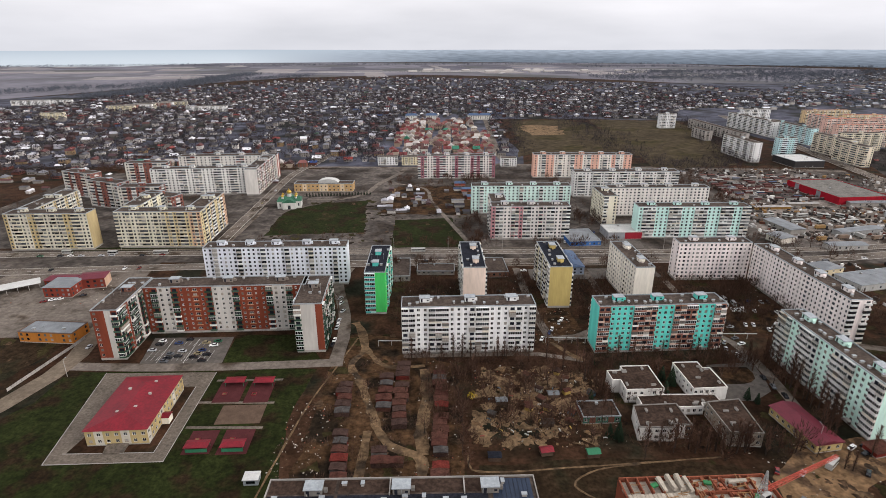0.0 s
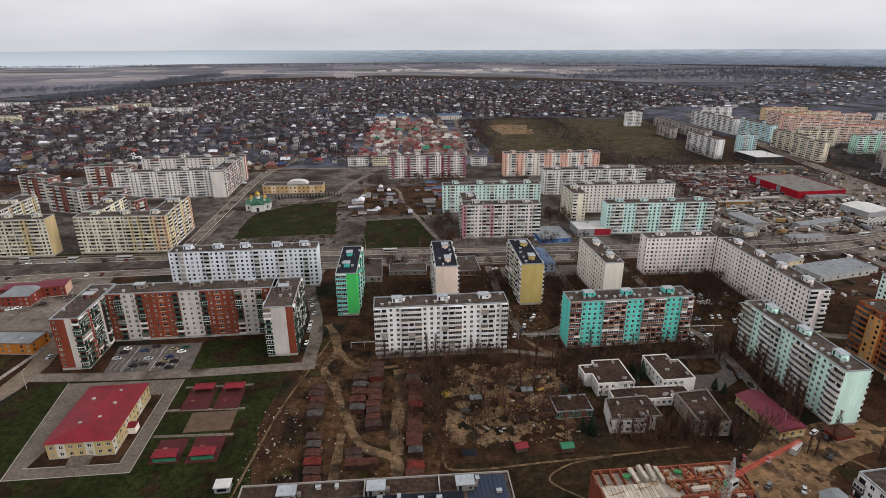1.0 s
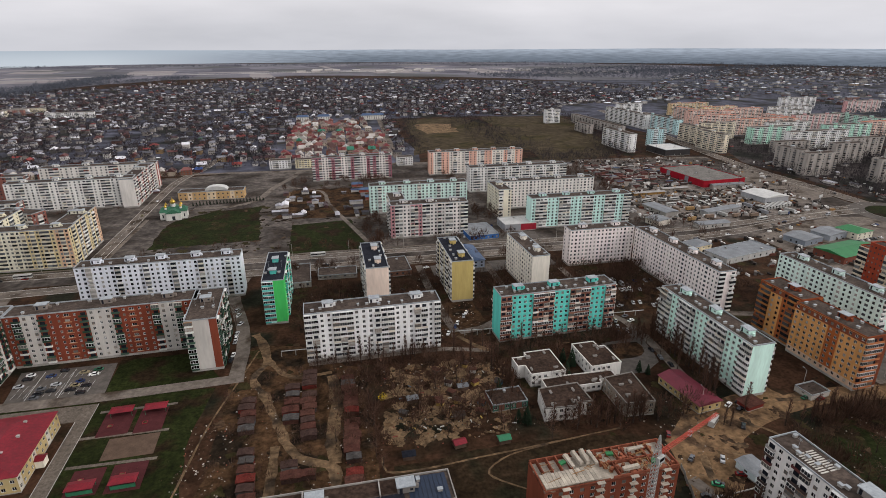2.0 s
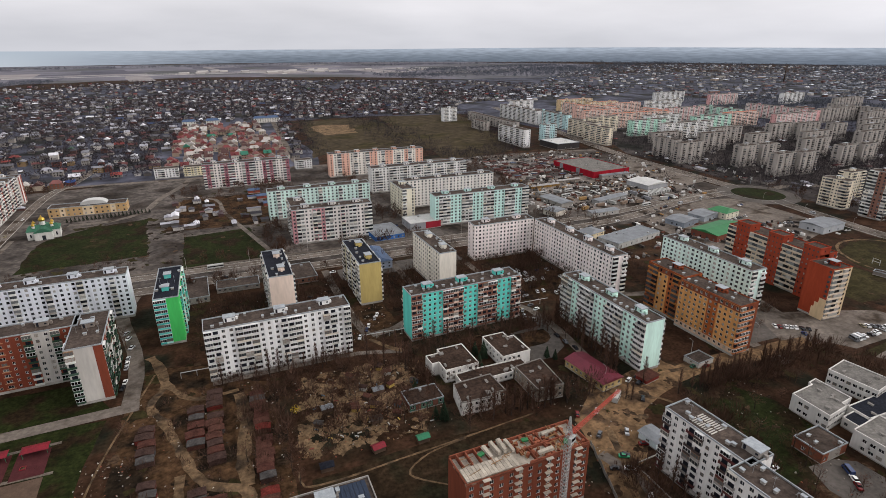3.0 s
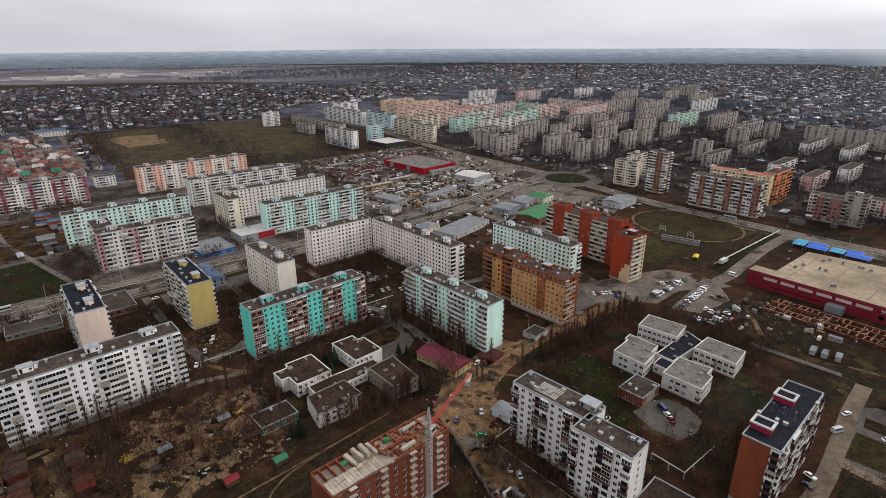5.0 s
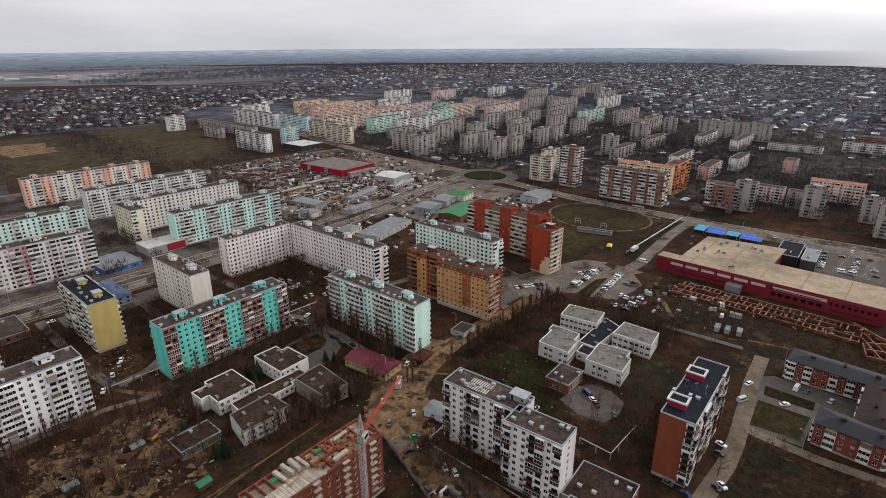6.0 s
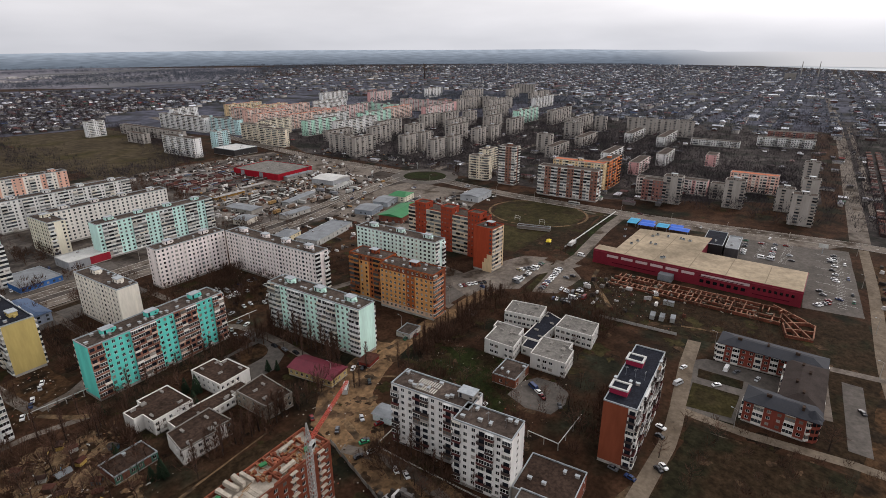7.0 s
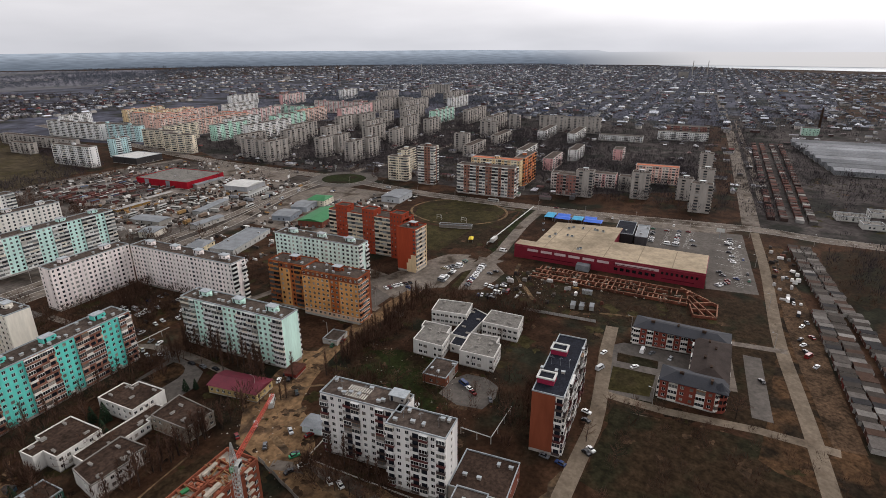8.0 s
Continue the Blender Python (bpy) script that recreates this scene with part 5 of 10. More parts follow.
def far_block(style, ax, ay, ang, length, depth, floors, h):
    """A block seen small: walls with real openings, glazing, and a roof with parapet and lift houses."""
    cols, bay, end, label = FAR_STYLE[style]
    rnd = random.Random(int(abs(ax * 3 + ay)))
    root = thing("apartment_block", pose(ax, ay, 0, 0, 0, ang), f"{label}, {floors} storeys", "apartment block", "far blocks of flats")
    unit = bay.split()
    n = max(3, round(length / 3.5))
    front = " ".join(unit[i % len(unit)] for i in range(n))
    wall, store = Geo(), {}
    colours = dict(loggia=LOGGIA, loggia2=LOGGIA, dark=len(cols), out=1.0, reveal=False)
    for m, ln, bays in ((Matrix.Identity(4), length, front), (Matrix.Translation((length, 0, 0)) @ Matrix.Rotation(math.pi / 2, 4, "Z"), depth, end),
                        (Matrix.Translation((length, depth, 0)) @ Matrix.Rotation(math.pi, 4, "Z"), length, front), (Matrix.Translation((0, depth, 0)) @ Matrix.Rotation(-math.pi / 2, 4, "Z"), depth, end)):
        facade(wall, m, ln, h, bays, floors, colours, 1.2, depth, rnd, False, root, store, len(cols) + 1)
    part("wall", wall.mesh("wall", [paint(c) for c in cols] + [BITUMEN_AND_SHADE, CONCRETE]), root)
    loggia = LOGGIA_FAR if style in ("brick", "white") else paint(cols[1])
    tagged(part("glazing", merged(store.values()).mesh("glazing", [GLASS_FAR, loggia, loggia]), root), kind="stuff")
    r = Geo()
    r.face([(0.25, 0.25, h - 0.4), (length - 0.25, 0.25, h - 0.4), (length - 0.25, depth - 0.25, h - 0.4), (0.25, depth - 0.25, h - 0.4)], 0)
    for x0, y0, x1, y1 in ((-0.1, -0.1, length + 0.1, 0.25), (-0.1, depth - 0.25, length + 0.1, depth + 0.1), (-0.1, 0.25, 0.25, depth - 0.25), (length - 0.25, 0.25, length + 0.1, depth - 0.25)):
        r.box(x0, y0, h - 0.41, x1, y1, h + 0.1, 1, bottom=True)
    part("roof", r.mesh("roof", [TERRACOTTA if style in ("salmon", "ochre") else BITUMEN, CONCRETE]), root)
    if floors > 6:
        lm = cached(("lift", cols[0]), lambda: lift_mesh(paint(cols[0])))
        for i in range(max(1, length // 40)):
            part("lift_house", lm, root, "", pose(length * (i + 0.5) / max(1, length // 40), depth * 0.55, h - 0.4))
    return root


FAR_ROWS = ((-781, 1306, 60, "cream"), (-768, 1321, 48, "brown"), (-755, 1337, 60, "white"), (-742, 1352, 48, "cream"), (-728, 1368, 60, "brown"), (-714, 1384, 48, "white"), (-700, 1401, 60, "cream"), (-1091, 1425, 90, "white"), (-1044, 1439, 90, "white"), (-593, 1298, 90, "white"))
far_block("grey", 553, 615, -87, 39, 12, 9, 27)
far_block("grey", 546, 555, 3, 43, 12, 9, 27)
far_block("grey", 636, 607, 3, 48, 12, 9, 27)
far_block("grey", 600, 510, 3, 30, 12, 9, 27)
far_block("grey", 635, 509, 3, 30, 12, 9, 27)
far_block("grey", 692, 576, 3, 38, 12, 9, 27)
far_block("grey", 595, 455, 3, 30, 12, 9, 27)
far_block("grey", 629, 452, 3, 30, 12, 9, 27)
far_block("grey", 722, 517, 3, 51, 12, 9, 27)
far_block("grey", 719, 465, 3, 30, 12, 9, 27)
far_block("grey", 755, 463, 3, 30, 12, 9, 27)
far_block("grey", 860, 533, 3, 55, 12, 9, 27)
far_block("grey", 850, 479, 3, 45, 12, 9, 27)
far_block("grey", 938, 578, 3, 43, 12, 9, 27)
far_block("grey", 728, 370, -87, 21, 12, 9, 27)
far_block("grey", 868, 391, -87, 28, 12, 9, 27)
far_block("grey", 927, 395, 3, 87, 12, 9, 27)
far_block("grey", 973, 380, -87, 19, 12, 9, 27)
far_block("grey", 989, 327, -87, 109, 12, 9, 27)
far_block("grey", 903, 607, 3, 36, 12, 9, 27)
far_block("grey", 861, 630, 3, 49, 12, 9, 27)
far_block("grey", 808, 639, 3, 53, 12, 9, 27)
far_block("grey", 1439, 822, 3, 64, 12, 9, 27)
far_block("grey", 1375, 715, 3, 116, 12, 9, 27)
far_block("grey", 1115, 694, 3, 128, 12, 9, 27)
far_block("grey", 1663, 932, -87, 70, 12, 9, 27)
far_block("white", 548, 1079, -87, 141, 12, 9, 27)
far_block("white", 600, 1125, 3, 57, 12, 9, 27)
far_block("aqua", 566, 973, -87, 110, 12, 9, 27)
far_block("aqua", 470, 770, 3, 25, 12, 9, 27)
far_block("beige", 550, 823, -87, 68, 12, 9, 27)
far_block("beige", 537, 756, -87, 54, 12, 9, 27)
far_block("mint", 633, 757, 3, 79, 12, 9, 27)
far_block("white", 657, 707, 3, 105, 12, 9, 27)
far_block("ochre", 715, 1110, 3, 93, 12, 9, 27)
far_block("salmon", 671, 980, 3, 63, 12, 9, 27)
far_block("salmon", 701, 958, 3, 61, 12, 9, 27)
far_block("salmon", 662, 846, 3, 122, 12, 9, 27)
far_block("salmon", 770, 997, 3, 82, 12, 9, 27)
far_block("white", 828, 950, 3, 78, 12, 9, 27)
far_block("mint", 925, 910, -87, 97, 12, 9, 27)
far_block("rose", 1048, 901, -87, 153, 12, 9, 27)
far_block("rose", 1140, 1086, 3, 95, 12, 9, 27)
far_block("grey", 467, 1065, -87, 182, 12, 5, 16)
far_block("white", 409, 808, -87, 76, 12, 9, 27)
far_block("brown", 1088, 817, -87, 32, 12, 9, 27)
far_block("white", 1337, 1042, 3, 80, 12, 9, 27)
far_block("white", 883, 282, 3, 79, 12, 5, 16)
far_block("white", 874, 230, 3, 88, 12, 5, 16)
far_block("white", 732, 189, 3, 52, 12, 5, 16)
far_block("rose", 763, 136, 3, 22, 12, 5, 16)
far_block("mint", 971, 534, 3, 95, 12, 9, 27)
far_block("brick", 530, 315, -87, 19, 12, 14, 43)
far_block("beige", 531, 356, -87, 24, 12, 9, 28)
far_block("beige", 573, 356, 3, 23, 12, 9, 28)
far_block("brick", 514, 258, -87, 62, 12, 9, 31)
far_block("ochre", 554, 261, -87, 56, 12, 9, 31)
far_block("orange", 569, 204, 3, 42, 12, 9, 32)
far_block("grey", 555, 144, -87, 17, 12, 9, 27)
far_block("grey", 572, 92, -87, 17, 12, 9, 27)
far_block("salmon", 647, 100, -87, 45, 12, 6, 20)
far_block("grey", 587, 50, -87, 14, 12, 7, 22)
far_block("grey", 547, 35, -87, 18, 12, 9, 27)
far_block("grey", 617, 33, -87, 14, 12, 9, 27)
far_block("grey", 713, 39, -87, 14, 12, 9, 27)
far_block("rose", 576, 176, -87, 26, 12, 5, 18)
far_block("rose", 602, 138, -87, 25, 12, 5, 16)
far_block("grey", 598, 109, -87, 14, 12, 5, 16)
far_block("brown", 553, 163, -87, 23, 12, 6, 22)
far_block("white", 925, 204, -87, 68, 12, 3, 10)
far_block("white", 978, 120, -87, 76, 12, 4, 14)
far_block("brown", 1057, 116, -87, 68, 12, 4, 14)
far_block("white", 407, 1049, 3, 30, 12, 9, 27)
far_block("grey", 428, 957, -87, 47, 12, 5, 16)
far_block("cream", -825, 1148, 3, 44, 12, 5, 16)
far_block("white", -85, 709, 3, 26, 12, 4, 12)
far_block("white", 75, 702, 3, 20, 12, 4, 12)
far_block("cream", -53, 709, 3, 21, 12, 4, 12)
far_block("salmon", 640, 905, 3, 90, 12, 9, 27)
far_block("ochre", 742, 1035, 3, 80, 12, 9, 27)
far_block("beige", 590, 815, 3, 60, 12, 9, 27)
far_block("rose", 820, 880, 3, 100, 12, 9, 27)
far_block("salmon", 780, 915, -87, 70, 12, 9, 27)
far_block("white", 700, 800, 3, 80, 12, 9, 27)
far_block("mint", 770, 760, 3, 90, 12, 9, 27)
far_block("salmon", 690, 1060, -87, 60, 12, 9, 27)
far_block("white", 880, 1010, 3, 100, 12, 9, 27)
far_block("salmon", 860, 780, 3, 90, 12, 9, 27)
far_block("rose", 930, 730, 3, 110, 12, 9, 27)
far_block("grey", 1000, 620, 3, 90, 12, 9, 27)
far_block("grey", 1010, 480, 3, 100, 12, 9, 27)
far_block("grey", 1090, 760, 3, 110, 12, 9, 27)
far_block("grey", 1200, 830, -87, 100, 12, 9, 27)
far_block("white", 1250, 640, 3, 110, 12, 9, 27)
far_block("grey", 1330, 900, 3, 100, 12, 9, 27)
far_block("white", 1050, 1180, 3, 100, 12, 9, 27)
far_block("grey", 780, 560, 3, 60, 12, 9, 27)
far_block("grey", 690, 640, 3, 60, 12, 9, 27)
far_block("grey", 620, 690, 3, 60, 12, 5, 16)
far_block("grey", 700, 330, 3, 60, 12, 5, 16)
far_block("grey", 800, 330, 3, 70, 12, 5, 16)
far_block("white", 700, 250, 3, 60, 12, 5, 16)
far_block("rose", 660, 200, 3, 50, 12, 5, 16)

for x_, y_, ln_, st_ in FAR_ROWS:
    far_block(st_, x_, y_, 8, ln_, 12, 4, 13)

# ---- the low suburb: streets of small houses under bare trees ----
def in_poly(x, y, poly):
    hit = False
    for (xa, ya), (xb, yb) in zip(poly, poly[1:] + poly[:1]):
        if (ya > y) != (yb > y) and x < (xb - xa) * (y - ya) / (yb - ya) + xa:
            hit = not hit
    return hit


SUBURB = [(-1300, 620), (-430, 600), (-400, 690), (-165, 690), (-160, 720), (70, 735), (95, 760), (118, 1195), (500, 1200), (560, 1350), (1250, 1600), (1000, 2050), (500, 2400), (-150, 2650), (-650, 2450), (-950, 1950), (-1000, 1400)]
VILLAS = [(-78, 745), (80, 745), (90, 1185), (-80, 1185)]
EAST = [(640, 1330), (1250, 1450), (1300, 1150), (1600, 1150), (1700, 900), (1560, 640), (1150, 560), (1080, 300), (1080, 130), (1300, 60), (2100, 60), (3600, -300), (4300, 300), (4600, 1500), (4000, 2500), (2600, 3400), (1600, 2500), (1200, 2000)]
BETWEEN = [(1080, 40), (1300, 55), (2100, 55), (3600, -310), (3600, -410), (2000, -15), (1240, -225), (1130, -20)]
SOUTHEAST = [(1100, -260), (2000, -20), (3600, -420), (3300, -1200), (1900, -1400), (1000, -700)]


def small_house(g, x, y, ang, w, d, h, rise, hip, wall=0, roof=1):
    m = Matrix.Translation((x, y, 0)) @ Matrix.Rotation(ang, 4, "Z")
    k = Geo()
    k.box(-w / 2, -d / 2, 0, w / 2, d / 2, h, wall)
    k.gable(-w / 2, -d / 2, w / 2, d / 2, h + 0.02, h + rise, roof, hip, 0.4, roof)
    n = len(g.v)
    g.v += [tuple(m @ Vector(p)) for p in k.v]
    g.f += [tuple(n + i for i in f) for f in k.f]
    g.m += k.m


def fill_houses(g, poly, skip, lot_w, lot_d, chance, seed, size=1.0, apart=None):
    rnd = random.Random(seed)
    xs, ys = [p[0] for p in poly], [p[1] for p in poly]
    spots = []
    v = -3000.0
    row = 0
    while v < 4000:
        row += 1
        v += lot_d if row % 2 else lot_d + 12
        u = -4000.0
        while u < 5000:
            u += lot_w * rnd.uniform(0.8, 1.3)
            x, y = CT * u - ST * v, ST * u + CT * v
            if not (min(xs) < x < max(xs) and min(ys) < y < max(ys)) or int(u / 170) % 6 == 5 and rnd.random() < 0.3:
                continue
            if rnd.random() > chance or not in_poly(x, y, poly) or (skip and in_poly(x, y, skip)):
                continue
            if math.hypot(x, y) > 1900 and rnd.random() < 0.6 and y > 0.7 * x:      # villages among woods
                continue
            x, y = x + rnd.uniform(-2, 2), y + rnd.uniform(-4, 4)
            spots.append((x, y))
            w, d = rnd.uniform(8, 13) * size, rnd.uniform(6.5, 9.5) * size
            kind = (x, y, TURN + rnd.choice((0, math.pi / 2)) + rnd.uniform(-0.06, 0.06), w, d, rnd.choice((3.0, 3.2, 3.4, 5.8, 6.2)), rnd.uniform(1.6, 3.4), rnd.choice((0, 0, 0, d * 0.4)))
            if apart is not None and y < 860 and -560 < x < 120 and len(apart) < 260:
                apart.append(kind)
            else:
                small_house(g, *kind)
            if rnd.random() < 0.55:
                small_house(g, x + rnd.uniform(-8, 8), y + rnd.uniform(7, 11), TURN + rnd.choice((0, math.pi / 2)), rnd.uniform(4, 7), rnd.uniform(3, 5), 2.4, rnd.uniform(0.6, 1.4), 0)
    return spots


def clump_mesh(name, spots, mat, size, tris, seed, tall=1.0, brush=False):
    """Bare crowns too far off to count: many small slivers with gaps between them."""
    rs = np.random.RandomState(seed)
    c = np.array(spots, float)
    n = len(c)
    r = size * rs.uniform(0.65, 1.25, n)
    dirs = rs.normal(size=(n, tris, 3))
    dirs /= np.linalg.norm(dirs, axis=2, keepdims=True)
    rad = rs.uniform(0.25, 1.0, (n, tris, 1)) ** 0.6
    mid = dirs * rad * r[:, None, None] * np.array([1.0, 1.0, 1.1 * tall])
    mid[:, :, 2] += r[:, None] * 1.25 * tall
    mid[:, :, 0] += c[:, 0, None]
    mid[:, :, 1] += c[:, 1, None]
    leg = rs.normal(size=(n, tris, 2, 3)) * (size * 0.24)
    up = dirs * (size * 0.42) + np.array([0, 0, size * 0.2])
    if brush:
        leg = rs.normal(size=(n, tris, 2, 3)) * (size * 0.05)
        up = dirs * (size * 0.35) + np.array([0, 0, size * 0.55])
    v = np.stack([mid, mid + up + leg[:, :, 0] * 0.4, mid + leg[:, :, 1]], 2).reshape(-1, 3)
    v[:, 2] = np.maximum(v[:, 2], 0.05)
    k = len(v) // 3
    me = bpy.data.meshes.new(name)
    me.vertices.add(len(v))
    me.vertices.foreach_set("co", v.ravel())
    me.loops.add(len(v))
    me.loops.foreach_set("vertex_index", np.arange(len(v)))
    me.polygons.add(k)
    me.polygons.foreach_set("loop_start", np.arange(0, len(v), 3))
    me.polygons.foreach_set("loop_total", np.full(k, 3))
    me.materials.append(mat)
    me.update()
    me.validate()
    return me


def stuff(name, mesh, label, category):
    return tagged(new(name, mesh), label, category, "", "stuff")


NEAR_HOUSES = []
g = Geo()
spots_n = fill_houses(g, SUBURB, VILLAS, 17, 25, 0.86, 11, 1.0, NEAR_HOUSES)
stuff("suburb_houses", g.mesh("suburb_houses", [HOUSE_WALL, HOUSE_ROOF]), "low houses with grey, brown, red and white roofs", "houses")
HOUSE_WALL_ONE = material("cottage_wall", "#a39a8c", 0.9, per="object", palette=[("#87827c", 4), ("#65605c", 3), ("#6a443c", 2), ("#c2beb8", 3), ("#8a7458", 2)])
HOUSE_ROOF_ONE = material("cottage_roof", "#5d5a58", 0.75, stain=0.25, big=0.1, per="object", palette=[("#515054", 6), ("#3a383d", 5), ("#737378", 6), ("#a0a0a6", 4), ("#d2d2d6", 2.4), ("#5c3634", 3.2), ("#483436", 3.4), ("#7a3530", 1.6), ("#2f4678", 0.6), ("#2f5a48", 0.4)])
for x, y, ang, w, d, h, rise, hip in NEAR_HOUSES:
    a, b = Geo(), Geo()
    a.box(-w / 2, -d / 2, 0, w / 2, d / 2, h, 0)
    for k in range(3):
        for z in ((1.0, 3.9) if h > 5 else (1.0,)):
            a.box(-w * 0.36 + k * w * 0.28, -d / 2 - 0.04, z, -w * 0.36 + k * w * 0.28 + 1.2, -d / 2, z + 1.3, 1)
            a.box(-w * 0.36 + k * w * 0.28, d / 2, z, -w * 0.36 + k * w * 0.28 + 1.2, d / 2 + 0.04, z + 1.3, 1)
    b.gable(-w / 2, -d / 2, w / 2, d / 2, h + 0.02, h + rise, 0, hip, 0.5)
    b.box(w * 0.2, -0.3, h + rise * 0.5, w * 0.2 + 0.6, 0.3, h + rise + 0.6, 1)
    cottage = thing("house", pose(x, y, 0, 0, 0, math.degrees(ang)), "low suburban house under a pitched sheet or tile roof", "house", "suburb houses", a.mesh("house_wall", [HOUSE_WALL_ONE, GLASS]))
    part("roof", b.mesh("house_roof", [HOUSE_ROOF_ONE, CONCRETE]), cottage)
g = Geo()
spots_e = fill_houses(g, EAST, None, 22, 32, 0.8, 12, 1.25)
spots_s = fill_houses(g, SOUTHEAST, None, 26, 34, 0.55, 13, 1.3) + fill_houses(g, BETWEEN, None, 22, 32, 0.7, 14, 1.25)
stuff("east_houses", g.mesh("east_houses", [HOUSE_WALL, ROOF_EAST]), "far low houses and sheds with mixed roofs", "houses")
rt = random.Random(5)
near_t = [(x + rt.uniform(-11, 11), y + rt.uniform(-13, 13)) for x, y in spots_n for _ in range(5)]
far_t = [(x + rt.uniform(-16, 16), y + rt.uniform(-18, 18)) for x, y in spots_e + spots_s for _ in range(3)]
stuff("suburb_trees", clump_mesh("suburb_trees", near_t, TWIG_TOWN, 4.2, 18, 3), "bare dark trees between the houses", "trees")
stuff("east_trees", clump_mesh("east_trees", far_t, TWIG_HAZE, 5.5, 11, 4), "bare trees of the far town, haze in their colour", "trees")
# shelter belts, thickets and woods
belt = []
for (xa, ya), (xb, yb), wide, n in (((-1650, 1500), (-1010, 2150), 60, 500), ((-1010, 2150), (-640, 2700), 50, 350), ((110, 765), (140, 1150), 20, 160), ((262, 780), (262, 1170), 46, 380), ((262, 780), (285, 690), 30, 60),
                                    ((390, 700), (440, 880), 34, 200), ((440, 880), (500, 1150), 30, 200), ((270, 690), (390, 715), 30, 140), ((140, 1185), (500, 1185), 20, 150), ((-4200, 3400), (-1800, 4000), 60, 500), ((-1800, 4000), (2600, 4600), 90, 700),
                                    ((1300, 2300), (2600, 3300), 300, 900), ((1600, 3000), (3300, 3500), 160, 700), ((700, 2600), (2000, 2900), 260, 1300), ((1000, 3100), (2200, 3500), 140, 700), ((2800, 3700), (4500, 1400), 200, 900), ((2400, 2900), (4300, 900), 300, 800), ((900, 3900), (2900, 3900), 80, 500), ((500, -110), (370, -85), 30, 40), ((470, -75), (400, -110), 40, 40), ((640, 40), (1050, 60), 90, 420), ((600, 60), (640, 130), 60, 90), ((660, 120), (1060, 180), 110, 330),
                                    ((560, 470), (760, 620), 60, 120), ((640, 420), (1000, 440), 60, 250), ((620, 300), (980, 360), 120, 700), ((620, 200), (900, 260), 60, 160), ((545, 200), (560, 640), 30, 110), ((600, 420), (700, 700), 160, 620), ((760, 400), (1000, 640), 200, 900), ((560, 700), (940, 1000), 200, 420), ((900, 560), (1500, 800), 260, 800), ((620, 120), (980, 320), 160, 700), ((1000, 900), (1500, 1100), 200, 500), ((540, 560), (560, 640), 30, 40), ((700, -60), (1000, -50), 14, 60), ((560, -90), (740, -140), 60, 60), ((1000, -20), (1240, 0), 60, 160), ((1100, -110), (1500, -60), 90, 260), ((540, -32), (1000, -2), 10, 150), ((-1000, 1605), (-948, 1974), 60, 420), ((-948, 1974), (-991, 2550), 70, 560), ((-991, 2550), (-945, 2876), 60, 320), ((540, 100), (740, 140), 90, 420), ((560, 250), (900, 300), 110, 620), ((540, 420), (780, 470), 90, 420), ((700, 520), (960, 600), 120, 520), ((560, 640), (960, 760), 130, 520), ((960, 260), (1300, 420), 220, 620), ((980, 620), (1400, 760), 200, 560), ((540, 20), (760, 60), 60, 240), ((1040, 60), (1440, 110), 60, 260), ((700, -80), (960, -75), 12, 90), ((640, -130), (780, -120), 50, 120)):
    for _ in range(n):
        t, w = rt.random(), rt.gauss(0, 0.5) * wide
        dx, dy = xb - xa, yb - ya
        ln = math.hypot(dx, dy)
        belt.append((xa + dx * t - dy / ln * w, ya + dy * t + dx / ln * w))
stuff("bare_thicket", clump_mesh("bare_thicket", [q for q in belt if math.hypot(*q) < 1500], TWIG_TOWN, 4.6, 22, 6, 1.0, True), "brown bare shelter belts and thickets", "woods")
stuff("far_woods", clump_mesh("far_woods", [q for q in belt if math.hypot(*q) >= 1500], TWIG_HAZE, 6.0, 20, 7), "far bare woods, blue-grey haze in their colour", "woods")

# factory halls and taller blocks of the far town
g = Geo()
for _ in range(260):
    x, y = rt.uniform(1200, 4200), rt.uniform(-900, 3000)
    if (in_poly(x, y, EAST) or in_poly(x, y, SOUTHEAST)) and (math.hypot(x, y) < 2100 or rt.random() < 0.5):
        if rt.random() < 0.05:
            g.box(-22, -6, 0, 22, 6, rt.choice((15, 27, 27)), 0, Matrix.Translation((x, y, 0)) @ Matrix.Rotation(TURN + rt.choice((0, math.pi / 2)), 4, "Z"))
        else:
            small_house(g, x, y, TURN + rt.choice((0, math.pi / 2)), rt.uniform(30, 70), rt.uniform(14, 24), 6, 2, 0)
stuff("far_town_blocks", g.mesh("far_town_blocks", [FAR_WALL, ROOF_EAST]), "far blocks of flats and halls of the town", "buildings")

# the terraced villa quarter, house by house
VILLA_ROOF = material("villa_roof", "#9c4a40", 0.75, per="object", palette=[("#6c3434", 5), ("#744a46", 4), ("#6f625c", 4), ("#a9a39c", 3), ("#4d3532", 4), ("#2f6a56", 0.8), ("#b0aca7", 2)])
VILLA_WALL = material("villa_wall", "#c9bba6", 0.9, per="object", palette=[("#a89c8c", 4), ("#948272", 3), ("#c4beb4", 2), ("#7a5244", 2)])


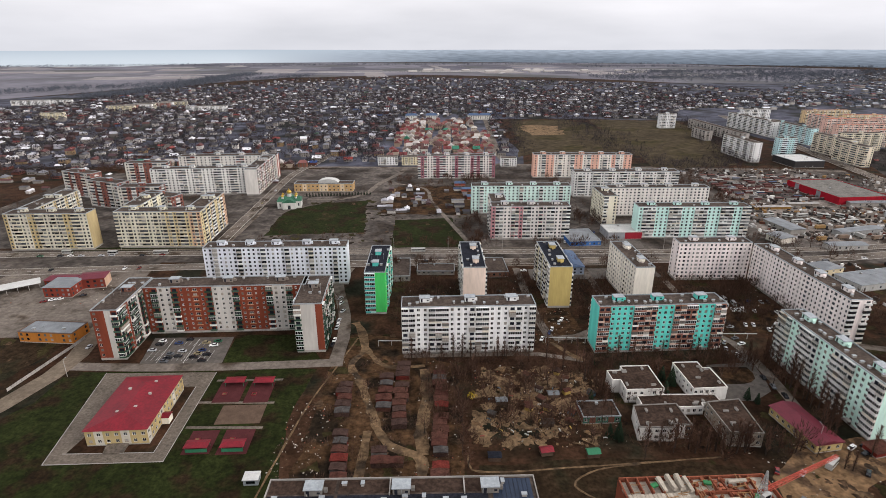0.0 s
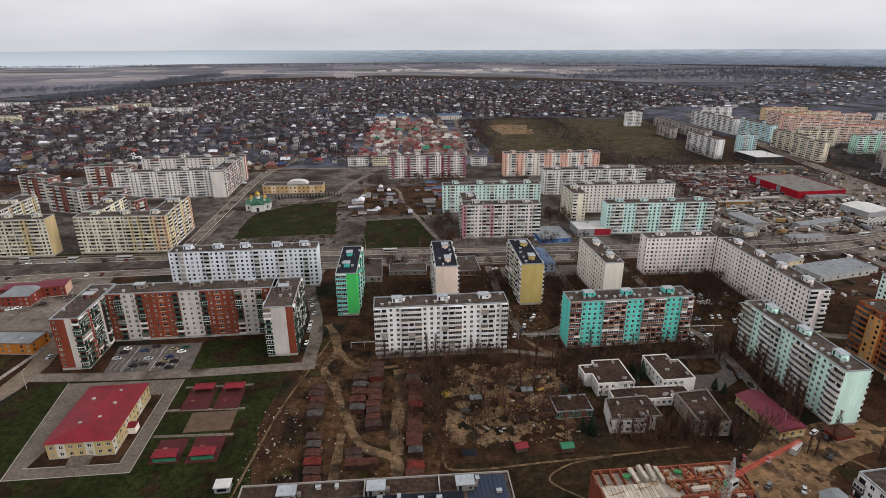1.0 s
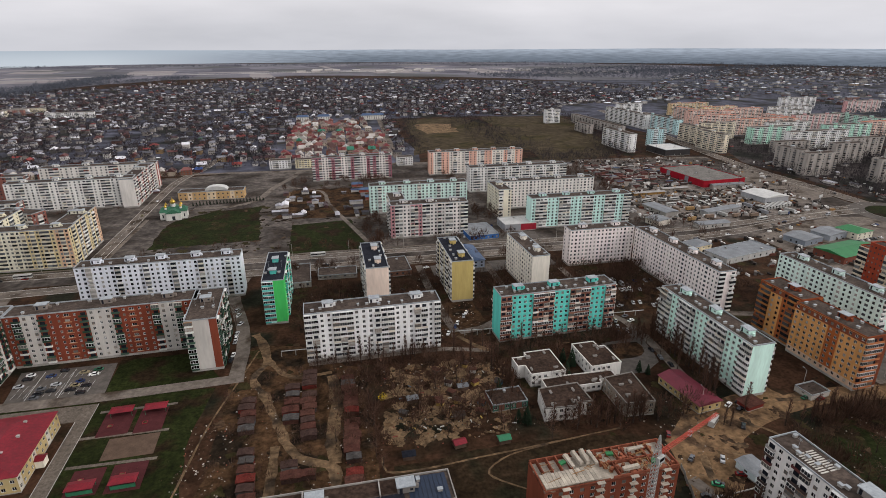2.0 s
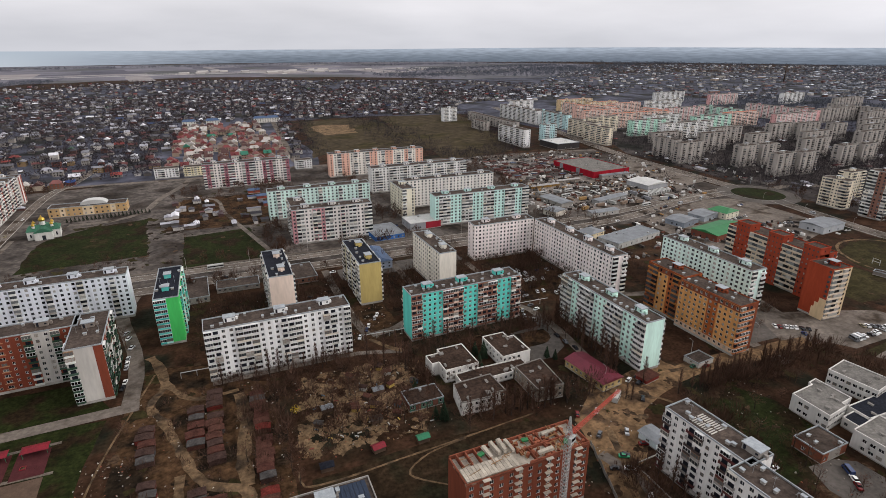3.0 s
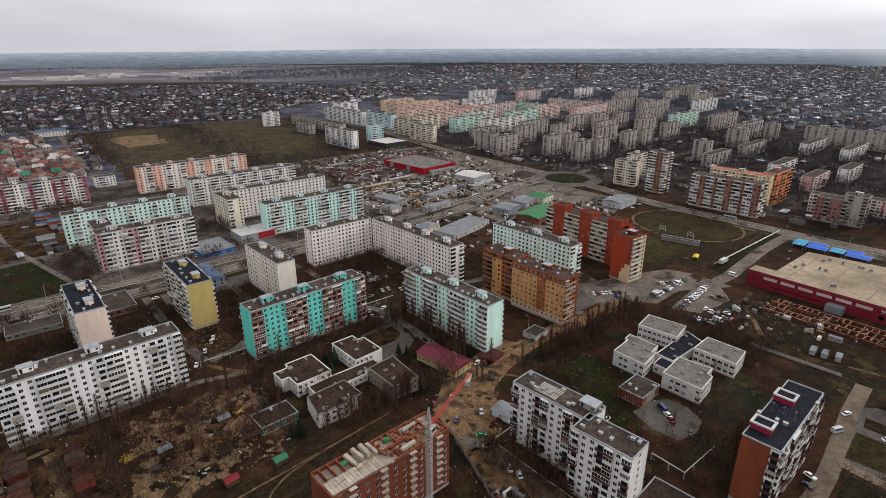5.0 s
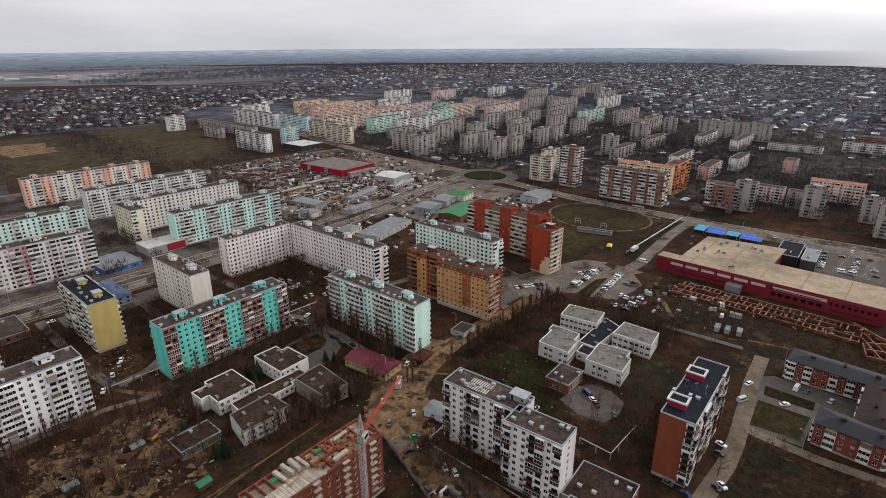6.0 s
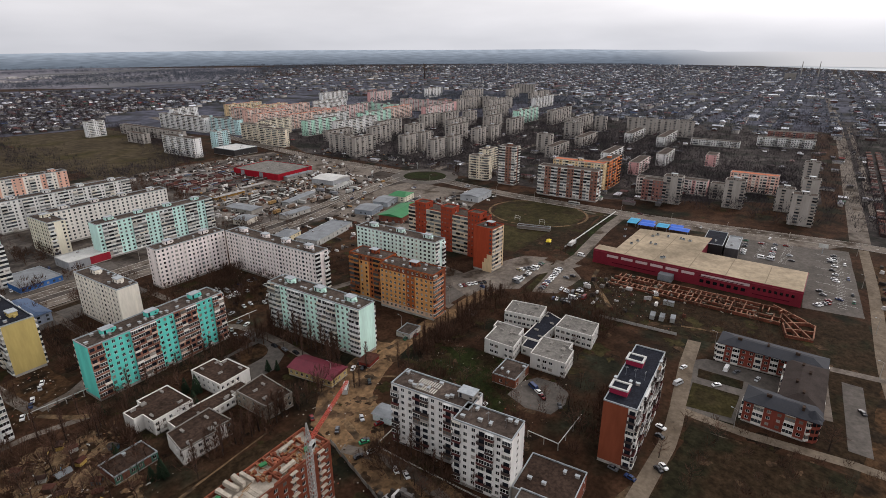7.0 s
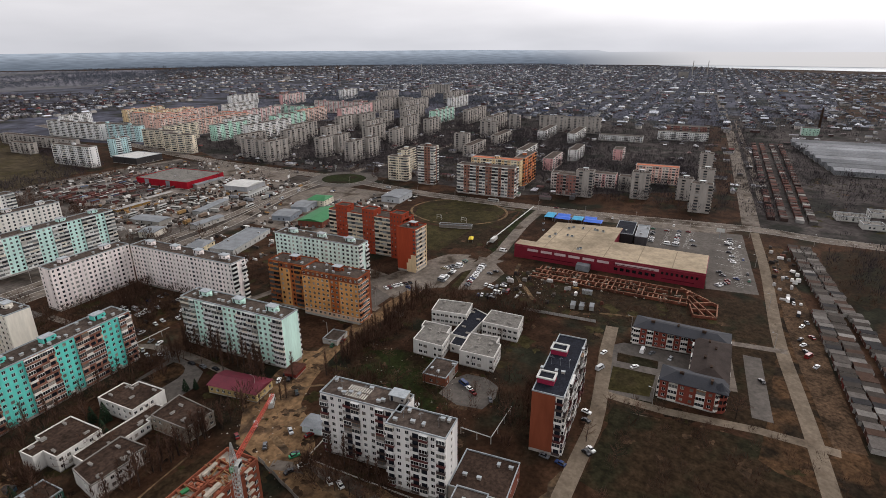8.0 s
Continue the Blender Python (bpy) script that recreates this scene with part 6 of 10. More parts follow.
def villa_meshes(w, d, h, rise, hip, gable_dormer):
    a, b = Geo(), Geo()
    a.box(-w / 2, -d / 2, 0, w / 2, d / 2, h, 0)
    for z in (1.0, 3.8):
        for x in (-w / 3, 0, w / 3):
            if z < h - 1.5:
                a.box(x - 0.7, -d / 2 - 0.04, z, x + 0.7, -d / 2, z + 1.4, 1)
                a.box(x - 0.7, d / 2, z, x + 0.7, d / 2 + 0.04, z + 1.4, 1)
    b.gable(-w / 2, -d / 2, w / 2, d / 2, h + 0.01, h + rise, 0, hip, 0.5)
    if gable_dormer:
        b.box(-1.2, -d / 2 + 0.4, h + 0.3, 1.2, 0, h + rise * 0.75, 0, None, False, (0.5, 0))
    b.box(w / 4, -0.3, h + rise * 0.4, w / 4 + 0.6, 0.3, h + rise + 0.5, 1)
    return a.mesh("villa_wall", [VILLA_WALL, GLASS]), b.mesh("villa_roof", [VILLA_ROOF, CONCRETE])


VILLA_KINDS = [villa_meshes(10, 9.5, 5.2, 4.0, 0, True), villa_meshes(11, 8.5, 5.8, 3.2, 3.2, False), villa_meshes(9, 9, 5.4, 4.4, 0, False), villa_meshes(13, 9, 5.6, 3.4, 2.0, True)]


def villa(x, y, ang, kind):
    wall, roof = VILLA_KINDS[kind]
    root = thing("house", pose(x, y, 0, 0, 0, ang), "two-storey brick villa with a steep tiled roof", "house", "villa quarter", wall)
    part("roof", roof, root)
    return root


rv = random.Random(21)
for row in range(17):
    for col in range(10):
        x, y = -72 + col * 15.3 + rv.uniform(-2.5, 2.5) + (row % 2) * 5, 758 + row * 23.5 + rv.uniform(-4, 4)
        if rv.random() < 0.9 and not (62 < x < 78 and row > 9):
            villa(x, y, 3 + rv.choice((0, 90)) + rv.uniform(-4, 4), rv.randrange(4))
for col in range(16):
    villa(-420 + col * 16 + rv.uniform(-2, 2), 705 + rv.uniform(-3, 3), 3 + rv.choice((0, 90)), rv.randrange(4))

# sheds, kiosks and garages scattered between the far blocks
g = Geo()
for x0, y0, x1, y1, n in ((545, 200, 1000, 640, 200), (560, 700, 950, 1150, 90), (600, -30, 1000, 120, 60), (530, 130, 640, 200, 20), (-60, 488, 30, 600, 34), (-420, 560, -190, 690, 60), (-560, 450, -420, 640, 40), (120, 665, 300, 690, 20), (1000, -300, 1300, -60, 60)):
    for _ in range(n):
        small_house(g, rv.uniform(x0, x1), rv.uniform(y0, y1), TURN + rv.choice((0, math.pi / 2)), rv.uniform(4, 14), rv.uniform(3, 7), rv.uniform(2.2, 3.2), rv.uniform(0.3, 1.6), 0)
stuff("yard_sheds", g.mesh("yard_sheds", [HOUSE_WALL, HOUSE_ROOF]), "small sheds and kiosks between the far blocks", "sheds")
g = Geo()
for _ in range(26):
    small_house(g, rv.uniform(-200, 1100), rv.uniform(3150, 3450), TURN + 0.2, rv.uniform(30, 60), rv.uniform(14, 24), 7, 3, 0, 0, 0)
stuff("airfield_hangars", g.mesh("airfield_hangars", [RUNWAY]), "pale hangars on the far airfield", "hangars")

# ---- single buildings ----
RED_SHEET = material("red_sheet_roof", "#6c0e1c", 0.6, stain=0.25, grain=0.1, big=0.15, mottle=0.15)
MAROON_SHEET = material("maroon_sheet_roof", "#5f1f2c", 0.6, stain=0.2, big=0.3)
BLUE_SHEET = material("blue_sheet_roof", "#41546f", 0.6, stain=0.2, big=0.3)
TURQUOISE = material("turquoise_awning", "#2f8fb4", 0.6, stain=0.2, big=0.3)
BRIGHT_BLUE = material("bright_blue_awning", "#1d58b8", 0.6, stain=0.15, big=0.3)
GREEN_SHEET = material("green_sheet_roof", "#236a3c", 0.6, stain=0.15, big=0.2)
WHITE_SHEET = material("white_sheet_roof", "#b4b4b0", 0.6, stain=0.15, big=0.2)
GREY_SHEET = material("grey_sheet_roof", "#6f7376", 0.6, stain=0.25, big=0.2)
TAN_ROOF = material("tan_membrane_roof", "#988a75", 0.9, stain=0.3, grain=0.12, big=0.03, fine=0.5, mottle=0.15)
CRIMSON = material("crimson_cladding", "#6e1626", 0.6, stain=0.15, big=0.2)
GREEN_WOOD = material("green_boards", "#2c6a4c", 0.8, stain=0.2)
CRANE_RED = material("crane_red", "#9c3a28", 0.6, stain=0.2, big=0.5)
CRANE_GREY = material("crane_grey", "#9a9a96", 0.6, stain=0.2, big=0.5)
SITE_BRICK = material("fresh_brick_course", "#7a4736", 0.95, stain=0.3, grain=0.2, big=0.4, fine=2, per="object", vary=0.25)
SLAB = material("raw_slab", "#a39a8c", 0.95, stain=0.25, big=0.4, per="object", vary=0.15)
BRICK_TOP = material("pale_mortar_top", "#8a6654", 0.95, stain=0.35, grain=0.2, big=0.3, per="object", vary=0.3)
BRICK_NEW = material("new_brick", "#6a3e30", 0.95, stain=0.3, grain=0.2, big=0.3, fine=2, per="object", vary=0.35, rust=("#8f7c6c", 0.35, 0.56))


def flat_house(label, ax, ay, ang, length, depth, floors, h, cols, front, right="", left="", back="", roof=None, vents=4, category="building", trim=None, name="low_building", near=True):
    return block(label, ax, ay, ang, length, depth, floors, h, cols, front, right, back, left, near=near, lifts=0, plinth=0.5, roof=roof, vents=vents, name=name, category=category, group="low buildings", trim=trim)


def pitched(label, ax, ay, ang, length, depth, floors, h, rise, cols, front, right, left, roof, hip=0.0, name="low_building", category="building", ridge="x"):
    root = block(label, ax, ay, ang, length, depth, floors, h, cols, front, right, "", left, lifts=0, plinth=0.5, vents=0, name=name, category=category, group="low buildings", deck=False)
    g = Geo()
    if ridge == "x":
        g.gable(0, 0, length, depth, h, h + rise, 0, hip, 0.6)
        m = None
    else:
        g.gable(0, 0, depth, length, h, h + rise, 0, hip, 0.6)
        m = Matrix.Translation((length, 0, 0)) @ Matrix.Rotation(math.pi / 2, 4, "Z")
    part("roof", g.mesh("roof", [roof]), root, "", m)
    return root


# the red-roofed kindergarten
kg = pitched("cream two-storey kindergarten under a bright red hipped roof", -141, 176.5, 4, 24, 37, 2, 7.4, 2.6, ["#a8966c", "#b9b3a4"], "w w1 w w w1 w w", "w1 w w w w1 w w w w1 w w w", "w1 w w w w1 w w w w1 w w w", RED_SHEET, 9, "kindergarten", "kindergarten", "y")
stair = Geo()
for i in range(4):
    stair.box(8, -5 + i * 0.8, 0, 16, -4.2 + i * 0.8, 0.25 + 0.25 * i)
stair.box(8, -1.8, 0, 16, -0.1, 1.0)
part("porch_steps", stair.mesh("porch_steps", [PAVE]), kg, "reddish paved porch steps")
porch = Geo()
porch.box(24.1, 12, 0, 27, 16, 3.2)
porch.gable(24.1, 12, 27, 16, 3.2, 4.3, 1, 0, 0.3)
part("porch", porch.mesh("porch", [paint("#d8d2c2"), RED_SHEET]), kg)
for x, y in ((9, 9), (15, 12), (17, 21), (7, 25), (16, 30)):
    v = Geo()
    v.box(-0.5, -0.4, 0, 0.5, 0.4, 1.0)
    v.box(-0.6, -0.5, 1.0, 0.6, 0.5, 1.15, 0, None, True)
    part("roof_vent", v.mesh("roof_vent", [CONCRETE]), kg, "", pose(x, y, 8.6))
kerb_g = Geo()
for a, b in (((-152, 166), (-107, 168)), ((-107, 168), (-110, 229)), ((-152, 166), (-163, 228)), ((-148, 172), (-113, 173)), ((-113, 173), (-115, 217))):
    a, b = Vector(a), Vector(b)
    kerb_g.box(0, -0.1, 0, (b - a).length, 0.1, 0.22, 0, Matrix.Translation((a.x, a.y, 0)) @ Matrix.Rotation(math.atan2((b - a).y, (b - a).x), 4, "Z"))
structure("kerb", kerb_g, [CONCRETE], "pale kerb round the kindergarten")
PAD = material("red_rubber_pad", "#482627", 0.95, stain=0.2, big=0.3)
BROWN_PAD = material("brown_paving", "#55463b", 0.95, stain=0.2, big=0.3)
for x, y, sx, sy, roof_y in ((-97.5, 213, 12, 16, 6), (-84, 213, 11, 16, 6), (-97, 179, 11, 14, -4), (-83, 179.5, 12, 15, -4)):
    lot("play_pad", "dark red rubber play pad", PAD, rect(x, y, sx, sy), 0.09, 0.05)
    root = thing("play_shelter", pose(x + 0.5, y + roof_y, 0, 0, 0, 3), "open play shelter with a red roof and green back wall", "shelter", "play shelters")
    g = Geo()
    g.box(-4.4, -2.2, 2.5, 4.4, 2.2, 2.65, 0, None, True)
    g.gable(-4.4, -2.2, 4.4, 2.2, 2.66, 3.5, 0, 1.2, 0.3)
    part("roof", g.mesh("roof", [RED_SHEET]), root)
    g = Geo()
    yb = -2.0 if roof_y < 0 else 1.9
    g.box(-4.2, yb, 0, 4.2, yb + 0.1, 1.7)
    part("back_wall", g.mesh("back_wall", [GREEN_WOOD]), root)
    for px_, py_ in ((-4.1, -2), (4.0, -2), (-4.1, 1.9), (4.0, 1.9)):
        g = Geo()
        g.box(px_, py_, 0, px_ + 0.12, py_ + 0.12, 2.5)
        part("post", g.mesh("post", [GREEN_WOOD]), root)
    box = thing("sandbox", pose(x - 2, y - roof_y * 0.3, 0, 0, 0, 3), "red-edged square sandbox on the play pad", "sandbox", "sandboxes")
    g = Geo()
    for a0, b0, a1, b1 in ((-1, -1, 1, -0.8), (-1, 0.8, 1, 1), (-1, -0.8, -0.8, 0.8), (0.8, -0.8, 1, 0.8)):
        g.box(a0, b0, 0.1, a1, b1, 0.45)
    part("edge_board", g.mesh("edge_board", [RED_SHEET]), box)
    g = Geo()
    g.box(-0.8, -0.8, 0.1, 0.8, 0.8, 0.3)
    part("sand", g.mesh("sand", [SAND]), box)
lot("paved_square", "brown paved square on the kindergarten lawn", BROWN_PAD, rect(-87, 196.8, 19, 13), 0.09, 0.05)
road([(276, 172), (301, 171), (349, 150), (390, 152), (440, 157), (492, 158)], 9)
lot("car_park", "worn grey asphalt round the blocks", ASPHALT_OLD, [(262, 177), (268, 190), (276, 208), (286, 226), (296, 222), (292, 200), (318, 193), (346, 182), (352, 166), (304, 170), (284, 175)], 0.123, 0.5)
lot("car_park", "worn grey asphalt before the market", ASPHALT_OLD, [(478, 160), (497, 160), (501, 88), (508, 10), (505, -8), (488, 8), (482, 60), (480, 100)], 0.123, 0.4)
kiosk = thing("kiosk", pose(-69.5, 158, 0, 0, 0, 3), "small white kiosk standing on the grass", "kiosk")
g = Geo()
g.box(-2.6, -2, 0, 2.6, 2, 2.5)
g.box(-1.6, -2.05, 0.9, 1.6, -2.0, 2.0, 1)
part("wall", g.mesh("wall", [METAL, GLASS]), kiosk)
g = Geo()
g.box(-2.9, -2.3, 2.5, 2.9, 2.3, 2.8, 0, None, True)
part("roof", g.mesh("roof", [WHITE_SHEET]), kiosk)

# west of the horseshoe
flat_house("ochre-orange two-storey house with a grey sheet roof", -226, 257.5, -4, 30, 13, 2, 6.5, ["#a86c30", "#8f5a2c"], "w w . w w w . w w", "w . w", "w . w", roof=GREY_SHEET, trim=paint("#6a5a50"))
pitched("red brick hall with a pale blue sheet roof", -250, 312, 2, 17, 16, 2, 7, 1.6, ["#7d3a2e"], "w w w w w", "w w w w", "w w w w", GREY_SHEET, 4)
pitched("dark red brick hall beside the yard", -236, 324, 14, 16, 12, 2, 7, 1.5, ["#74362c", "#c4a58c"], "w w w w", ".1 .1 .1", "w w w", MAROON_SHEET, 3)
pitched("dark red brick annex", -262, 330, 2, 20, 9, 1, 4, 1.2, ["#74362c"], "w w . w w", "w .", "w .", MAROON_SHEET, 2)
can = thing("canopy", pose(-286, 309, 0, 0, 0, 36), "long white open canopy over a yard", "canopy")
g = Geo()
g.box(0, 0, 3.6, 30, 11, 3.9, 0, None, True)
part("roof", g.mesh("roof", [WHITE_SHEET]), can)
for i in range(6):
    g = Geo()
    g.box(i * 5.8, 0.2, 0, i * 5.8 + 0.25, 0.45, 3.6)
    part("post", g.mesh("post", [CONCRETE]), can)
fence = thing("fence", pose(-200, 213, 0, 0, 0, 82), "pale concrete panel fence along the dirt field", "fence")
for i in range(18):
    g = Geo()
    g.box(i * 2.7, 0, 0, i * 2.7 + 2.55, 0.08, 1.6)
    part("panel", g.mesh("panel", [CONCRETE]), fence)

# first school-like kindergarten, whitewashed brick with flat roofs
WB = ["#d2d0ca", "#6a5648"]
WHITE_RIM = paint("#d0cdc6")
wing("whitewashed two-storey kindergarten wing with a notched corner", [(81.2, 205.2), (98.4, 206.1), (97.6, 225), (84, 224.3), (84.2, 220.9), (76.7, 220.5), (77.2, 212.8), (80.9, 213)], 2, 7, WB, ["w w w . w w", ".1 w1 .1 w1 .1", "w w w w", ".", ". .", ". .", ".", ". w ."], BROWN_DECK, WHITE_RIM, vents=6)
wing("whitewashed two-storey kindergarten wing by the curved bed", [(111.3, 206.2), (127, 207.4), (126, 223.2), (122.6, 223), (122.3, 228.2), (110.2, 227.6)], 2, 7, WB, ["w w w w . .", ". . . .", ".", ". .", "w w w", "w w w w w w"], BROWN_DECK, WHITE_RIM, vents=6)
wing("whitewashed two-storey kindergarten wing facing the grass", [(78.6, 180.3), (93, 179.8), (93, 182), (100.3, 181.5), (99.3, 195.6), (80.6, 194.3)], 2, 7, WB, [". w w w w", ".1", "w1 . w1", ".1 .1 .1", "w . w . w", ". . w ."], BROWN_DECK, GREY_CAP, vents=7)
wing("weathered brick kindergarten wing with dark broken windows", [(113.5, 177.2), (126.5, 176.6), (127.6, 198.8), (112.8, 196.8)], 2, 7, ["#857c70", "#a59c90"], ["w w w w", "w . w w . w", ". w .", "w w . w w w"], BROWN_DECK, GREY_CAP, vents=5)
wing("low link building of the kindergarten under grey felt", [(86, 196.2), (112.4, 197.2), (112.4, 199.6), (121.4, 200.4), (121, 206), (98.8, 205.9), (86, 204.9)], 1, 4.2, WB, [". w w w w . w w w w", ".", "w w", ". w", ".", ".", "w"], BROWN_DECK, WHITE_RIM, vents=4)
flat_house("low brick shed with a dark ribbed roof", 59, 190.5, 3, 16, 11, 1, 3.8, ["#6f4a3e", "#3f6a5c"], "w1 . w1 w1 . w1", ". .", ". .", roof=BROWN_DECK, vents=1)
pitched("low cream house under a maroon sheet roof", 141, 197.5, -80, 25, 12, 1, 4.2, 1.6, ["#a89468", "#8a7a5a"], "w w w w w w w w", "w w w", ". .", MAROON_SHEET, 0.0)

# second kindergarten: four grey-white pavilions on a dark spine
KB = ["#bfbdb8", "#98958f"]
GREY_DECK = material("grey_felt_roof", "#6d6a65", 0.95, stain=0.3, grain=0.15, big=0.12, fine=1.4, mottle=0.2)
PALE_RIM = paint("#c9c6c0")
wing("grey-white two-storey pavilion with tall window bands", [(213, 117.2), (226, 119.4), (226.2, 121.4), (233.3, 122.4), (232.7, 138), (227.2, 137), (227, 135.4), (212.8, 133.6)], 2, 8, KB, ["W W W W W", ".", "W W W", "W W W W W W", ".", ".", "W W . W W", ". W W . w W"], GREY_DECK, PALE_RIM, vents=6)
wing("grey-white two-storey pavilion beside the dark link roof", [(248.8, 121.2), (263.5, 124.2), (259.8, 144), (245.4, 141)], 2, 8, KB, ["W W W . W W", "W W W W W W W", "w . w", "W W W W W W W W"], GREY_DECK, PALE_RIM, vents=6)
wing("grey-white two-storey pavilion with a stepped front", [(214.6, 90.6), (228, 92.4), (228.4, 95), (234.3, 95.6), (231.8, 110.6), (213.6, 108.2)], 2, 8, KB, ["W W W W W", ".", "W W", ". W W . W", "W W W . W W", ". w W W . w"], GREY_DECK, PALE_RIM, vents=6)
wing("grey-white two-storey pavilion with long window bands", [(246.3, 90.5), (261.4, 92.8), (260.8, 111.4), (245.6, 110.4)], 2, 8, KB, ["W W W . W", "W W W W W W", "w . w W .", "W W W W W W W"], GREY_DECK, PALE_RIM, vents=6)
wing("low dark-roofed spine that joins the pavilions", [(231, 112.6), (259.5, 112.6), (264, 123.4), (231, 121.6)], 1, 5, KB, ["w w . w w . w", "w w", "w . w", "w w"], BITUMEN_AND_SHADE, PALE_RIM, vents=4)
wing("low white gate passage of the kindergarten", [(222.4, 110.6), (230.8, 111.4), (230.8, 118.8), (222.4, 117.8)], 1, 4.6, KB, ["w w", ".", "w w", "w ."], BITUMEN_AND_SHADE, PALE_RIM, vents=0)
flat_house("low brick boiler house with a grey roof", 192.5, 116.5, -86, 11.5, 15, 1, 5, ["#7a4a38", "#8f8a82"], ". w w .", "w .1 .1 .", ". . .", vents=3)

# along the dirt lot and the foot of the panel block
pitched("small pale blue sheet-metal shed on the dirt lot", 139.5, 142, -80, 8.5, 7.5, 1, 3.4, 0.7, ["#b9c6c8"], ". w .", ". .", ". .", GREY_SHEET, name="shed", category="shed")
flat_house("low transformer hut with a grey roof", 199, 180.5, -82, 8.5, 11, 1, 3, ["#b5b0a8"], ". w .", ". w .", ". .", vents=0)
pitched("rusty red pair of containers by the block's end", 166, 176, -78, 6, 9, 1, 2.6, 0.3, ["#6e2f28"], ". .", ". .", ". .", RUST, name="container", category="container")
flat_house("low shop with a recessed dark roof behind the panel block", 134.5, 73.5, -84, 20, 19, 2, 7.5, ["#8a8278", "#7a4a3c"], ". w . w . w", "w1 w1 .1 w1", ". . .", roof=BROWN_DECK, vents=4)
flat_house("flat-roofed annex of the shop", 127.5, 69.5, -84, 11, 7.5, 2, 8.5, ["#9a948a"], ". w .", ". .", ". .", vents=2)

# pavilions along the main street
flat_house("low grey pavilion with a flat roof", -36, 338, 3, 14, 33, 1, 4, ["#8f8a82"], "w w w", "w w w w w w", ". .", vents=2)
flat_house("long low garage row with a grey roof", -18, 349, 0, 26, 14, 1, 3.2, ["#8a827a"], "w w w w w w w w", ". .", ". .", vents=2)
flat_house("brown brick shop with a flat roof", 29, 345, 3, 16, 27, 1, 4.2, ["#7a5a4a"], "w w w w", "w w w w w", ". .", vents=3)
pitched("pale house with a dull blue sheet roof", 84.5, 349, 3, 13, 31, 2, 6, 2, ["#9aa4b4"], "w w w", "w w w w w w", "w w w w", BLUE_SHEET, 2, ridge="y")
flat_house("blue-fronted shop with a grey roof", 100, 406, 5, 25, 30, 1, 4.5, ["#3f6aa5", "#c4c6c8"], "w w w w w w w", "w1 . w1", ". .", roof=GREY_SHEET, vents=3)
flat_house("shop with a white roof and a red and grey front", 134.5, 422.5, 3, 28, 21, 1, 6.5, ["#8b8d90", "#8f2a35"], "w w w . .1 .1 .1 .1", ".1 .1 .1", "w . .", roof=WHITE_SHEET, vents=2, trim=WHITE_SHEET)
pitched("yellowish two-storey house by the depot", 256, 357, -75, 13, 17, 2, 6, 2, ["#cfc0a0"], "w w . w", "w w w", "w . w", GREY_SHEET, 3)
flat_house("long grey workshop with lean-to roofs", 264, 341, -76, 20, 52, 1, 5, ["#a8a8a4"], "w . w w .", "w w w w w w w w", ". .", roof=GREY_SHEET, vents=4)
pitched("grey sheet-metal hall in the depot", 349, 361, -76, 18, 22, 1, 5, 1.4, ["#7f8790"], ". w w .", ". w w .", ". .", GREY_SHEET, 0)
pitched("pale grey sheet-metal hall", 379, 366, -76, 16, 24, 1, 5, 1.4, ["#8f959a"], ". w w .", ". w w .", ". .", GREY_SHEET, 0)
pitched("brick market hall with a bright green roof", 346, 328, -78, 23, 42, 1, 6, 2.2, ["#6f4438"], "w w w w", "w w w w w w", ". .", GREEN_SHEET, 0, ridge="y")
pitched("white house with a green roof", 402, 366, -78, 18, 20, 2, 6, 2.5, ["#cfcbb8"], "w w w", "w w w", ". w .", GREEN_SHEET, 4)
pitched("pale grey storage hall with a white roof", 446, 309, -84, 20, 30, 1, 6, 1.5, ["#a9adb0"], ". w w .", ". w . w .", ". .", GREY_SHEET, 0, ridge="y")
pitched("open-sided hall with a white roof", 409, 488, -82, 30, 30, 1, 5.5, 2, ["#9a9c9e"], ". . . .", ". . .", ". .", WHITE_SHEET, 0)
flat_house("low store with a bright red band under a grey roof", 384, 600, -84, 75, 55, 1, 8, ["#8f1c28", "#7f8387"], ". . .1 . . . . .1 . . . .", ". w . w w . w .", ". .", roof=GREY_DECK, vents=6, trim=paint("#8f1c28"), category="store")
flat_house("black low store with a white roof", 449, 745, -86, 46, 40, 1, 9, ["#3a3838"], ". w w w .", ". w w .", ". .", roof=WHITE_SHEET, vents=4, category="store")
for x, y, a, ln, d, h, col, rf in ((286, 468, -80, 32, 15, 4, "#8d8a84", GREY_SHEET), (264, 424, -70, 14, 16, 5, "#bdb6aa", GREY_SHEET), (300, 508, 3, 36, 6, 3, "#8a6a3c", SHED_ROOF), (340, 520, 3, 30, 6, 3, "#7d746a", SHED_ROOF), (400, 520, 3, 40, 8, 4, "#8f8a84", GREY_SHEET), (330, 430, 15, 44, 9, 4, "#8a8a88", GREY_SHEET), (300, 398, 3, 30, 9, 4, "#a9a6a0", GREY_SHEET)):
    pitched("low depot shed with a dull sheet roof", x, y, a, ln, d, 1, h, 0.9, [col], ". w w . w .", ". .", ". .", rf, 0, name="shed", category="shed")
flat_house("sandy-orange school with a white porch roof", -160, 575.5, 0.5, 63, 15, 2, 9, ["#b3946a", "#c9b698"], "w w w1 w w w w1 w1 w w w w1 w w", "w . w", "w . w", vents=6)
school = [o for o in scene.objects if o.get("label", "").startswith("sandy-orange school")][0]
g = Geo()
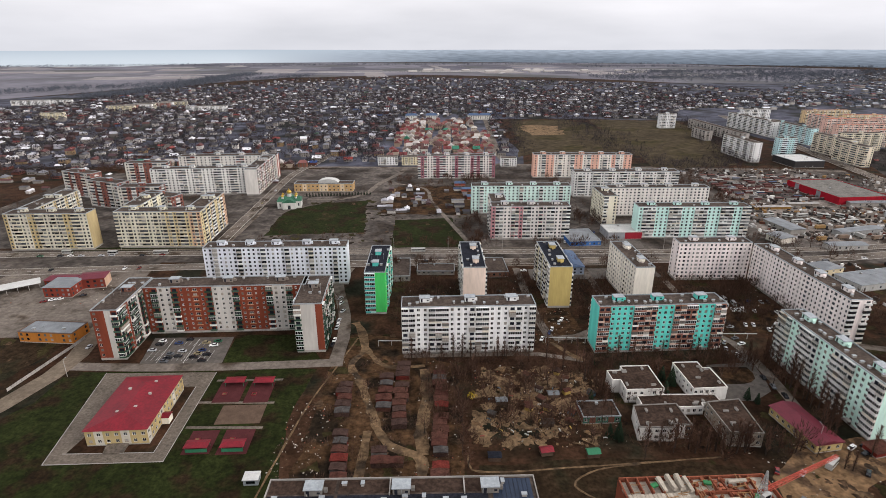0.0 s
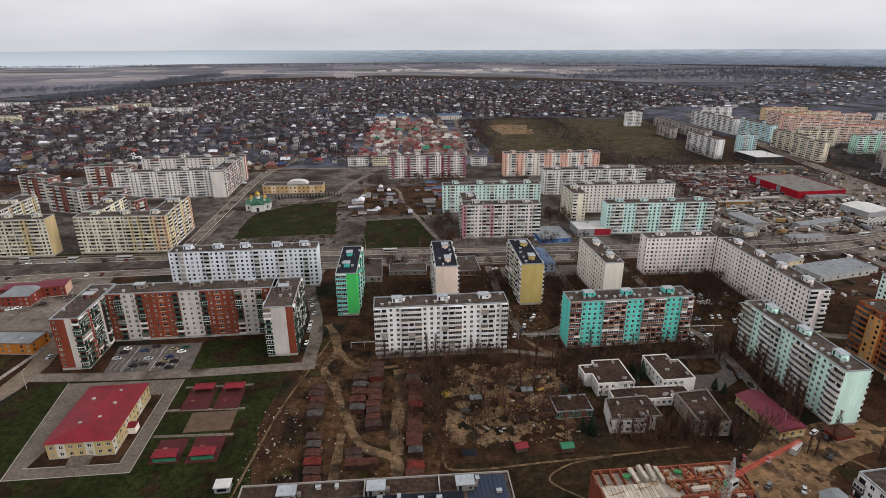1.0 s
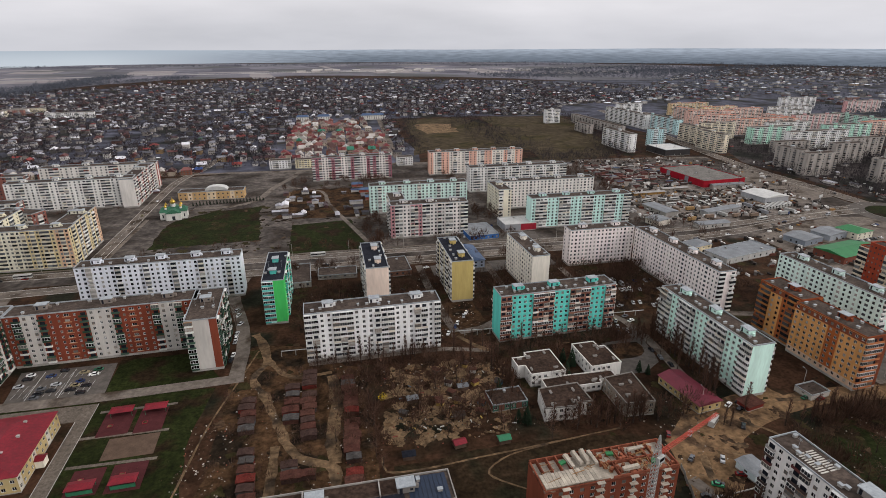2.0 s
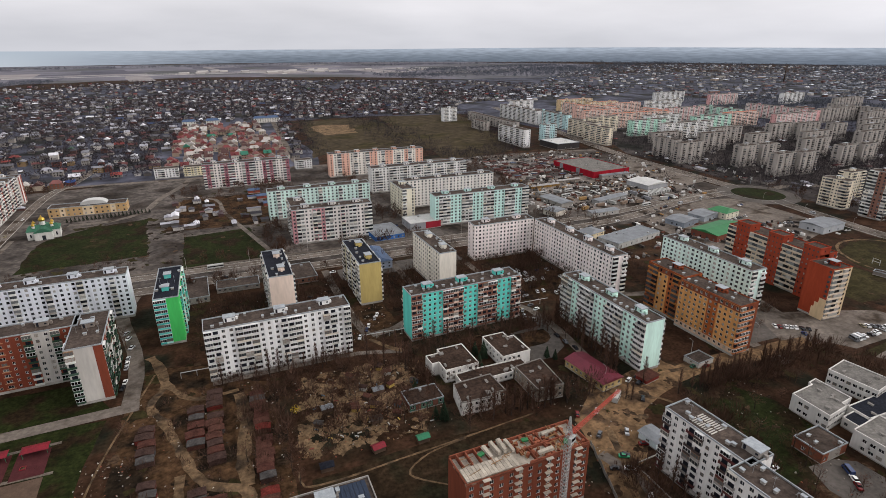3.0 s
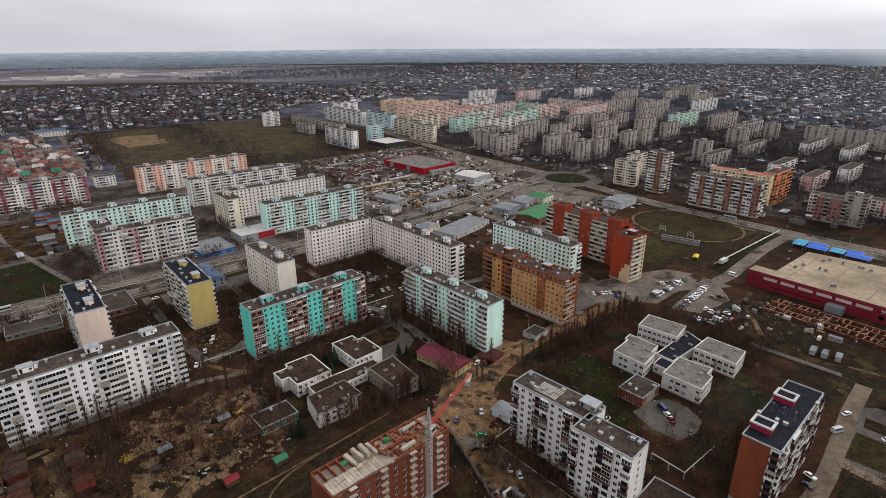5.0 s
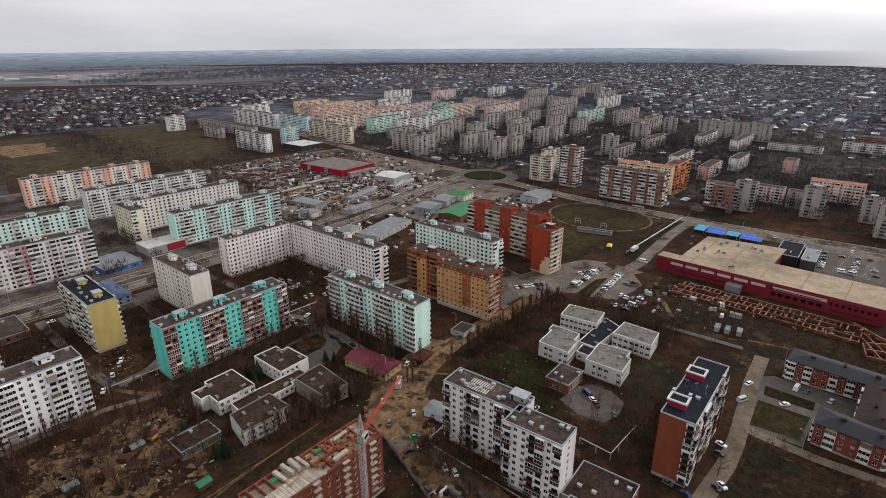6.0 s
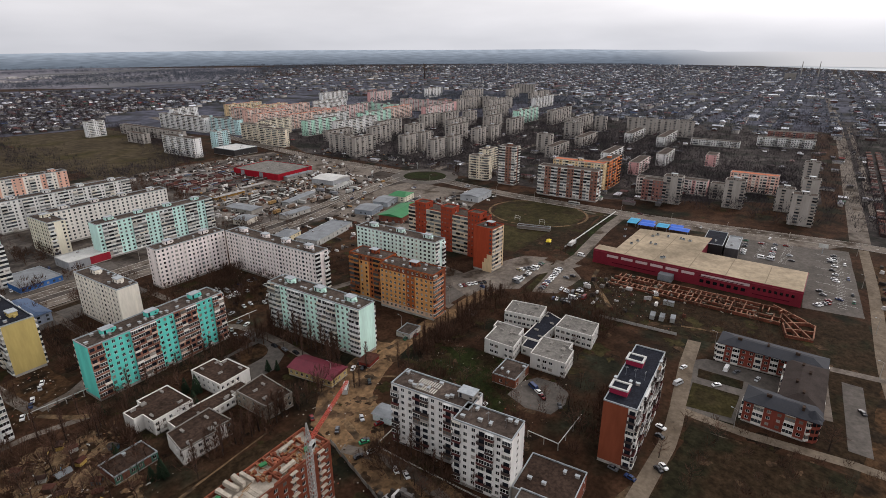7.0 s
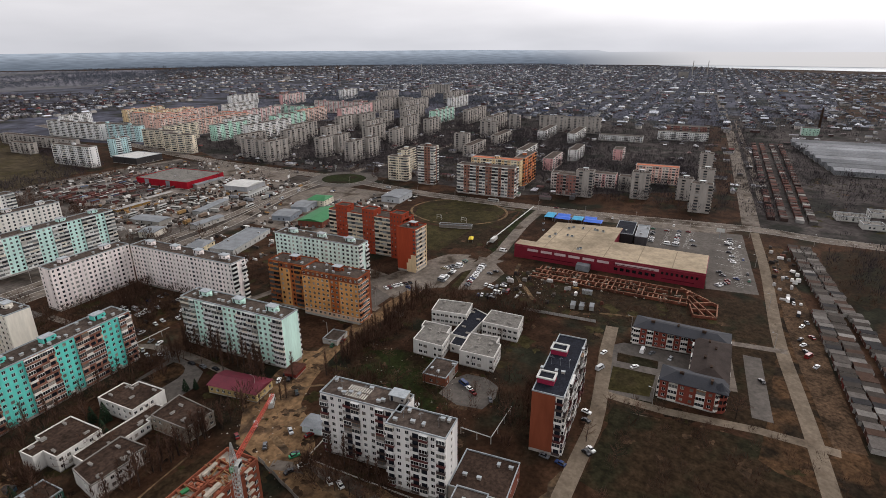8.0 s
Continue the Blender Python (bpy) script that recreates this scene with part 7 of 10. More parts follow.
for i in range(10):
    a, b = math.pi * i / 10, math.pi * (i + 1) / 10
    g.face([(36 - 11 * math.cos(a), 3, 9 + 4.0 * math.sin(a)), (36 - 11 * math.cos(b), 3, 9 + 4.0 * math.sin(b)), (36 - 11 * math.cos(b), 13, 9 + 4.0 * math.sin(b)), (36 - 11 * math.cos(a), 13, 9 + 4.0 * math.sin(a))])
for y in (3, 13):
    g.face([(36 - 11 * math.cos(math.pi * i / 10), y, 9 + 4.0 * math.sin(math.pi * i / 10)) for i in range(11)][::1 if y == 13 else -1])
part("barrel_roof", g.welded().mesh("barrel_roof", [WHITE_SHEET]), school, "white barrel-vaulted roof over the hall")
for x, y in ((13, 601), (20, 575), (25, 545)):
    pitched("small pavilion with a blue roof", x, y, 3, 12, 8, 1, 3.2, 1.6, ["#8a4a3c"], ". w .", ". .", ". .", BLUE_SHEET, 2)
for x, y in ((-78, 1165), (-36, 1168), (52, 1170), (76, 1172)):
    pitched("pale terrace with a bright blue roof", x, y, 3, 24, 12, 3, 9, 4, ["#c9c6be"], "w w w w w", "w w", "w w", BLUE_SHEET, 3)

# the white church with green roofs
ch = thing("church", pose(-150, 520, 0, 0, 0, 10) @ Matrix.Scale(1.25, 4), "small white church with green roofs and gilded domes", "church")
g = Geo()
g.box(-9, -6, 0, 9, 6, 5.5)
g.box(-5, -9, 0, 5, 9, 5.0)
for x in (-7, -4, 4, 7):
    g.box(x - 0.4, -6.05, 1.5, x + 0.4, -6, 3.8, 1)
g.box(-1, -9.05, 0.1, 1, -9, 3, 1)
part("wall", g.mesh("wall", [paint("#bfbfb8"), GLASS]), ch)
g = Geo()
g.gable(-9, -6, 9, 6, 5.5, 8.2, 0, 2, 0.4)
g.box(-5.2, -9.2, 5.02, 5.2, 9.2, 7.6, 0, None, False, (4.4, 0.4))
part("roof", g.mesh("roof", [material("church_green", "#2b5a44", 0.7, stain=0.2)]), ch)
for x, y, r, z in ((0, 0, 1.6, 8), (-5, -3, 0.9, 7), (5, -3, 0.9, 7), (-5, 3, 0.9, 7), (5, 3, 0.9, 7)):
    g = Geo()
    rings = [(r, z), (r, z + r * 1.5), (r * 1.25, z + r * 2.2), (r * 0.9, z + r * 2.9), (r * 0.25, z + r * 3.4), (0.05, z + r * 4.2)]
    for (ra, za), (rb, zb) in zip(rings, rings[1:]):
        for i in range(10):
            a, b = 2 * math.pi * i / 10, 2 * math.pi * (i + 1) / 10
            g.face([(x + ra * math.cos(a), y + ra * math.sin(a), za), (x + ra * math.cos(b), y + ra * math.sin(b), za), (x + rb * math.cos(b), y + rb * math.sin(b), zb), (x + rb * math.cos(a), y + rb * math.sin(a), zb)], 0 if za < z + r else 1)
    part("dome", g.mesh("dome", [paint("#bfbfb8"), material("gilding", "#a88a3c", 0.35, metal=0.8)]), ch)

# the crimson retail hall
mall = thing("retail_hall", pose(365, 9.0, 0, 0, 0, 90.5), "long crimson retail hall with a tan membrane roof", "retail hall")
g = Geo()
hall = [(0, 0), (128, 0), (128, -10), (115, -10), (115, -64), (64, -72), (64, -36), (0, -36)]
hall = hall[::-1]
g.prism(hall, 0, 10.2, 0, 0)
for i, x in enumerate((17, 27, 37, 47, 60, 70, 80, 90, 100, 110)):
    if i >= 4:
        g.box(x, 0, 6.2, x + 8, 0.12, 8.0, 1)
for x in range(30, 56, 4):
    g.box(x, 0, 2.5, x + 2.4, 0.1, 4.6, 2)
for x in range(4, 28, 3):
    g.box(x, 0, 5.2, x + 1.6, 0.1, 7.0, 2)
g.box(28, 0, 6.4, 56, 0.14, 8.2, 1)
g.box(0, 0, 9.0, 128, 0.2, 9.3, 3)
part("wall", g.mesh("wall", [CRIMSON, paint("#b9a5a5"), GLASS, paint("#8d3f4a")]), mall)
g = Geo()
g.face([(x + (0.4 if x == 0 else -0.4 if x == 128 else 0), y - 0.4, 10.26) for x, y in hall])
part("roof", g.mesh("roof", [TAN_ROOF]), mall)
for i, x in enumerate((20, 42, 64, 86, 106)):
    g = Geo()
    g.box(x, -62 if x > 66 else -34, 10.27, x + 0.5, -1, 10.36)
    part("roof_seam", g.mesh("roof_seam", [paint("#7d7160")]), mall)
g = Geo()
g.box(72, 0.3, 0, 81, 6, 4.2)
part("loading_bay", g.mesh("loading_bay", [GREY_SHEET]), mall, "grey sheet-metal loading bay")
rm = random.Random(8)
for i in range(14):
    g = Geo()
    g.box(-1, -0.7, 0, 1, 0.7, 1.1)
    g.box(-0.8, -0.5, 1.1, 0.8, 0.5, 1.3, 1)
    part("roof_unit", cached("roof_unit", lambda: g.mesh("roof_unit", [METAL, BITUMEN_AND_SHADE])), mall, "", pose(rm.uniform(70, 124), rm.uniform(-58, -8), 10.27, 0, 0, rm.choice((0, 90))))
for x, w, z in ((31, 26, 6.6), (84, 30, 2.4), (6, 20, 2.2)):
    g = Geo()
    g.box(x, 0.02, z, x + w, 0.16, z + 0.5, 0)
    part("fascia_strip", g.mesh("fascia_strip", [paint("#4a1420")]), mall, "darker crimson strip")
flat_house("black flat-roofed annex of the retail hall", 424, 78, -86, 14, 34, 1, 10, ["#2c2929", "#3a3534"], ". w .", ". w .", ".1 .", roof=BITUMEN_AND_SHADE, vents=2)
flat_house("grey flat-roofed plant house beside the hall", 428, 63, -86, 9, 32, 1, 8, ["#4a4848", "#6a6866"], ". w .", ". w .", ". .", roof=GREY_SHEET, vents=4)
for x, y, w, d, h, mat, hue in ((462, 146, 8, 16, 3.0, TURQUOISE, "turquoise"), (460, 136, 13, 9, 3.4, BRIGHT_BLUE, "bright blue"), (471, 137, 11, 8, 2.8, BRIGHT_BLUE, "bright blue"),
                                (464, 122, 9, 12, 3.2, TURQUOISE, "turquoise"), (462, 111, 15, 10, 3.3, BRIGHT_BLUE, "bright blue"), (473.5, 113, 10, 7, 2.7, BRIGHT_BLUE, "bright blue")):
    sh = thing("market_awning", pose(x, y, 0, 0, 0, -86), hue + " awning over market stalls beside the hall", "awning", "market awnings")
    g = Geo()
    g.gable(0, 0, w, d, h, h + 0.09 * d, 0, 1, 0.2)
    part("roof", g.mesh("roof", [mat]), sh)
    for px_, py_ in ((0.3, 0.3), (w - 0.5, 0.3), (0.3, d - 0.5), (w - 0.5, d - 0.5)):
        g = Geo()
        g.box(px_, py_, 0, px_ + 0.2, py_ + 0.2, h)
        part("post", g.mesh("post", [METAL]), sh)

# brick foundations of a building never finished
fd = thing("brick_foundation", pose(333, 0, 0, 0, 0, 0), "long unfinished brick foundation with low cross walls", "foundation")
rf = random.Random(4)


def foundation_wall(name, a, b, thick, hgt):
    """A stub of wall from a to b with a pale levelled top."""
    ln = math.hypot(b[0] - a[0], b[1] - a[1])
    g = Geo()
    g.box(0, -thick / 2, 0, ln, thick / 2, hgt, 0)
    g.box(0, -thick / 2 - 0.05, hgt, ln, thick / 2 + 0.05, hgt + 0.12, 1, None, True)
    part(name, g.mesh(name, [BRICK_NEW, BRICK_TOP]), fd, "", pose(a[0], a[1], 0, 0, 0, math.degrees(math.atan2(b[1] - a[1], b[0] - a[0]))))


for i in range(31):
    y = 17 + i * 3.15 + rf.uniform(-0.4, 0.4)
    for x0, x1 in ((0, 6), (6, 12.5), (12.5, 19)):
        if rf.random() < 0.72:
            foundation_wall("cross_wall", (x0 + i * 0.05, y), (x1 + i * 0.0, y + rf.uniform(-0.3, 0.3)), 0.55, rf.uniform(0.8, 2.1))
for x in (0, 6, 12.5, 19):
    for i in range(8):
        if rf.random() < 0.92:
            foundation_wall("long_wall", (x + (1.4 if x else 0) * (1 - i / 8), 16 + i * 12.3), (x + (1.4 if x else 0) * (1 - (i + 1) / 8), 28 + i * 12.3), 0.6, rf.uniform(1.2, 1.9))
ends = [((0, 15), (-13.5, 12)), ((6.5, 16), (-12.5, 6)), ((13, 16), (-11.8, 0.5)), ((22.5, 22), (9.5, 5)), ((9.5, 5), (6.5, 0)), ((6.5, 0), (-11.5, -0.2)), ((-13.5, 12), (-11.5, -0.2)), ((-6, 13.4), (-1.5, 0)), ((2, 13), (8, 3)), ((10, 15), (15, 12)), ((15, 18), (20, 16))]
for a, b in ends:
    foundation_wall("long_wall", a, b, 0.6, rf.uniform(1.6, 2.4))

# boards and blocks lying about the foundations
for i in range(60):
    g = Geo()
    g.box(-1.2, -0.3, 0, 1.2, 0.3, 0.4)
    part("loose_beam", cached("loose_beam", lambda: g.mesh("loose_beam", [SLAB])), fd, "pale loose concrete beam", pose(rf.uniform(-2, 22), rf.uniform(20, 116), 0.02, 0, 0, rf.uniform(0, 180)))
# three-storey brick horseshoe with slate-grey roofs
LH = ["#7a3f34", "#c9c4bb"]
WHITE_RAIL = material("white_balcony_panel", "#cfcac2", 0.7, per="object", vary=0.12)
SLATE = material("slate_grey_roof", "#26282e", 0.8, stain=0.2, big=0.2)
BROWN_ROOF = material("brown_grey_roof", "#37302d", 0.85, stain=0.25, big=0.2)
uh = wing("three-storey red brick house round a court, white balconies", [(229, -3.2), (233, -7.4), (284, -7.0), (286, 37), (273, 37.2), (275.5, 8.2), (241.3, 7.6), (241.3, 18.5), (229.6, 18.8)], 3, 10, LH, ["b1 b1", rep("w b1 w", 5), rep("w b1 w w", 3), "w . b1", "b1 w b1 w w b1 w b1 w", "w b1 w w b1 w w b1 w", "w w w", "b1 w b1", "w b1 w w b1 w"], plinth=0.8, category="house", deck=False, loggia=WHITE_RAIL)
for nm, x0, y0, x1, y1, mat in (("roof", -0.6, -4.8, 12.9, 22.6, SLATE), ("roof", 8.0, -4.8, 47.0, 11.4, BROWN_ROOF), ("roof", 43.4, -4.4, 57.6, 41.0, SLATE)):
    g = Geo()
    lift = 0.04 * (1 + (x0 > 0) + (x0 > 20))
    g.box(x0, y0, 10 + lift, x1, y1, 10.3 + lift, 0, None, True)
    g.box(x0 + 0.1, y0 + 0.1, 10.3 + lift, x1 - 0.1, y1 - 0.1, 12.5 - lift, 0, None, False, (min((x1 - x0) / 2 - 0.4, 6.2), min((y1 - y0) / 2 - 0.4, 6.2)))
    part(nm, g.mesh("roof", [mat]), uh)
for x, y in ((4, 2), (5, 14), (16, 3), (24, 6), (34, 2), (40, 5), (49, 8), (50, 20), (49, 32)):
    g = Geo()
    g.box(-0.9, -0.45, 0, 0.9, 0.45, 1.9)
    g.box(-1.0, -0.55, 1.9, 1.0, 0.55, 2.0, 0, None, True)
    part("chimney", cached("u_chimney", lambda: g.mesh("chimney", [BROWN_DECK])), uh, "", pose(x, y, 11.2, 0, 0, 90 * (int(x) % 2)))
turret = Geo()
turret.prism([(3.2 * math.cos(2 * math.pi * i / 12), 3.2 * math.sin(2 * math.pi * i / 12)) for i in range(12)], 0, 10.2, 0)
for i in range(12):
    a, b = 2 * math.pi * i / 12, 2 * math.pi * (i + 1) / 12
    turret.face([(3.7 * math.cos(a), 3.7 * math.sin(a), 10.2), (3.7 * math.cos(b), 3.7 * math.sin(b), 10.2), (0, 0, 13.2)], 1)
    for k in range(3):
        am, dw = (a + b) / 2, 0.6
        q = Matrix.Rotation(am, 4, "Z")
        turret.box(3.0, -dw, 1.6 + k * 3.1, 3.2, dw, 3.2 + k * 3.1, 2, q)
part("corner_turret", turret.mesh("corner_turret", [paint(LH[0]), SLATE, GLASS]), uh, "round brick corner turret with a pointed slate cap", pose(3.6, -1.6, 0))
worn = [o for o in scene.objects if o.get("label", "").startswith("worn white panel block with dark balconies, north")][0]
for y0 in (2.0, 5.8):
    for i in range(10):
        g = Geo()
        g.box(0, 0, 0, 0.45, 3.0, 0.14, 0, None, True)
        part("skylight_rib", cached("skylight_rib", lambda: g.mesh("skylight_rib", [KERB])), worn, "pale ribbed roof strip", pose(8.5 + i * 0.95, y0, 26.56))
part("lift_house", lift_mesh(paint("#8f8a84"), 6.0, 4.4), worn, "grey lift house with a dark roof", pose(29, 7.4, 26.55))
# crimson roof houses on the brick tower
tw = [o for o in scene.objects if o.get("label", "").startswith("narrow brick tower")][0]
for y in (8.6, 31.0):
    pod = part("roof_house", (lambda g: (g.box(-3.2, -2.6, 0, 3.2, 2.6, 2.2), g.mesh("roof_house", [material("crimson_panel", "#8a1f3c", 0.6, stain=0.15)]))[1])(Geo()), tw, "crimson roof house with a white rim", pose(3.4, y, 26.55))
    g = Geo()
    for a0, b0, a1, b1 in ((-3.5, -2.9, 3.5, -2.1), (-3.5, 2.1, 3.5, 2.9), (-3.5, -2.1, -2.7, 2.1), (2.7, -2.1, 3.5, 2.1)):
        g.box(a0, b0, 2.2, a1, b1, 2.75, 0, None, True)
    g.box(-2.7, -2.1, 2.2, 2.7, 2.1, 2.3, 1)
    part("rim", g.mesh("rim", [WHITE_SHEET, BITUMEN_AND_SHADE]), pod)

# long roof in the foreground, and the building site
fg_ = block("long grey-roofed block seen from above", -51.5, 118.5, 1.5, 79.5, 12.0, 9, 27, ["#b5b1aa", "#a09c96"], rep("w b w", 8), ". . .", "", ". . .", near=False, lifts=3, vents=22, lift_wall="#6f6b66", trim=paint("#8a8680"))
NAVY_SHEET = material("navy_sheet", "#1f2b3d", 0.6, stain=0.2, big=0.3)
for i in range(9):
    part("roof_panel", (lambda g: (g.box(0, 0, 0, 1.25, 10.6, 0.06, 0), g.box(0, 0, 0.06, 0.08, 10.6, 0.16, 0), g.mesh("roof_panel", [NAVY_SHEET]))[2])(Geo()), fg_, "dark blue roofing sheet", pose(66.5 + i * 1.3, 0.6, 26.57))
for x0, x1 in ((0.6, 20), (21, 40), (41, 65)):
    part("roof_felt", (lambda g: (g.box(x0, 0.5, 0, x1, 5.6, 0.03, 0), g.box(x0, 6.2, 0, x1, 11.5, 0.03, 1), g.mesh("roof_felt", [BITUMEN_AND_SHADE, BROWN_DECK]))[2])(Geo()), fg_, "patched dark roofing felt", pose(0, 0, 26.56))
for x0 in (12, 36, 58):
    part("parapet_step", (lambda g: (g.box(x0, 0.2, 0, x0 + 6.5, 0.55, 1.2, 0), g.box(x0, 5.3, 0, x0 + 0.35, 11.6, 0.9, 0), g.mesh("parapet_step", [CONCRETE]))[2])(Geo()), fg_, "", pose(0, 0, 26.55))
site = block("unfinished red brick block with bare top storey", 55, 121.2, 3, 46, 13, 8, 23.4, ["#6f3d2d"], "w w w w w w w w w w w w w", ". . .", "", ". . .", loggia2=SLAB, lifts=0, vents=0, roof=SLAB, trim=BRICK_NEW, plinth=1.2, group="building site", name="building_shell", category="building site")
rs_ = random.Random(17)
SITE_Z = 22.95
# outer brick courses and partition stubs of the storey being laid
for x0, y0, x1, y1, hgt in [(0.1, 0.1, 22, 0.5, 0.7), (23, 0.1, 45.9, 0.5, 1.3), (0.1, 12.5, 20, 12.9, 1.6), (21, 12.5, 45.9, 12.9, 1.1), (0.1, 0.6, 0.5, 12.4, 1.0), (45.5, 0.6, 45.9, 12.4, 1.5), (21.5, 6.2, 45, 6.6, 1.2)] + [(x, 0.6 if i % 2 else 6.8, x + 0.4, 6.0 if i % 3 == 1 else 12.4, 1.0 + 0.25 * (i % 3)) for i, x in enumerate((22, 25.4, 28.3, 31.6, 34.5, 37.8, 40.6, 43.2))] + [(x, 6.4, x + 0.35, 12.4, 1.7) for x in (2.2, 5.4, 8.6, 11.8)]:
    g = Geo()
    g.box(x0, y0, 0, x1, y1, hgt)
    part("brick_wall", g.mesh("brick_wall", [SITE_BRICK]), site, "", pose(0, 0, SITE_Z))
# hollow-core slabs: a laid run at one end, stacks beside it
slab_long = (lambda g: (g.box(-0.58, 0, 0, 0.58, 5.8, 0.22, 0, None, True, (0.02, 0.02)), g.mesh("floor_slab", [SLAB]))[1])(Geo())
for i in range(15):
    part("floor_slab", slab_long, site, "pale hollow-core floor slab", pose(1.2 + i * 1.24, 0.5 + rs_.uniform(-0.1, 0.1), SITE_Z + 1.0 + rs_.uniform(0, 0.05)))
for x, y, k, a in ((15.5, 7.0, 5, 4), (17.6, 6.8, 6, -3), (20.3, 6.2, 4, 0), (27, 2.0, 4, -88), (33, 9.5, 3, -86), (12.4, 6.6, 3, 2)):
    for j in range(k):
        part("floor_slab", slab_long, site, "pale hollow-core floor slab", pose(x + rs_.uniform(-0.1, 0.1), y, SITE_Z + 1.3 + j * 0.24, 0, 0, a + rs_.uniform(-3, 3)))
pallet_me = (lambda g: (g.box(-0.55, -0.5, 0, 0.55, 0.5, 0.9), g.box(-0.6, -0.6, -0.1, 0.6, 0.6, 0, 1), g.mesh("brick_pallet", [material("stacked_brick", "#86503c", 0.95, stain=0.25, big=0.8, per="object", vary=0.35), SAND]))[2])(Geo())
for i in range(70):
    part("brick_pallet", pallet_me, site, "stacked pallet of bricks", pose(rs_.uniform(21, 45), rs_.uniform(1, 12), SITE_Z + 0.1, 0, 0, rs_.uniform(0, 90)))
beam_me = (lambda g: (g.box(-2.4, -0.09, 0, 2.4, 0.09, 0.16, 0, None, True), g.mesh("timber_beam", [material("raw_timber", "#8a6a4a", 0.9, stain=0.2, per="object", vary=0.3)]))[1])(Geo())
for i in range(34):
    part("timber_beam", beam_me, site, "raw timber beam", pose(rs_.uniform(3, 43), rs_.uniform(2, 11), SITE_Z + rs_.uniform(1.0, 1.5), 0, rs_.uniform(-4, 4), rs_.choice((0, 90, 12, 80))))
tub_me = (lambda g: (g.box(-1.0, -0.6, 0, 1.0, 0.6, 0.7, 0, None, True, (-0.15, -0.1)), g.mesh("mortar_tub", [GREEN_SHEET]))[1])(Geo())
for x, y in ((9.8, 9.2), (26.4, 9.4), (38.5, 3.2)):
    part("mortar_tub", tub_me, site, "green mortar tub", pose(x, y, SITE_Z + 1.2, 0, 0, 20 * x))
slab_me = (lambda g: (g.box(0, -1.2, 0, 2.6, 0, 0.2, 0, None, True), g.mesh("balcony_slab", [SLAB]))[1])(Geo())
for i in range(4):
    for k in range(8):
        part("balcony_slab", slab_me, site, "", pose(5.5 + i * 11.5, 0, 3.9 + k * 2.8))
crane = thing("tower_crane", pose(87.6, 117.4, 0, 0, 0, 25), "tower crane with a grey lattice mast and red jib", "crane")


def lattice(g, n, step, w, x_dir=False, taper=0.0):
    for i in range(n):
        wa, wb = w * (1 - taper * i / n), w * (1 - taper * (i + 1) / n)
        c0 = [(-wa, -wa), (wa, -wa), (wa, wa), (-wa, wa)]
        c1 = [(-wb, -wb), (wb, -wb), (wb, wb), (-wb, wb)]
        for k in range(4):
            p = [(*c0[k], i * step), (*c1[k], (i + 1) * step), (*c0[(k + 1) % 4], i * step), (*c1[(k + 1) % 4], (i + 1) * step)]
            if x_dir:
                p = [(z, x, y) for x, y, z in p]
            g.tube(p[0], p[1], 0.1, 0.1, 4)
            g.tube(p[0], p[3] if i % 2 else p[3], 0.08, 0.08, 3)
            g.tube(p[0], p[2], 0.08, 0.08, 3)


g = Geo()
lattice(g, 24, 1.5, 0.8)
part("mast", g.mesh("mast", [CRANE_GREY]), crane)
g = Geo()
lattice(g, 20, 1.6, 0.5, True, 0.3)
part("jib", g.mesh("jib", [CRANE_RED]), crane, "red lattice jib", pose(0.8, 0, 35.4))
g = Geo()
lattice(g, 5, 1.3, 0.75, False, 0.85)
part("tower_head", g.mesh("tower_head", [CRANE_GREY]), crane, "", pose(0, 0, 36))
g = Geo()
g.box(-1.6, -1.8, 0, 1.4, -0.8, 2.2)
g.box(-1.2, -1.85, 0.8, 1.0, -1.8, 1.9, 1)
part("cab", g.mesh("cab", [CRANE_GREY, GLASS]), crane, "", pose(0, 0, 33.6))
g = Geo()
g.box(-2.2, -2.2, 0, 2.2, 2.2, 0.8)
part("ballast_base", g.mesh("ballast_base", [CONCRETE]), crane)
# a yellow market tent by the field
tent = thing("market_tent", pose(380.4, 179.8, 0, 0, 0, 20), "small bright yellow tent roof on thin posts", "tent")
g = Geo()
g.gable(-3.6, -1.8, 3.6, 1.8, 2.4, 3.3, 0, 0.8, 0.1)
part("roof", g.mesh("roof", [material("yellow_tarpaulin", "#c9b01c", 0.7)]), tent)
for sx in (-3.4, 3.3):
    for sy in (-1.7, 1.6):
        g = Geo()
        g.box(sx, sy, 0, sx + 0.1, sy + 0.1, 2.4)
        part("post", g.mesh("post", [METAL]), tent)
# sports ground and the pipe wall beside it
for x, y, a in ((420, 229.5, 86), (422, 206.3, 86)):
    goal = thing("football_goal", pose(x, y, 0, 0, 0, a), "small white football goal frame", "goal", "goals")
    g = Geo()
    g.tube((-2.6, 0, 0), (-2.6, 0, 4.4), 0.14, 0.14)
    g.tube((2.6, 0, 0), (2.6, 0, 4.4), 0.14, 0.14)
    g.tube((-2.6, 0, 4.4), (2.6, 0, 4.4), 0.14, 0.14)
    g.tube((-2.6, 0, 2.4), (2.6, 0, 2.4), 0.14, 0.14)
    part("frame", g.mesh("frame", [LINE]), goal)
flat_house("long low grandstand of grey blocks", 400, 219, -74, 28, 5, 1, 3, ["#7d7870"], ". . . . . .", ". .", ". .", vents=0)
g = Geo()
wall_ = thing("pipe_run", pose(378, 165, 0, 0, 0, 1.0), "pale insulated heating pipe on low posts", "pipe")
g.tube((0, 0, 1.3), (116, 0, 1.3), 0.45, 0.45, 8)
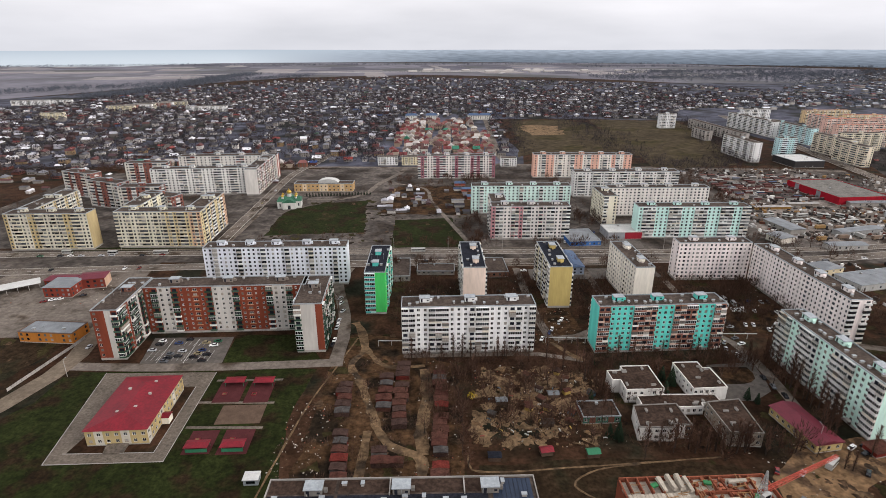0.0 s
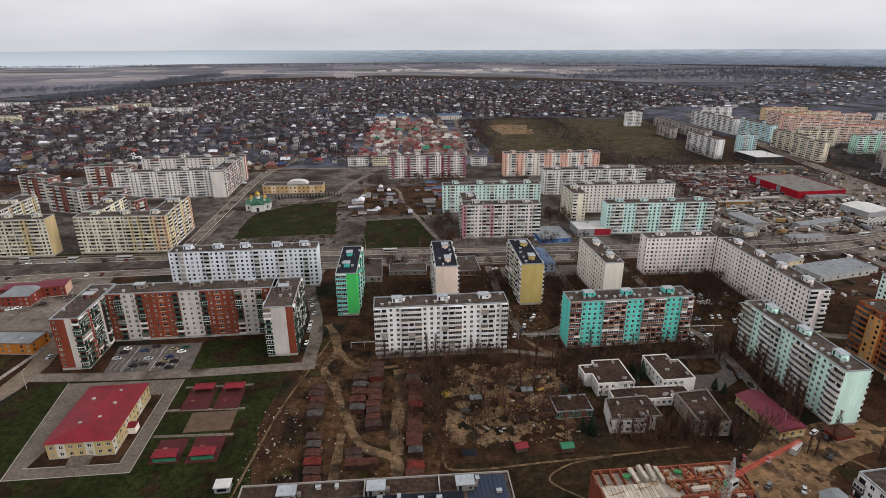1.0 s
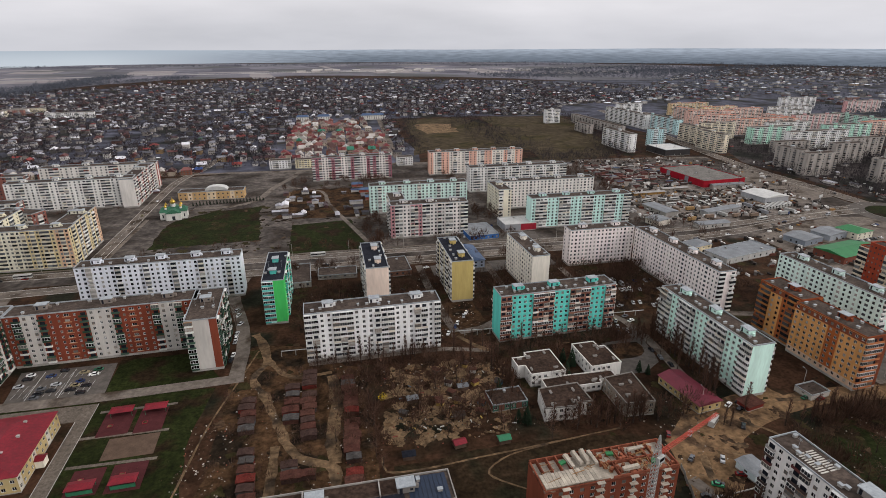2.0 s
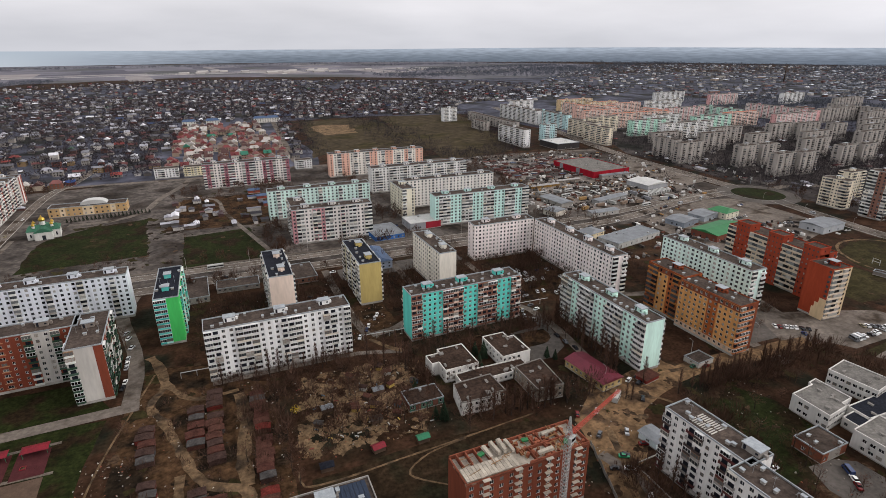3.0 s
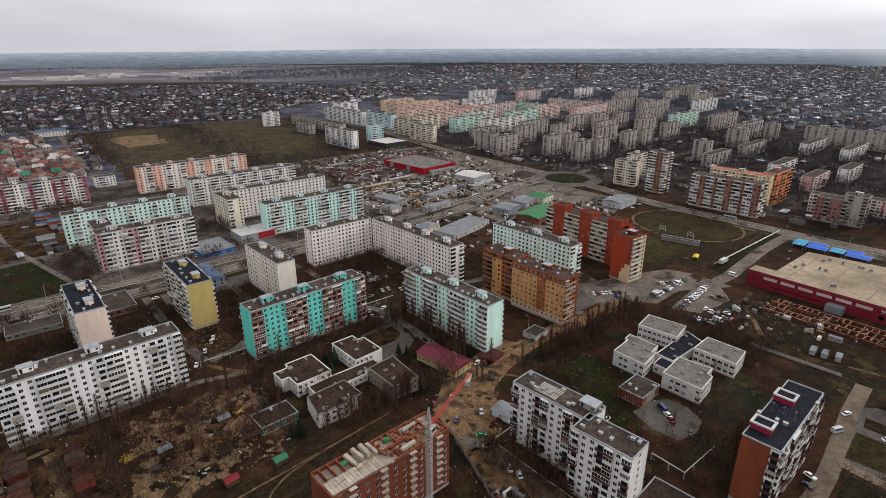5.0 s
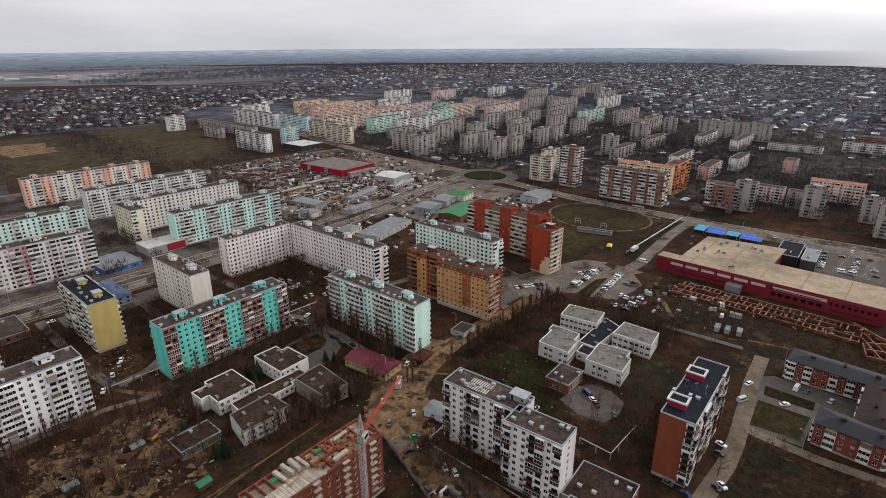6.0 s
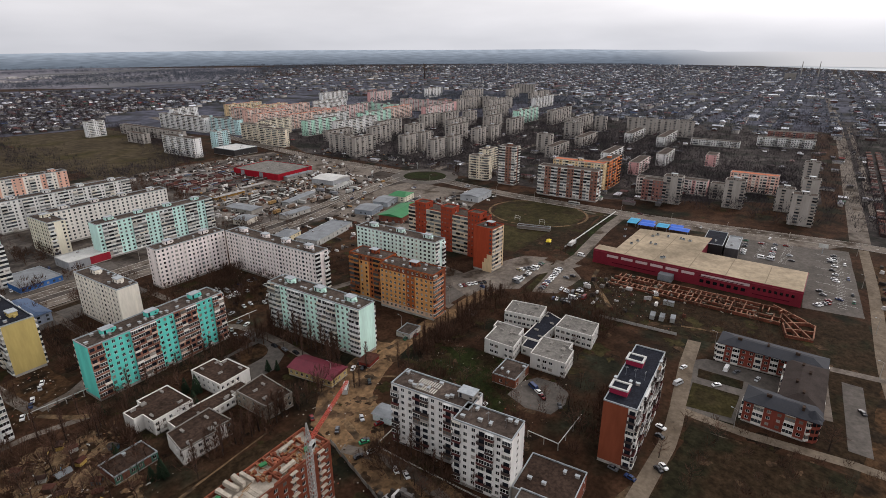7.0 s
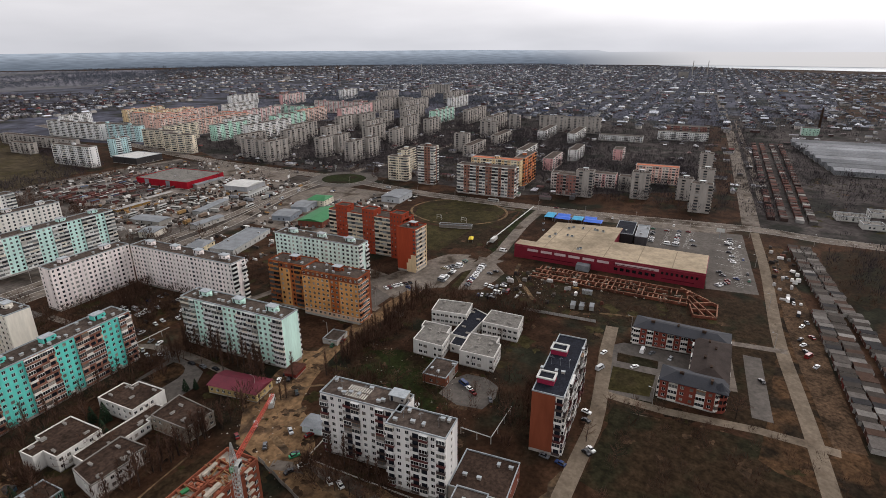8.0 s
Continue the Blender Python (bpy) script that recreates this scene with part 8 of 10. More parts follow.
part("pipe", g.mesh("pipe", [WHITE_SHEET]), wall_)
for i in range(12):
    g = Geo()
    g.box(i * 10, -0.2, 0, i * 10 + 0.4, 0.2, 0.8)
    part("post", g.mesh("post", [CONCRETE]), wall_)
# the last two runs stand in for a low white yard wall
for pts in ([(55, 258), (78, 257)], [(-34, 254), (-21, 254)], [(144, 262), (170, 262)], [(168, 85), (168, 72)], [(168, 72), (190, 72)]):
    (xa, ya), (xb, yb) = pts
    pr = thing("heating_pipe", pose(xa, ya, 0, 0, 0, math.degrees(math.atan2(yb - ya, xb - xa))), "white run on posts: heating pipes, and stand-ins for a low wall", "pipe", "heating pipes")
    ln = math.hypot(xb - xa, yb - ya)
    g = Geo()
    g.tube((0, 0, 3.2), (ln, 0, 3.2), 0.2, 0.2, 6)
    part("pipe", g.mesh("pipe", [WHITE_SHEET]), pr)
    for i in range(int(ln / 7) + 1):
        g = Geo()
        g.box(i * 7 - 0.15, -0.15, 0, i * 7 + 0.15, 0.15, 3)
        part("post", g.mesh("post", [CONCRETE]), pr)
# factory sheds by the far road, chimneys on the skyline
for x, y, ln, d in ((576, -84, 24, 14), (556, -100, 16, 12), (600, -112, 30, 14)):
    flat_house("low whitish workshop beside the far road", x, y, -84, ln, d, 1, 5, ["#b4b2ac"], ". w w . w", ". w .", ". .", roof=GREY_DECK, vents=2)
HALL_ROOF = material("factory_roof", "#7b7d80", 0.85, stain=0.3, grain=0.15, big=0.03, fine=0.4, per="object", vary=0.4)
for i in range(9):
    pitched("long grey factory hall by the far road", 790 + i * 27, -104 + i * 4, -88, 190, 24, 1, 6, 1.6 + (i % 3) * 0.5, ["#77797b"], rep(". w", 8), ". w .", ". w .", HALL_ROOF, 0, name="factory_hall", category="factory hall")
flat_house("pale green and white works building", 1130, -92, -88, 26, 18, 3, 13, ["#a9c9b8", "#c6c8c6"], "w w w w w", "w1 w1 w1", "w1 w1", vents=2)
for x, y, h in ((1150, -118, 46), (3000, 760, 60), (3300, 260, 70), (3340, 190, 70), (2600, 1500, 60), (2100, 1650, 45)):
    st = thing("chimney_stack", pose(x, y, 0), "tall slender factory chimney on the skyline", "chimney", "chimneys")
    g = Geo()
    g.tube((0, 0, 0), (0, 0, h), 2.6, 1.5, 10)
    part("shaft", g.mesh("shaft", [BROWN_DECK if h < 50 else CONCRETE]), st)

# ---- trees ----
def grow(seed, height, spread, limbs, up, trunk_part=0.3, twigs=5):
    """Trunk and a crown of limbs, branches and fine twigs, each a tapered stick."""
    rnd = random.Random(seed)
    trunk, crown = Geo(), Geo()
    lean = Vector((rnd.uniform(-0.4, 0.4), rnd.uniform(-0.4, 0.4), 0))
    top = Vector((0, 0, height * 0.82)) + lean
    p, r = Vector((0, 0, 0)), height * 0.022
    k = 4
    for i in range(k):
        q = top * ((i + 1) / k) + Vector((rnd.uniform(-0.2, 0.2), rnd.uniform(-0.2, 0.2), 0))
        trunk.tube(p, q, r * (1 - 0.8 * i / k), r * (1 - 0.8 * (i + 1) / k), 5)
        p = q
    for i in range(limbs):
        t = trunk_part + (1 - trunk_part) * (i + rnd.random()) / limbs
        a = i * 2.4 + rnd.uniform(-0.4, 0.4)
        base = top * t
        reach = spread * (1.15 - 0.75 * t) * rnd.uniform(0.75, 1.15)
        d = Vector((math.cos(a), math.sin(a), up * rnd.uniform(0.7, 1.3))).normalized()
        end = base + d * reach
        crown.tube(base, end, height * 0.008, height * 0.003, 3)
        for j in range(5):
            s = 0.3 + 0.7 * j / 4
            b = base.lerp(end, s)
            d2 = (d + Vector((rnd.gauss(0, 0.6), rnd.gauss(0, 0.6), 0.25 + rnd.gauss(0, 0.35)))).normalized()
            e2 = b + d2 * reach * rnd.uniform(0.3, 0.55)
            crown.tube(b, e2, height * 0.0042, height * 0.002, 3)
            for _ in range(twigs):
                c = b.lerp(e2, rnd.uniform(0.2, 1))
                d3 = (d2 + Vector((rnd.gauss(0, 0.7), rnd.gauss(0, 0.7), 0.2 + rnd.gauss(0, 0.4)))).normalized()
                e3 = c + d3 * reach * rnd.uniform(0.14, 0.3)
                n = len(crown.v)
                w = Vector((rnd.gauss(0, 1), rnd.gauss(0, 1), rnd.gauss(0, 0.4))).normalized() * height * 0.005
                crown.v += [tuple(c - w), tuple(c + w), tuple(e3)]
                crown.f.append((n, n + 1, n + 2))
                crown.m.append(0)
    return trunk.mesh("trunk", [BARK]), crown.mesh("crown", [TWIG])


TREE_KINDS = {"round": [grow(s, 9, 4.2, 12, 0.75) for s in (1, 2, 3, 4)], "poplar": [grow(s, 17, 3.4, 22, 2.6, 0.15) for s in (5, 6, 7)], "small": [grow(s, 5.5, 3.0, 10, 0.6) for s in (8, 9)]}
TREE_LABEL = {"round": "bare spreading tree with dark twigs", "poplar": "tall bare poplar with upright branches", "small": "small bare fruit tree"}
TREE_BASE = {}
FAR_TREES = []


def tree(kind, x, y, s=1.0, seed=0):
    rnd = random.Random(seed)
    which = rnd.randrange(len(TREE_KINDS[kind]))
    key = (kind, which)
    m = pose(x, y, 0, 0, 0, rnd.uniform(0, 360)) @ Matrix.Diagonal((s, s, s * rnd.uniform(0.9, 1.15), 1))
    if math.hypot(x, y) > 272:      # too far off to pick apart: joined below
        FAR_TREES.append((kind, which, m))
        return None
    if key not in TREE_BASE:
        root = thing("tree", Matrix.Identity(4), TREE_LABEL[kind], "tree", "bare trees")
        part("trunk", TREE_KINDS[kind][which][0], root)
        part("crown", TREE_KINDS[kind][which][1], root)
        TREE_BASE[key] = root
        root.matrix_basis = m
        return root
    made = copy_thing(TREE_BASE[key], Matrix.Identity(4))
    made.matrix_basis = m
    return made


TREE_NO = [0]


def grove(kind, x0, y0, x1, y1, n, lo=0.75, hi=1.25):
    for _ in range(n):
        TREE_NO[0] += 1
        rnd = random.Random(TREE_NO[0] * 31)
        tree(kind, rnd.uniform(x0, x1), rnd.uniform(y0, y1), rnd.uniform(lo, hi), TREE_NO[0])


def avenue(kind, xa, ya, xb, yb, n, lo=0.8, hi=1.2):
    for i in range(n):
        TREE_NO[0] += 1
        rnd = random.Random(TREE_NO[0] * 31)
        t = (i + 0.5 + rnd.uniform(-0.3, 0.3)) / n
        tree(kind, xa + (xb - xa) * t + rnd.uniform(-1.2, 1.2), ya + (yb - ya) * t + rnd.uniform(-1.2, 1.2), rnd.uniform(lo, hi), TREE_NO[0])


avenue("poplar", -16, 241, 46, 243, 11, 0.5, 0.95)
avenue("poplar", 80, 240, 146, 243, 10, 0.5, 0.9)
avenue("poplar", 161, 240, 164, 186, 11, 0.6, 1.05)
grove("round", 6, 178, 72, 234, 34, 0.8, 1.3)
grove("poplar", 50, 196, 76, 236, 6, 0.7, 1.0)
grove("small", -52, 160, 6, 236, 8)
grove("round", -8, 160, 10, 238, 10, 0.75, 1.25)
grove("round", -28, 266, 8, 292, 6, 0.75, 1.25)
grove("round", 28, 264, 58, 334, 8, 0.75, 1.25)
grove("round", 80, 268, 108, 340, 8, 0.75, 1.25)
grove("round", 128, 268, 200, 334, 14, 0.75, 1.25)
avenue("round", 140, 335, 200, 333, 6, 0.7, 1.0)
grove("round", 78, 170, 152, 182, 10, 0.75, 1.25)
grove("poplar", 100, 172, 135, 178, 6, 0.6, 0.9)
grove("round", 76, 222, 160, 240, 10, 0.75, 1.25)
grove("round", 152, 185, 163, 240, 6, 0.75, 1.25)
avenue("poplar", 190, 162, 274, 165, 18, 0.6, 1.0)
avenue("poplar", 176, 160, 212, 158, 9, 0.6, 0.95)
grove("round", 160, 96, 205, 150, 14, 0.75, 1.25)
grove("small", 214, 140, 262, 158, 7)
grove("round", 262, 90, 282, 150, 9, 0.75, 1.25)
avenue("round", 117, 80, 124, 128, 10, 0.8, 1.2)
grove("round", 155, 84, 168, 122, 6, 0.75, 1.25)
grove("round", 178, 66, 214, 84, 6, 0.75, 1.25)
grove("round", 176, 20, 212, 40, 4, 0.75, 1.25)
tree("round", 229, -12, 1.5, 900)
avenue("round", -30, 404, 150, 408, 6, 0.6, 0.9)
avenue("round", -160, 366, 60, 362, 9, 0.5, 0.8)
grove("round", 18, 404, 30, 470, 5, 0.75, 1.25)
grove("round", 120, 450, 138, 500, 4, 0.75, 1.25)
grove("round", 210, 290, 262, 330, 6, 0.75, 1.25)
grove("round", 180, 252, 205, 330, 6, 0.75, 1.25)
grove("round", 238, 180, 262, 205, 4, 0.75, 1.25)
grove("round", 280, 200, 300, 285, 4, 0.75, 1.25)
grove("small", -50, 410, 14, 480, 4)
grove("round", 240, 380, 300, 420, 3, 0.75, 1.25)
grove("round", -170, 284, -60, 322, 6, 0.75, 1.25)
grove("round", 362, 140, 380, 165, 3, 0.75, 1.25)
grove("poplar", 150, 182, 166, 246, 9, 0.7, 1.1)
grove("poplar", 92, 172, 140, 181, 9, 0.6, 0.95)
grove("round", 76, 196, 120, 206, 5, 0.8, 1.1)
grove("poplar", 8, 236, 76, 246, 8, 0.6, 0.95)
grove("poplar", 118, 300, 132, 338, 3, 0.7, 0.9)
grove("round", 30, 180, 74, 200, 9, 0.9, 1.3)
grove("poplar", 150, 160, 172, 176, 4, 0.6, 0.8)
grove("round", 206, 90, 262, 106, 6, 0.8, 1.1)
grove("round", 292, 20, 345, 60, 5, 0.5, 0.8)
grove("round", 120, -10, 165, 30, 5, 0.6, 0.9)
grove("round", 28, 262, 58, 338, 8, 0.7, 1.1)
grove("round", 80, 264, 108, 338, 8, 0.7, 1.1)
grove("round", 126, 264, 204, 336, 14, 0.7, 1.1)
grove("poplar", 190, 156, 272, 164, 8, 0.7, 0.95)
grove("round", -30, 262, 8, 336, 6, 0.7, 1.1)
grove("round", 158, 84, 212, 106, 6, 0.6, 0.9)
avenue("poplar", 78, 176, 128, 173, 9, 0.7, 1.0)
avenue("poplar", 131, 124, 134, 80, 8, 0.6, 0.95)
avenue("poplar", 161, 238, 165, 186, 8, 0.9, 1.15)
bush = tree("small", 13.5, 208.5, 0.9, 77)
tagged(bush, "shrub in bright yellow flower", "shrub", "flowering shrub")
bush_me = Geo()
rb = random.Random(3)
for _ in range(160):
    a, b, c = rb.uniform(-1.9, 1.9), rb.uniform(-1.9, 1.9), rb.uniform(0.5, 3.2)
    bush_me.face([(a, b, c), (a + rb.uniform(0.1, 0.4), b + rb.uniform(-0.3, 0.3), c + 0.1), (a, b + rb.uniform(0.1, 0.4), c + rb.uniform(-0.3, 0.3))])
part("blossom", bush_me.mesh("blossom", [material("yellow_blossom", "#c9ad1c", 0.9)]), bush, "bright yellow blossom")


def join_trees(at):
    """All the trees further off in one mesh."""
    me = bpy.data.meshes.new("distant_trees")
    vs, fs, base = [], [], 0
    for kind, which, m in FAR_TREES:
        for src in TREE_KINDS[kind][which]:
            co = np.empty(len(src.vertices) * 3)
            src.vertices.foreach_get("co", co)
            r = np.array(m)
            vs.append(co.reshape(-1, 3) @ r[:3, :3].T + r[:3, 3])
            fs += [tuple(base + i for i in p.vertices) for p in src.polygons]
            base += len(src.vertices)
    me.from_pydata(np.concatenate(vs).tolist(), [], fs)
    me.materials.append(at)
    me.update()
    return me


stuff("distant_trees", join_trees(TWIG_FAR), "bare brown yard trees further off", "trees")


def conifer_mesh(seed):
    rnd = random.Random(seed)
    g = Geo()
    for i in range(260):
        t = rnd.random()
        z = 0.6 + 7.4 * t
        r = 2.0 * (1 - t) ** 0.8 + 0.15
        a = rnd.uniform(0, 2 * math.pi)
        c = Vector((math.cos(a) * r * 0.4, math.sin(a) * r * 0.4, z))
        e = Vector((math.cos(a + rnd.uniform(-0.3, 0.3)) * r, math.sin(a + rnd.uniform(-0.3, 0.3)) * r, z - 0.35))
        w = Vector((-math.sin(a), math.cos(a), 0.2)) * rnd.uniform(0.2, 0.45)
        g.face([c + w * 0.4, c - w * 0.4, e - w, e + Vector((0, 0, 0.15)), e + w])
    return g.mesh("needles", [CONIFER])


CONIFERS = [conifer_mesh(1), conifer_mesh(2)]
trunk_c = (lambda g: (g.tube((0, 0, 0), (0, 0, 7.6), 0.16, 0.05, 5), g.mesh("trunk", [BARK]))[1])(Geo())
for i, (x, y, s) in enumerate(((71, 181, 1.1), (68, 183, 0.8), (104, 223, 1.0), (107, 219, 1.2), (102, 213, 0.9), (137, 208, 0.8), (140, 205, 0.7), (74, 236, 1.0), (66, 206, 0.8), *((-141.8 + 3.081 * k, 554.1 + 0.448 * k, 0.5 + 0.06 * (k % 3)) for k in range(22)))):
    root = thing("conifer", pose(x, y, 0, 0, 0, i * 50) @ Matrix.Diagonal((s, s, s, 1)), "dark green conifer beside the kindergarten" if y < 400 else "small clipped dark conifer in a row along the fence", "tree", "conifers" if y < 400 else "conifer row")
    part("trunk", trunk_c, root)
    part("needles", CONIFERS[i % 2], root)
# thickets and scrub round the yards, too fine to count
scrub = []
rq = random.Random(44)
for x0, y0, x1, y1, n in ((8, 176, 76, 238, 90), (-54, 152, 6, 240, 70), (76, 232, 156, 246, 60), (-20, 236, 50, 245, 40), (80, 264, 200, 336, 120), (-30, 262, 58, 340, 90), (160, 108, 190, 152, 50), (184, 148, 272, 160, 80), (258, 88, 292, 150, 70), (117, 76, 128, 130, 40), (292, 0, 350, 122, 120), (120, -60, 222, 30, 140), (240, 250, 262, 330, 30), (200, 280, 262, 330, 50),
                           (-50, 484, 10, 600, 60), (120, 500, 160, 560, 20), (540, 20, 560, 200, 40), (210, 575, 300, 640, 40), (380, -110, 500, -64, 40), (300, 660, 460, 690, 60), (100, 660, 240, 690, 60), (-320, 540, -200, 550, 20), (-440, 440, -350, 620, 120), (178, 60, 216, 90, 40), (-150, 410, -66, 440, 20)):
    scrub += [(rq.uniform(x0, x1), rq.uniform(y0, y1)) for _ in range(n)]
stuff("scrub", clump_mesh("scrub", scrub, TWIG_FAR, 2.2, 60, 9, 1.0, True), "low bare scrub and brushwood", "shrubs")

# the rest of the bare trees in the yards and along the streets
rest = []
for x0, y0, x1, y1, n in ((6, 178, 74, 236, 34), (-8, 160, 10, 238, 12), (-28, 266, 8, 334, 22), (28, 264, 58, 336, 22), (80, 266, 108, 340, 22), (128, 268, 202, 336, 48), (76, 170, 155, 182, 16), (76, 224, 160, 240, 16), (160, 108, 184, 152, 22), (190, 154, 272, 162, 34), (262, 90, 284, 150, 24), (116, 78, 127, 128, 14), (155, 84, 170, 122, 12), (166, 60, 216, 69, 12), (18, 404, 34, 480, 16), (118, 446, 140, 500, 14), (208, 286, 262, 332, 26), (178, 252, 206, 332, 22), (-170, 284, -60, 324, 16), (-160, 362, 150, 368, 40), (-30, 402, 150, 409, 20), (280, 200, 300, 290, 14), (240, 376, 300, 420, 16), (-430, 660, -180, 690, 60), (524, 180, 560, 420, 30), (250, 500, 300, 560, 20), (-60, 600, 60, 632, 30), (240, 560, 300, 650, 30), (120, 580, 135, 640, 8)):
    rest += [(rq.uniform(x0, x1), rq.uniform(y0, y1)) for _ in range(n)]
stuff("bare_trees", clump_mesh("bare_trees", rest, TWIG_FAR, 3.6, 130, 19, 1.0, True), "bare brown trees filling the yards", "trees")

# ---- garages, cars, stalls, poles ----
def garage_mesh():
    g, r, d = Geo(), Geo(), Geo()
    g.box(-1.8, -3, 0, 1.8, 3, 2.2)
    r.box(-2.0, -3.2, 2.2, 2.0, 3.2, 2.32, 0, None, True)
    r.gable(-2.0, -3.2, 2.0, 3.2, 2.33, 2.75, 0, 0, 0.0)
    d.box(-1.4, -3.06, 0.05, 1.4, -3.0, 2.0)
    d.box(-0.03, -3.09, 0.05, 0.03, -3.06, 2.0)
    return g.mesh("garage_wall", [RUST]), r.mesh("garage_roof", [RUST]), d.mesh("garage_door", [RUST])


GARAGE = garage_mesh()
GARAGE_BASE = []


def garage(x, y, ang, s=1.0):
    m = pose(x, y, 0, 0, 0, ang) @ Matrix.Diagonal((s, s, 1, 1))
    if not GARAGE_BASE:
        root = thing("garage", m, "rusty sheet-iron lock-up garage on bare dirt", "garage", "iron garages", GARAGE[0])
        part("roof", GARAGE[1], root)
        part("door", GARAGE[2], root)
        GARAGE_BASE.append(root)
        return root
    made = copy_thing(GARAGE_BASE[0], Matrix.Identity(4))
    made.matrix_basis = m
    return made


rg = random.Random(71)
GARAGE_LANE = bend([(-45, 268), (-41, 250), (-45, 236), (-38, 219), (-32, 202), (-26.6, 187), (-21, 177), (-14, 173), (-8, 169), (-7.5, 152)], 2.0)
for xa, ya, xb, yb, n, ang in ((-48, 238, -38, 156, 17, 90), (-27, 226, -24, 164, 11, 92), (-19, 236, -18, 160, 17, 272), (-1, 228, -1, 158, 17, 90), (112, 95, 116, 70, 6, 80)):
    for i in range(n):
        t = (i + 0.5) / n
        gx_, gy_ = xa + (xb - xa) * t, ya + (yb - ya) * t
        clear = all(math.hypot(gx_ - qx, gy_ - qy) > 5.2 for qx, qy in GARAGE_LANE)
        if rg.random() < 0.88 and clear:
            garage(xa + (xb - xa) * t + rg.uniform(-0.6, 0.6), ya + (yb - ya) * t, ang + rg.uniform(-4, 4), rg.uniform(0.9, 1.15))

# long garage terraces with flat grey roofs, cell by cell
CELL_ROOF = material("garage_cell_roof", "#6d6b68", 0.9, stain=0.25, big=0.4, per="object", palette=[("#4c4743", 6), ("#3a3531", 5), ("#5a5551", 4), ("#2e2d2e", 3), ("#6a6662", 2), ("#7d7a76", 0.8), ("#45352d", 4)])


def cell_mesh(w, d):
    g, r = Geo(), Geo()
    g.box(0, 0, 0, w, d, 2.6)
    g.box(0.4, -0.05, 0.1, w - 0.4, 0, 2.2, 1)
    r.box(-0.02, -0.25, 2.6, w + 0.02, d + 0.1, 2.78, 0, None, True)
    return g.mesh("garage_wall", [CONCRETE, RUST]), r.mesh("garage_roof", [CELL_ROOF])


def terrace(x, y, ang, n, w, d, label):
    cell = cached(("cell", w, d), lambda: cell_mesh(w, d))
    c, s = math.cos(radians(ang)), math.sin(radians(ang))
    for i in range(n):
        root = thing("garage", pose(x + c * w * i + rg.uniform(-0.05, 0.05), y + s * w * i + rg.uniform(-0.7, 0.7), rg.choice((-0.05, -0.2, -0.4)), 0, 0, ang + rg.uniform(-0.8, 0.8)), label, "garage", "garage terrace", cell[0])
        part("roof", cell[1], root)


terrace(478, -42, 186.5, 26, 4.6, 6.5, "grey concrete garage in a long terrace")
terrace(478, -50, 186.5, 26, 4.6, 6.5, "grey concrete garage in a long terrace")
terrace(357, -48, 184.5, 29, 4.4, 6.5, "grey concrete garage in a long terrace")
terrace(357, -55.5, 184.5, 29, 4.4, 7, "grey concrete garage in a long terrace")
terrace(362, -66, 186, 26, 4.4, 7, "grey concrete garage in a long terrace")
# far garage rows beyond the avenue
RUST_FAR = material("rusty_roofs", "#4e342c", 0.9, stain=0.3, big=0.2, per="island", palette=[("#4a302a", 6), ("#3c302c", 5), ("#5c3c34", 3), ("#55524f", 3), ("#8a8783", 1.5)])
g = Geo()
for i in range(74):
    for y0, dy in ((-30, 0.03), (-40, 0.028), (-52, 0.025), (-62, 0.02)):
        if rg.random() < 0.9:
            g.box(552 + i * 6, y0 + i * 6 * dy, 0, 552 + i * 6 + 5.6, y0 + i * 6 * dy - 6, rg.uniform(2.3, 3))
stuff("far_garages", g.mesh("far_garages", [RUST_FAR]), "rows of rusty and grey garages beside the far road", "garages")

# market of containers, parked trailers, stalls
ROW_ROOF = material("stall_roof", "#7a4038", 0.8, stain=0.25, big=0.3, per="object", palette=[("#4e2c29", 6), ("#5f3a33", 3), ("#625f5d", 4), ("#96938f", 2.4), ("#41332f", 4), ("#3a4a62", 0.7)])
STALL = (lambda a, b: (a.box(-4, -1.3, 0, 4, 1.3, 2.4), a.mesh("stall_wall", [ROW_ROOF]), b.gable(-4, -1.3, 4, 1.3, 2.41, 2.9, 0, 0, 0.3), b.mesh("stall_roof", [ROW_ROOF])))(Geo(), Geo())
for row in range(13):
    for col in range(11):
        x, y = 300 + col * 11.5 + rg.uniform(-1.5, 1.5) + row * 1.0, 545 + row * 8.8 + rg.uniform(-1, 1)
        if rg.random() < 0.72:
            root = thing("market_stall", pose(x, y, 0, 0, 0, 3 + rg.uniform(-3, 3)), "market container stall with a rusty red or grey roof", "stall", "market stalls", STALL[1])
            part("roof", STALL[3], root)


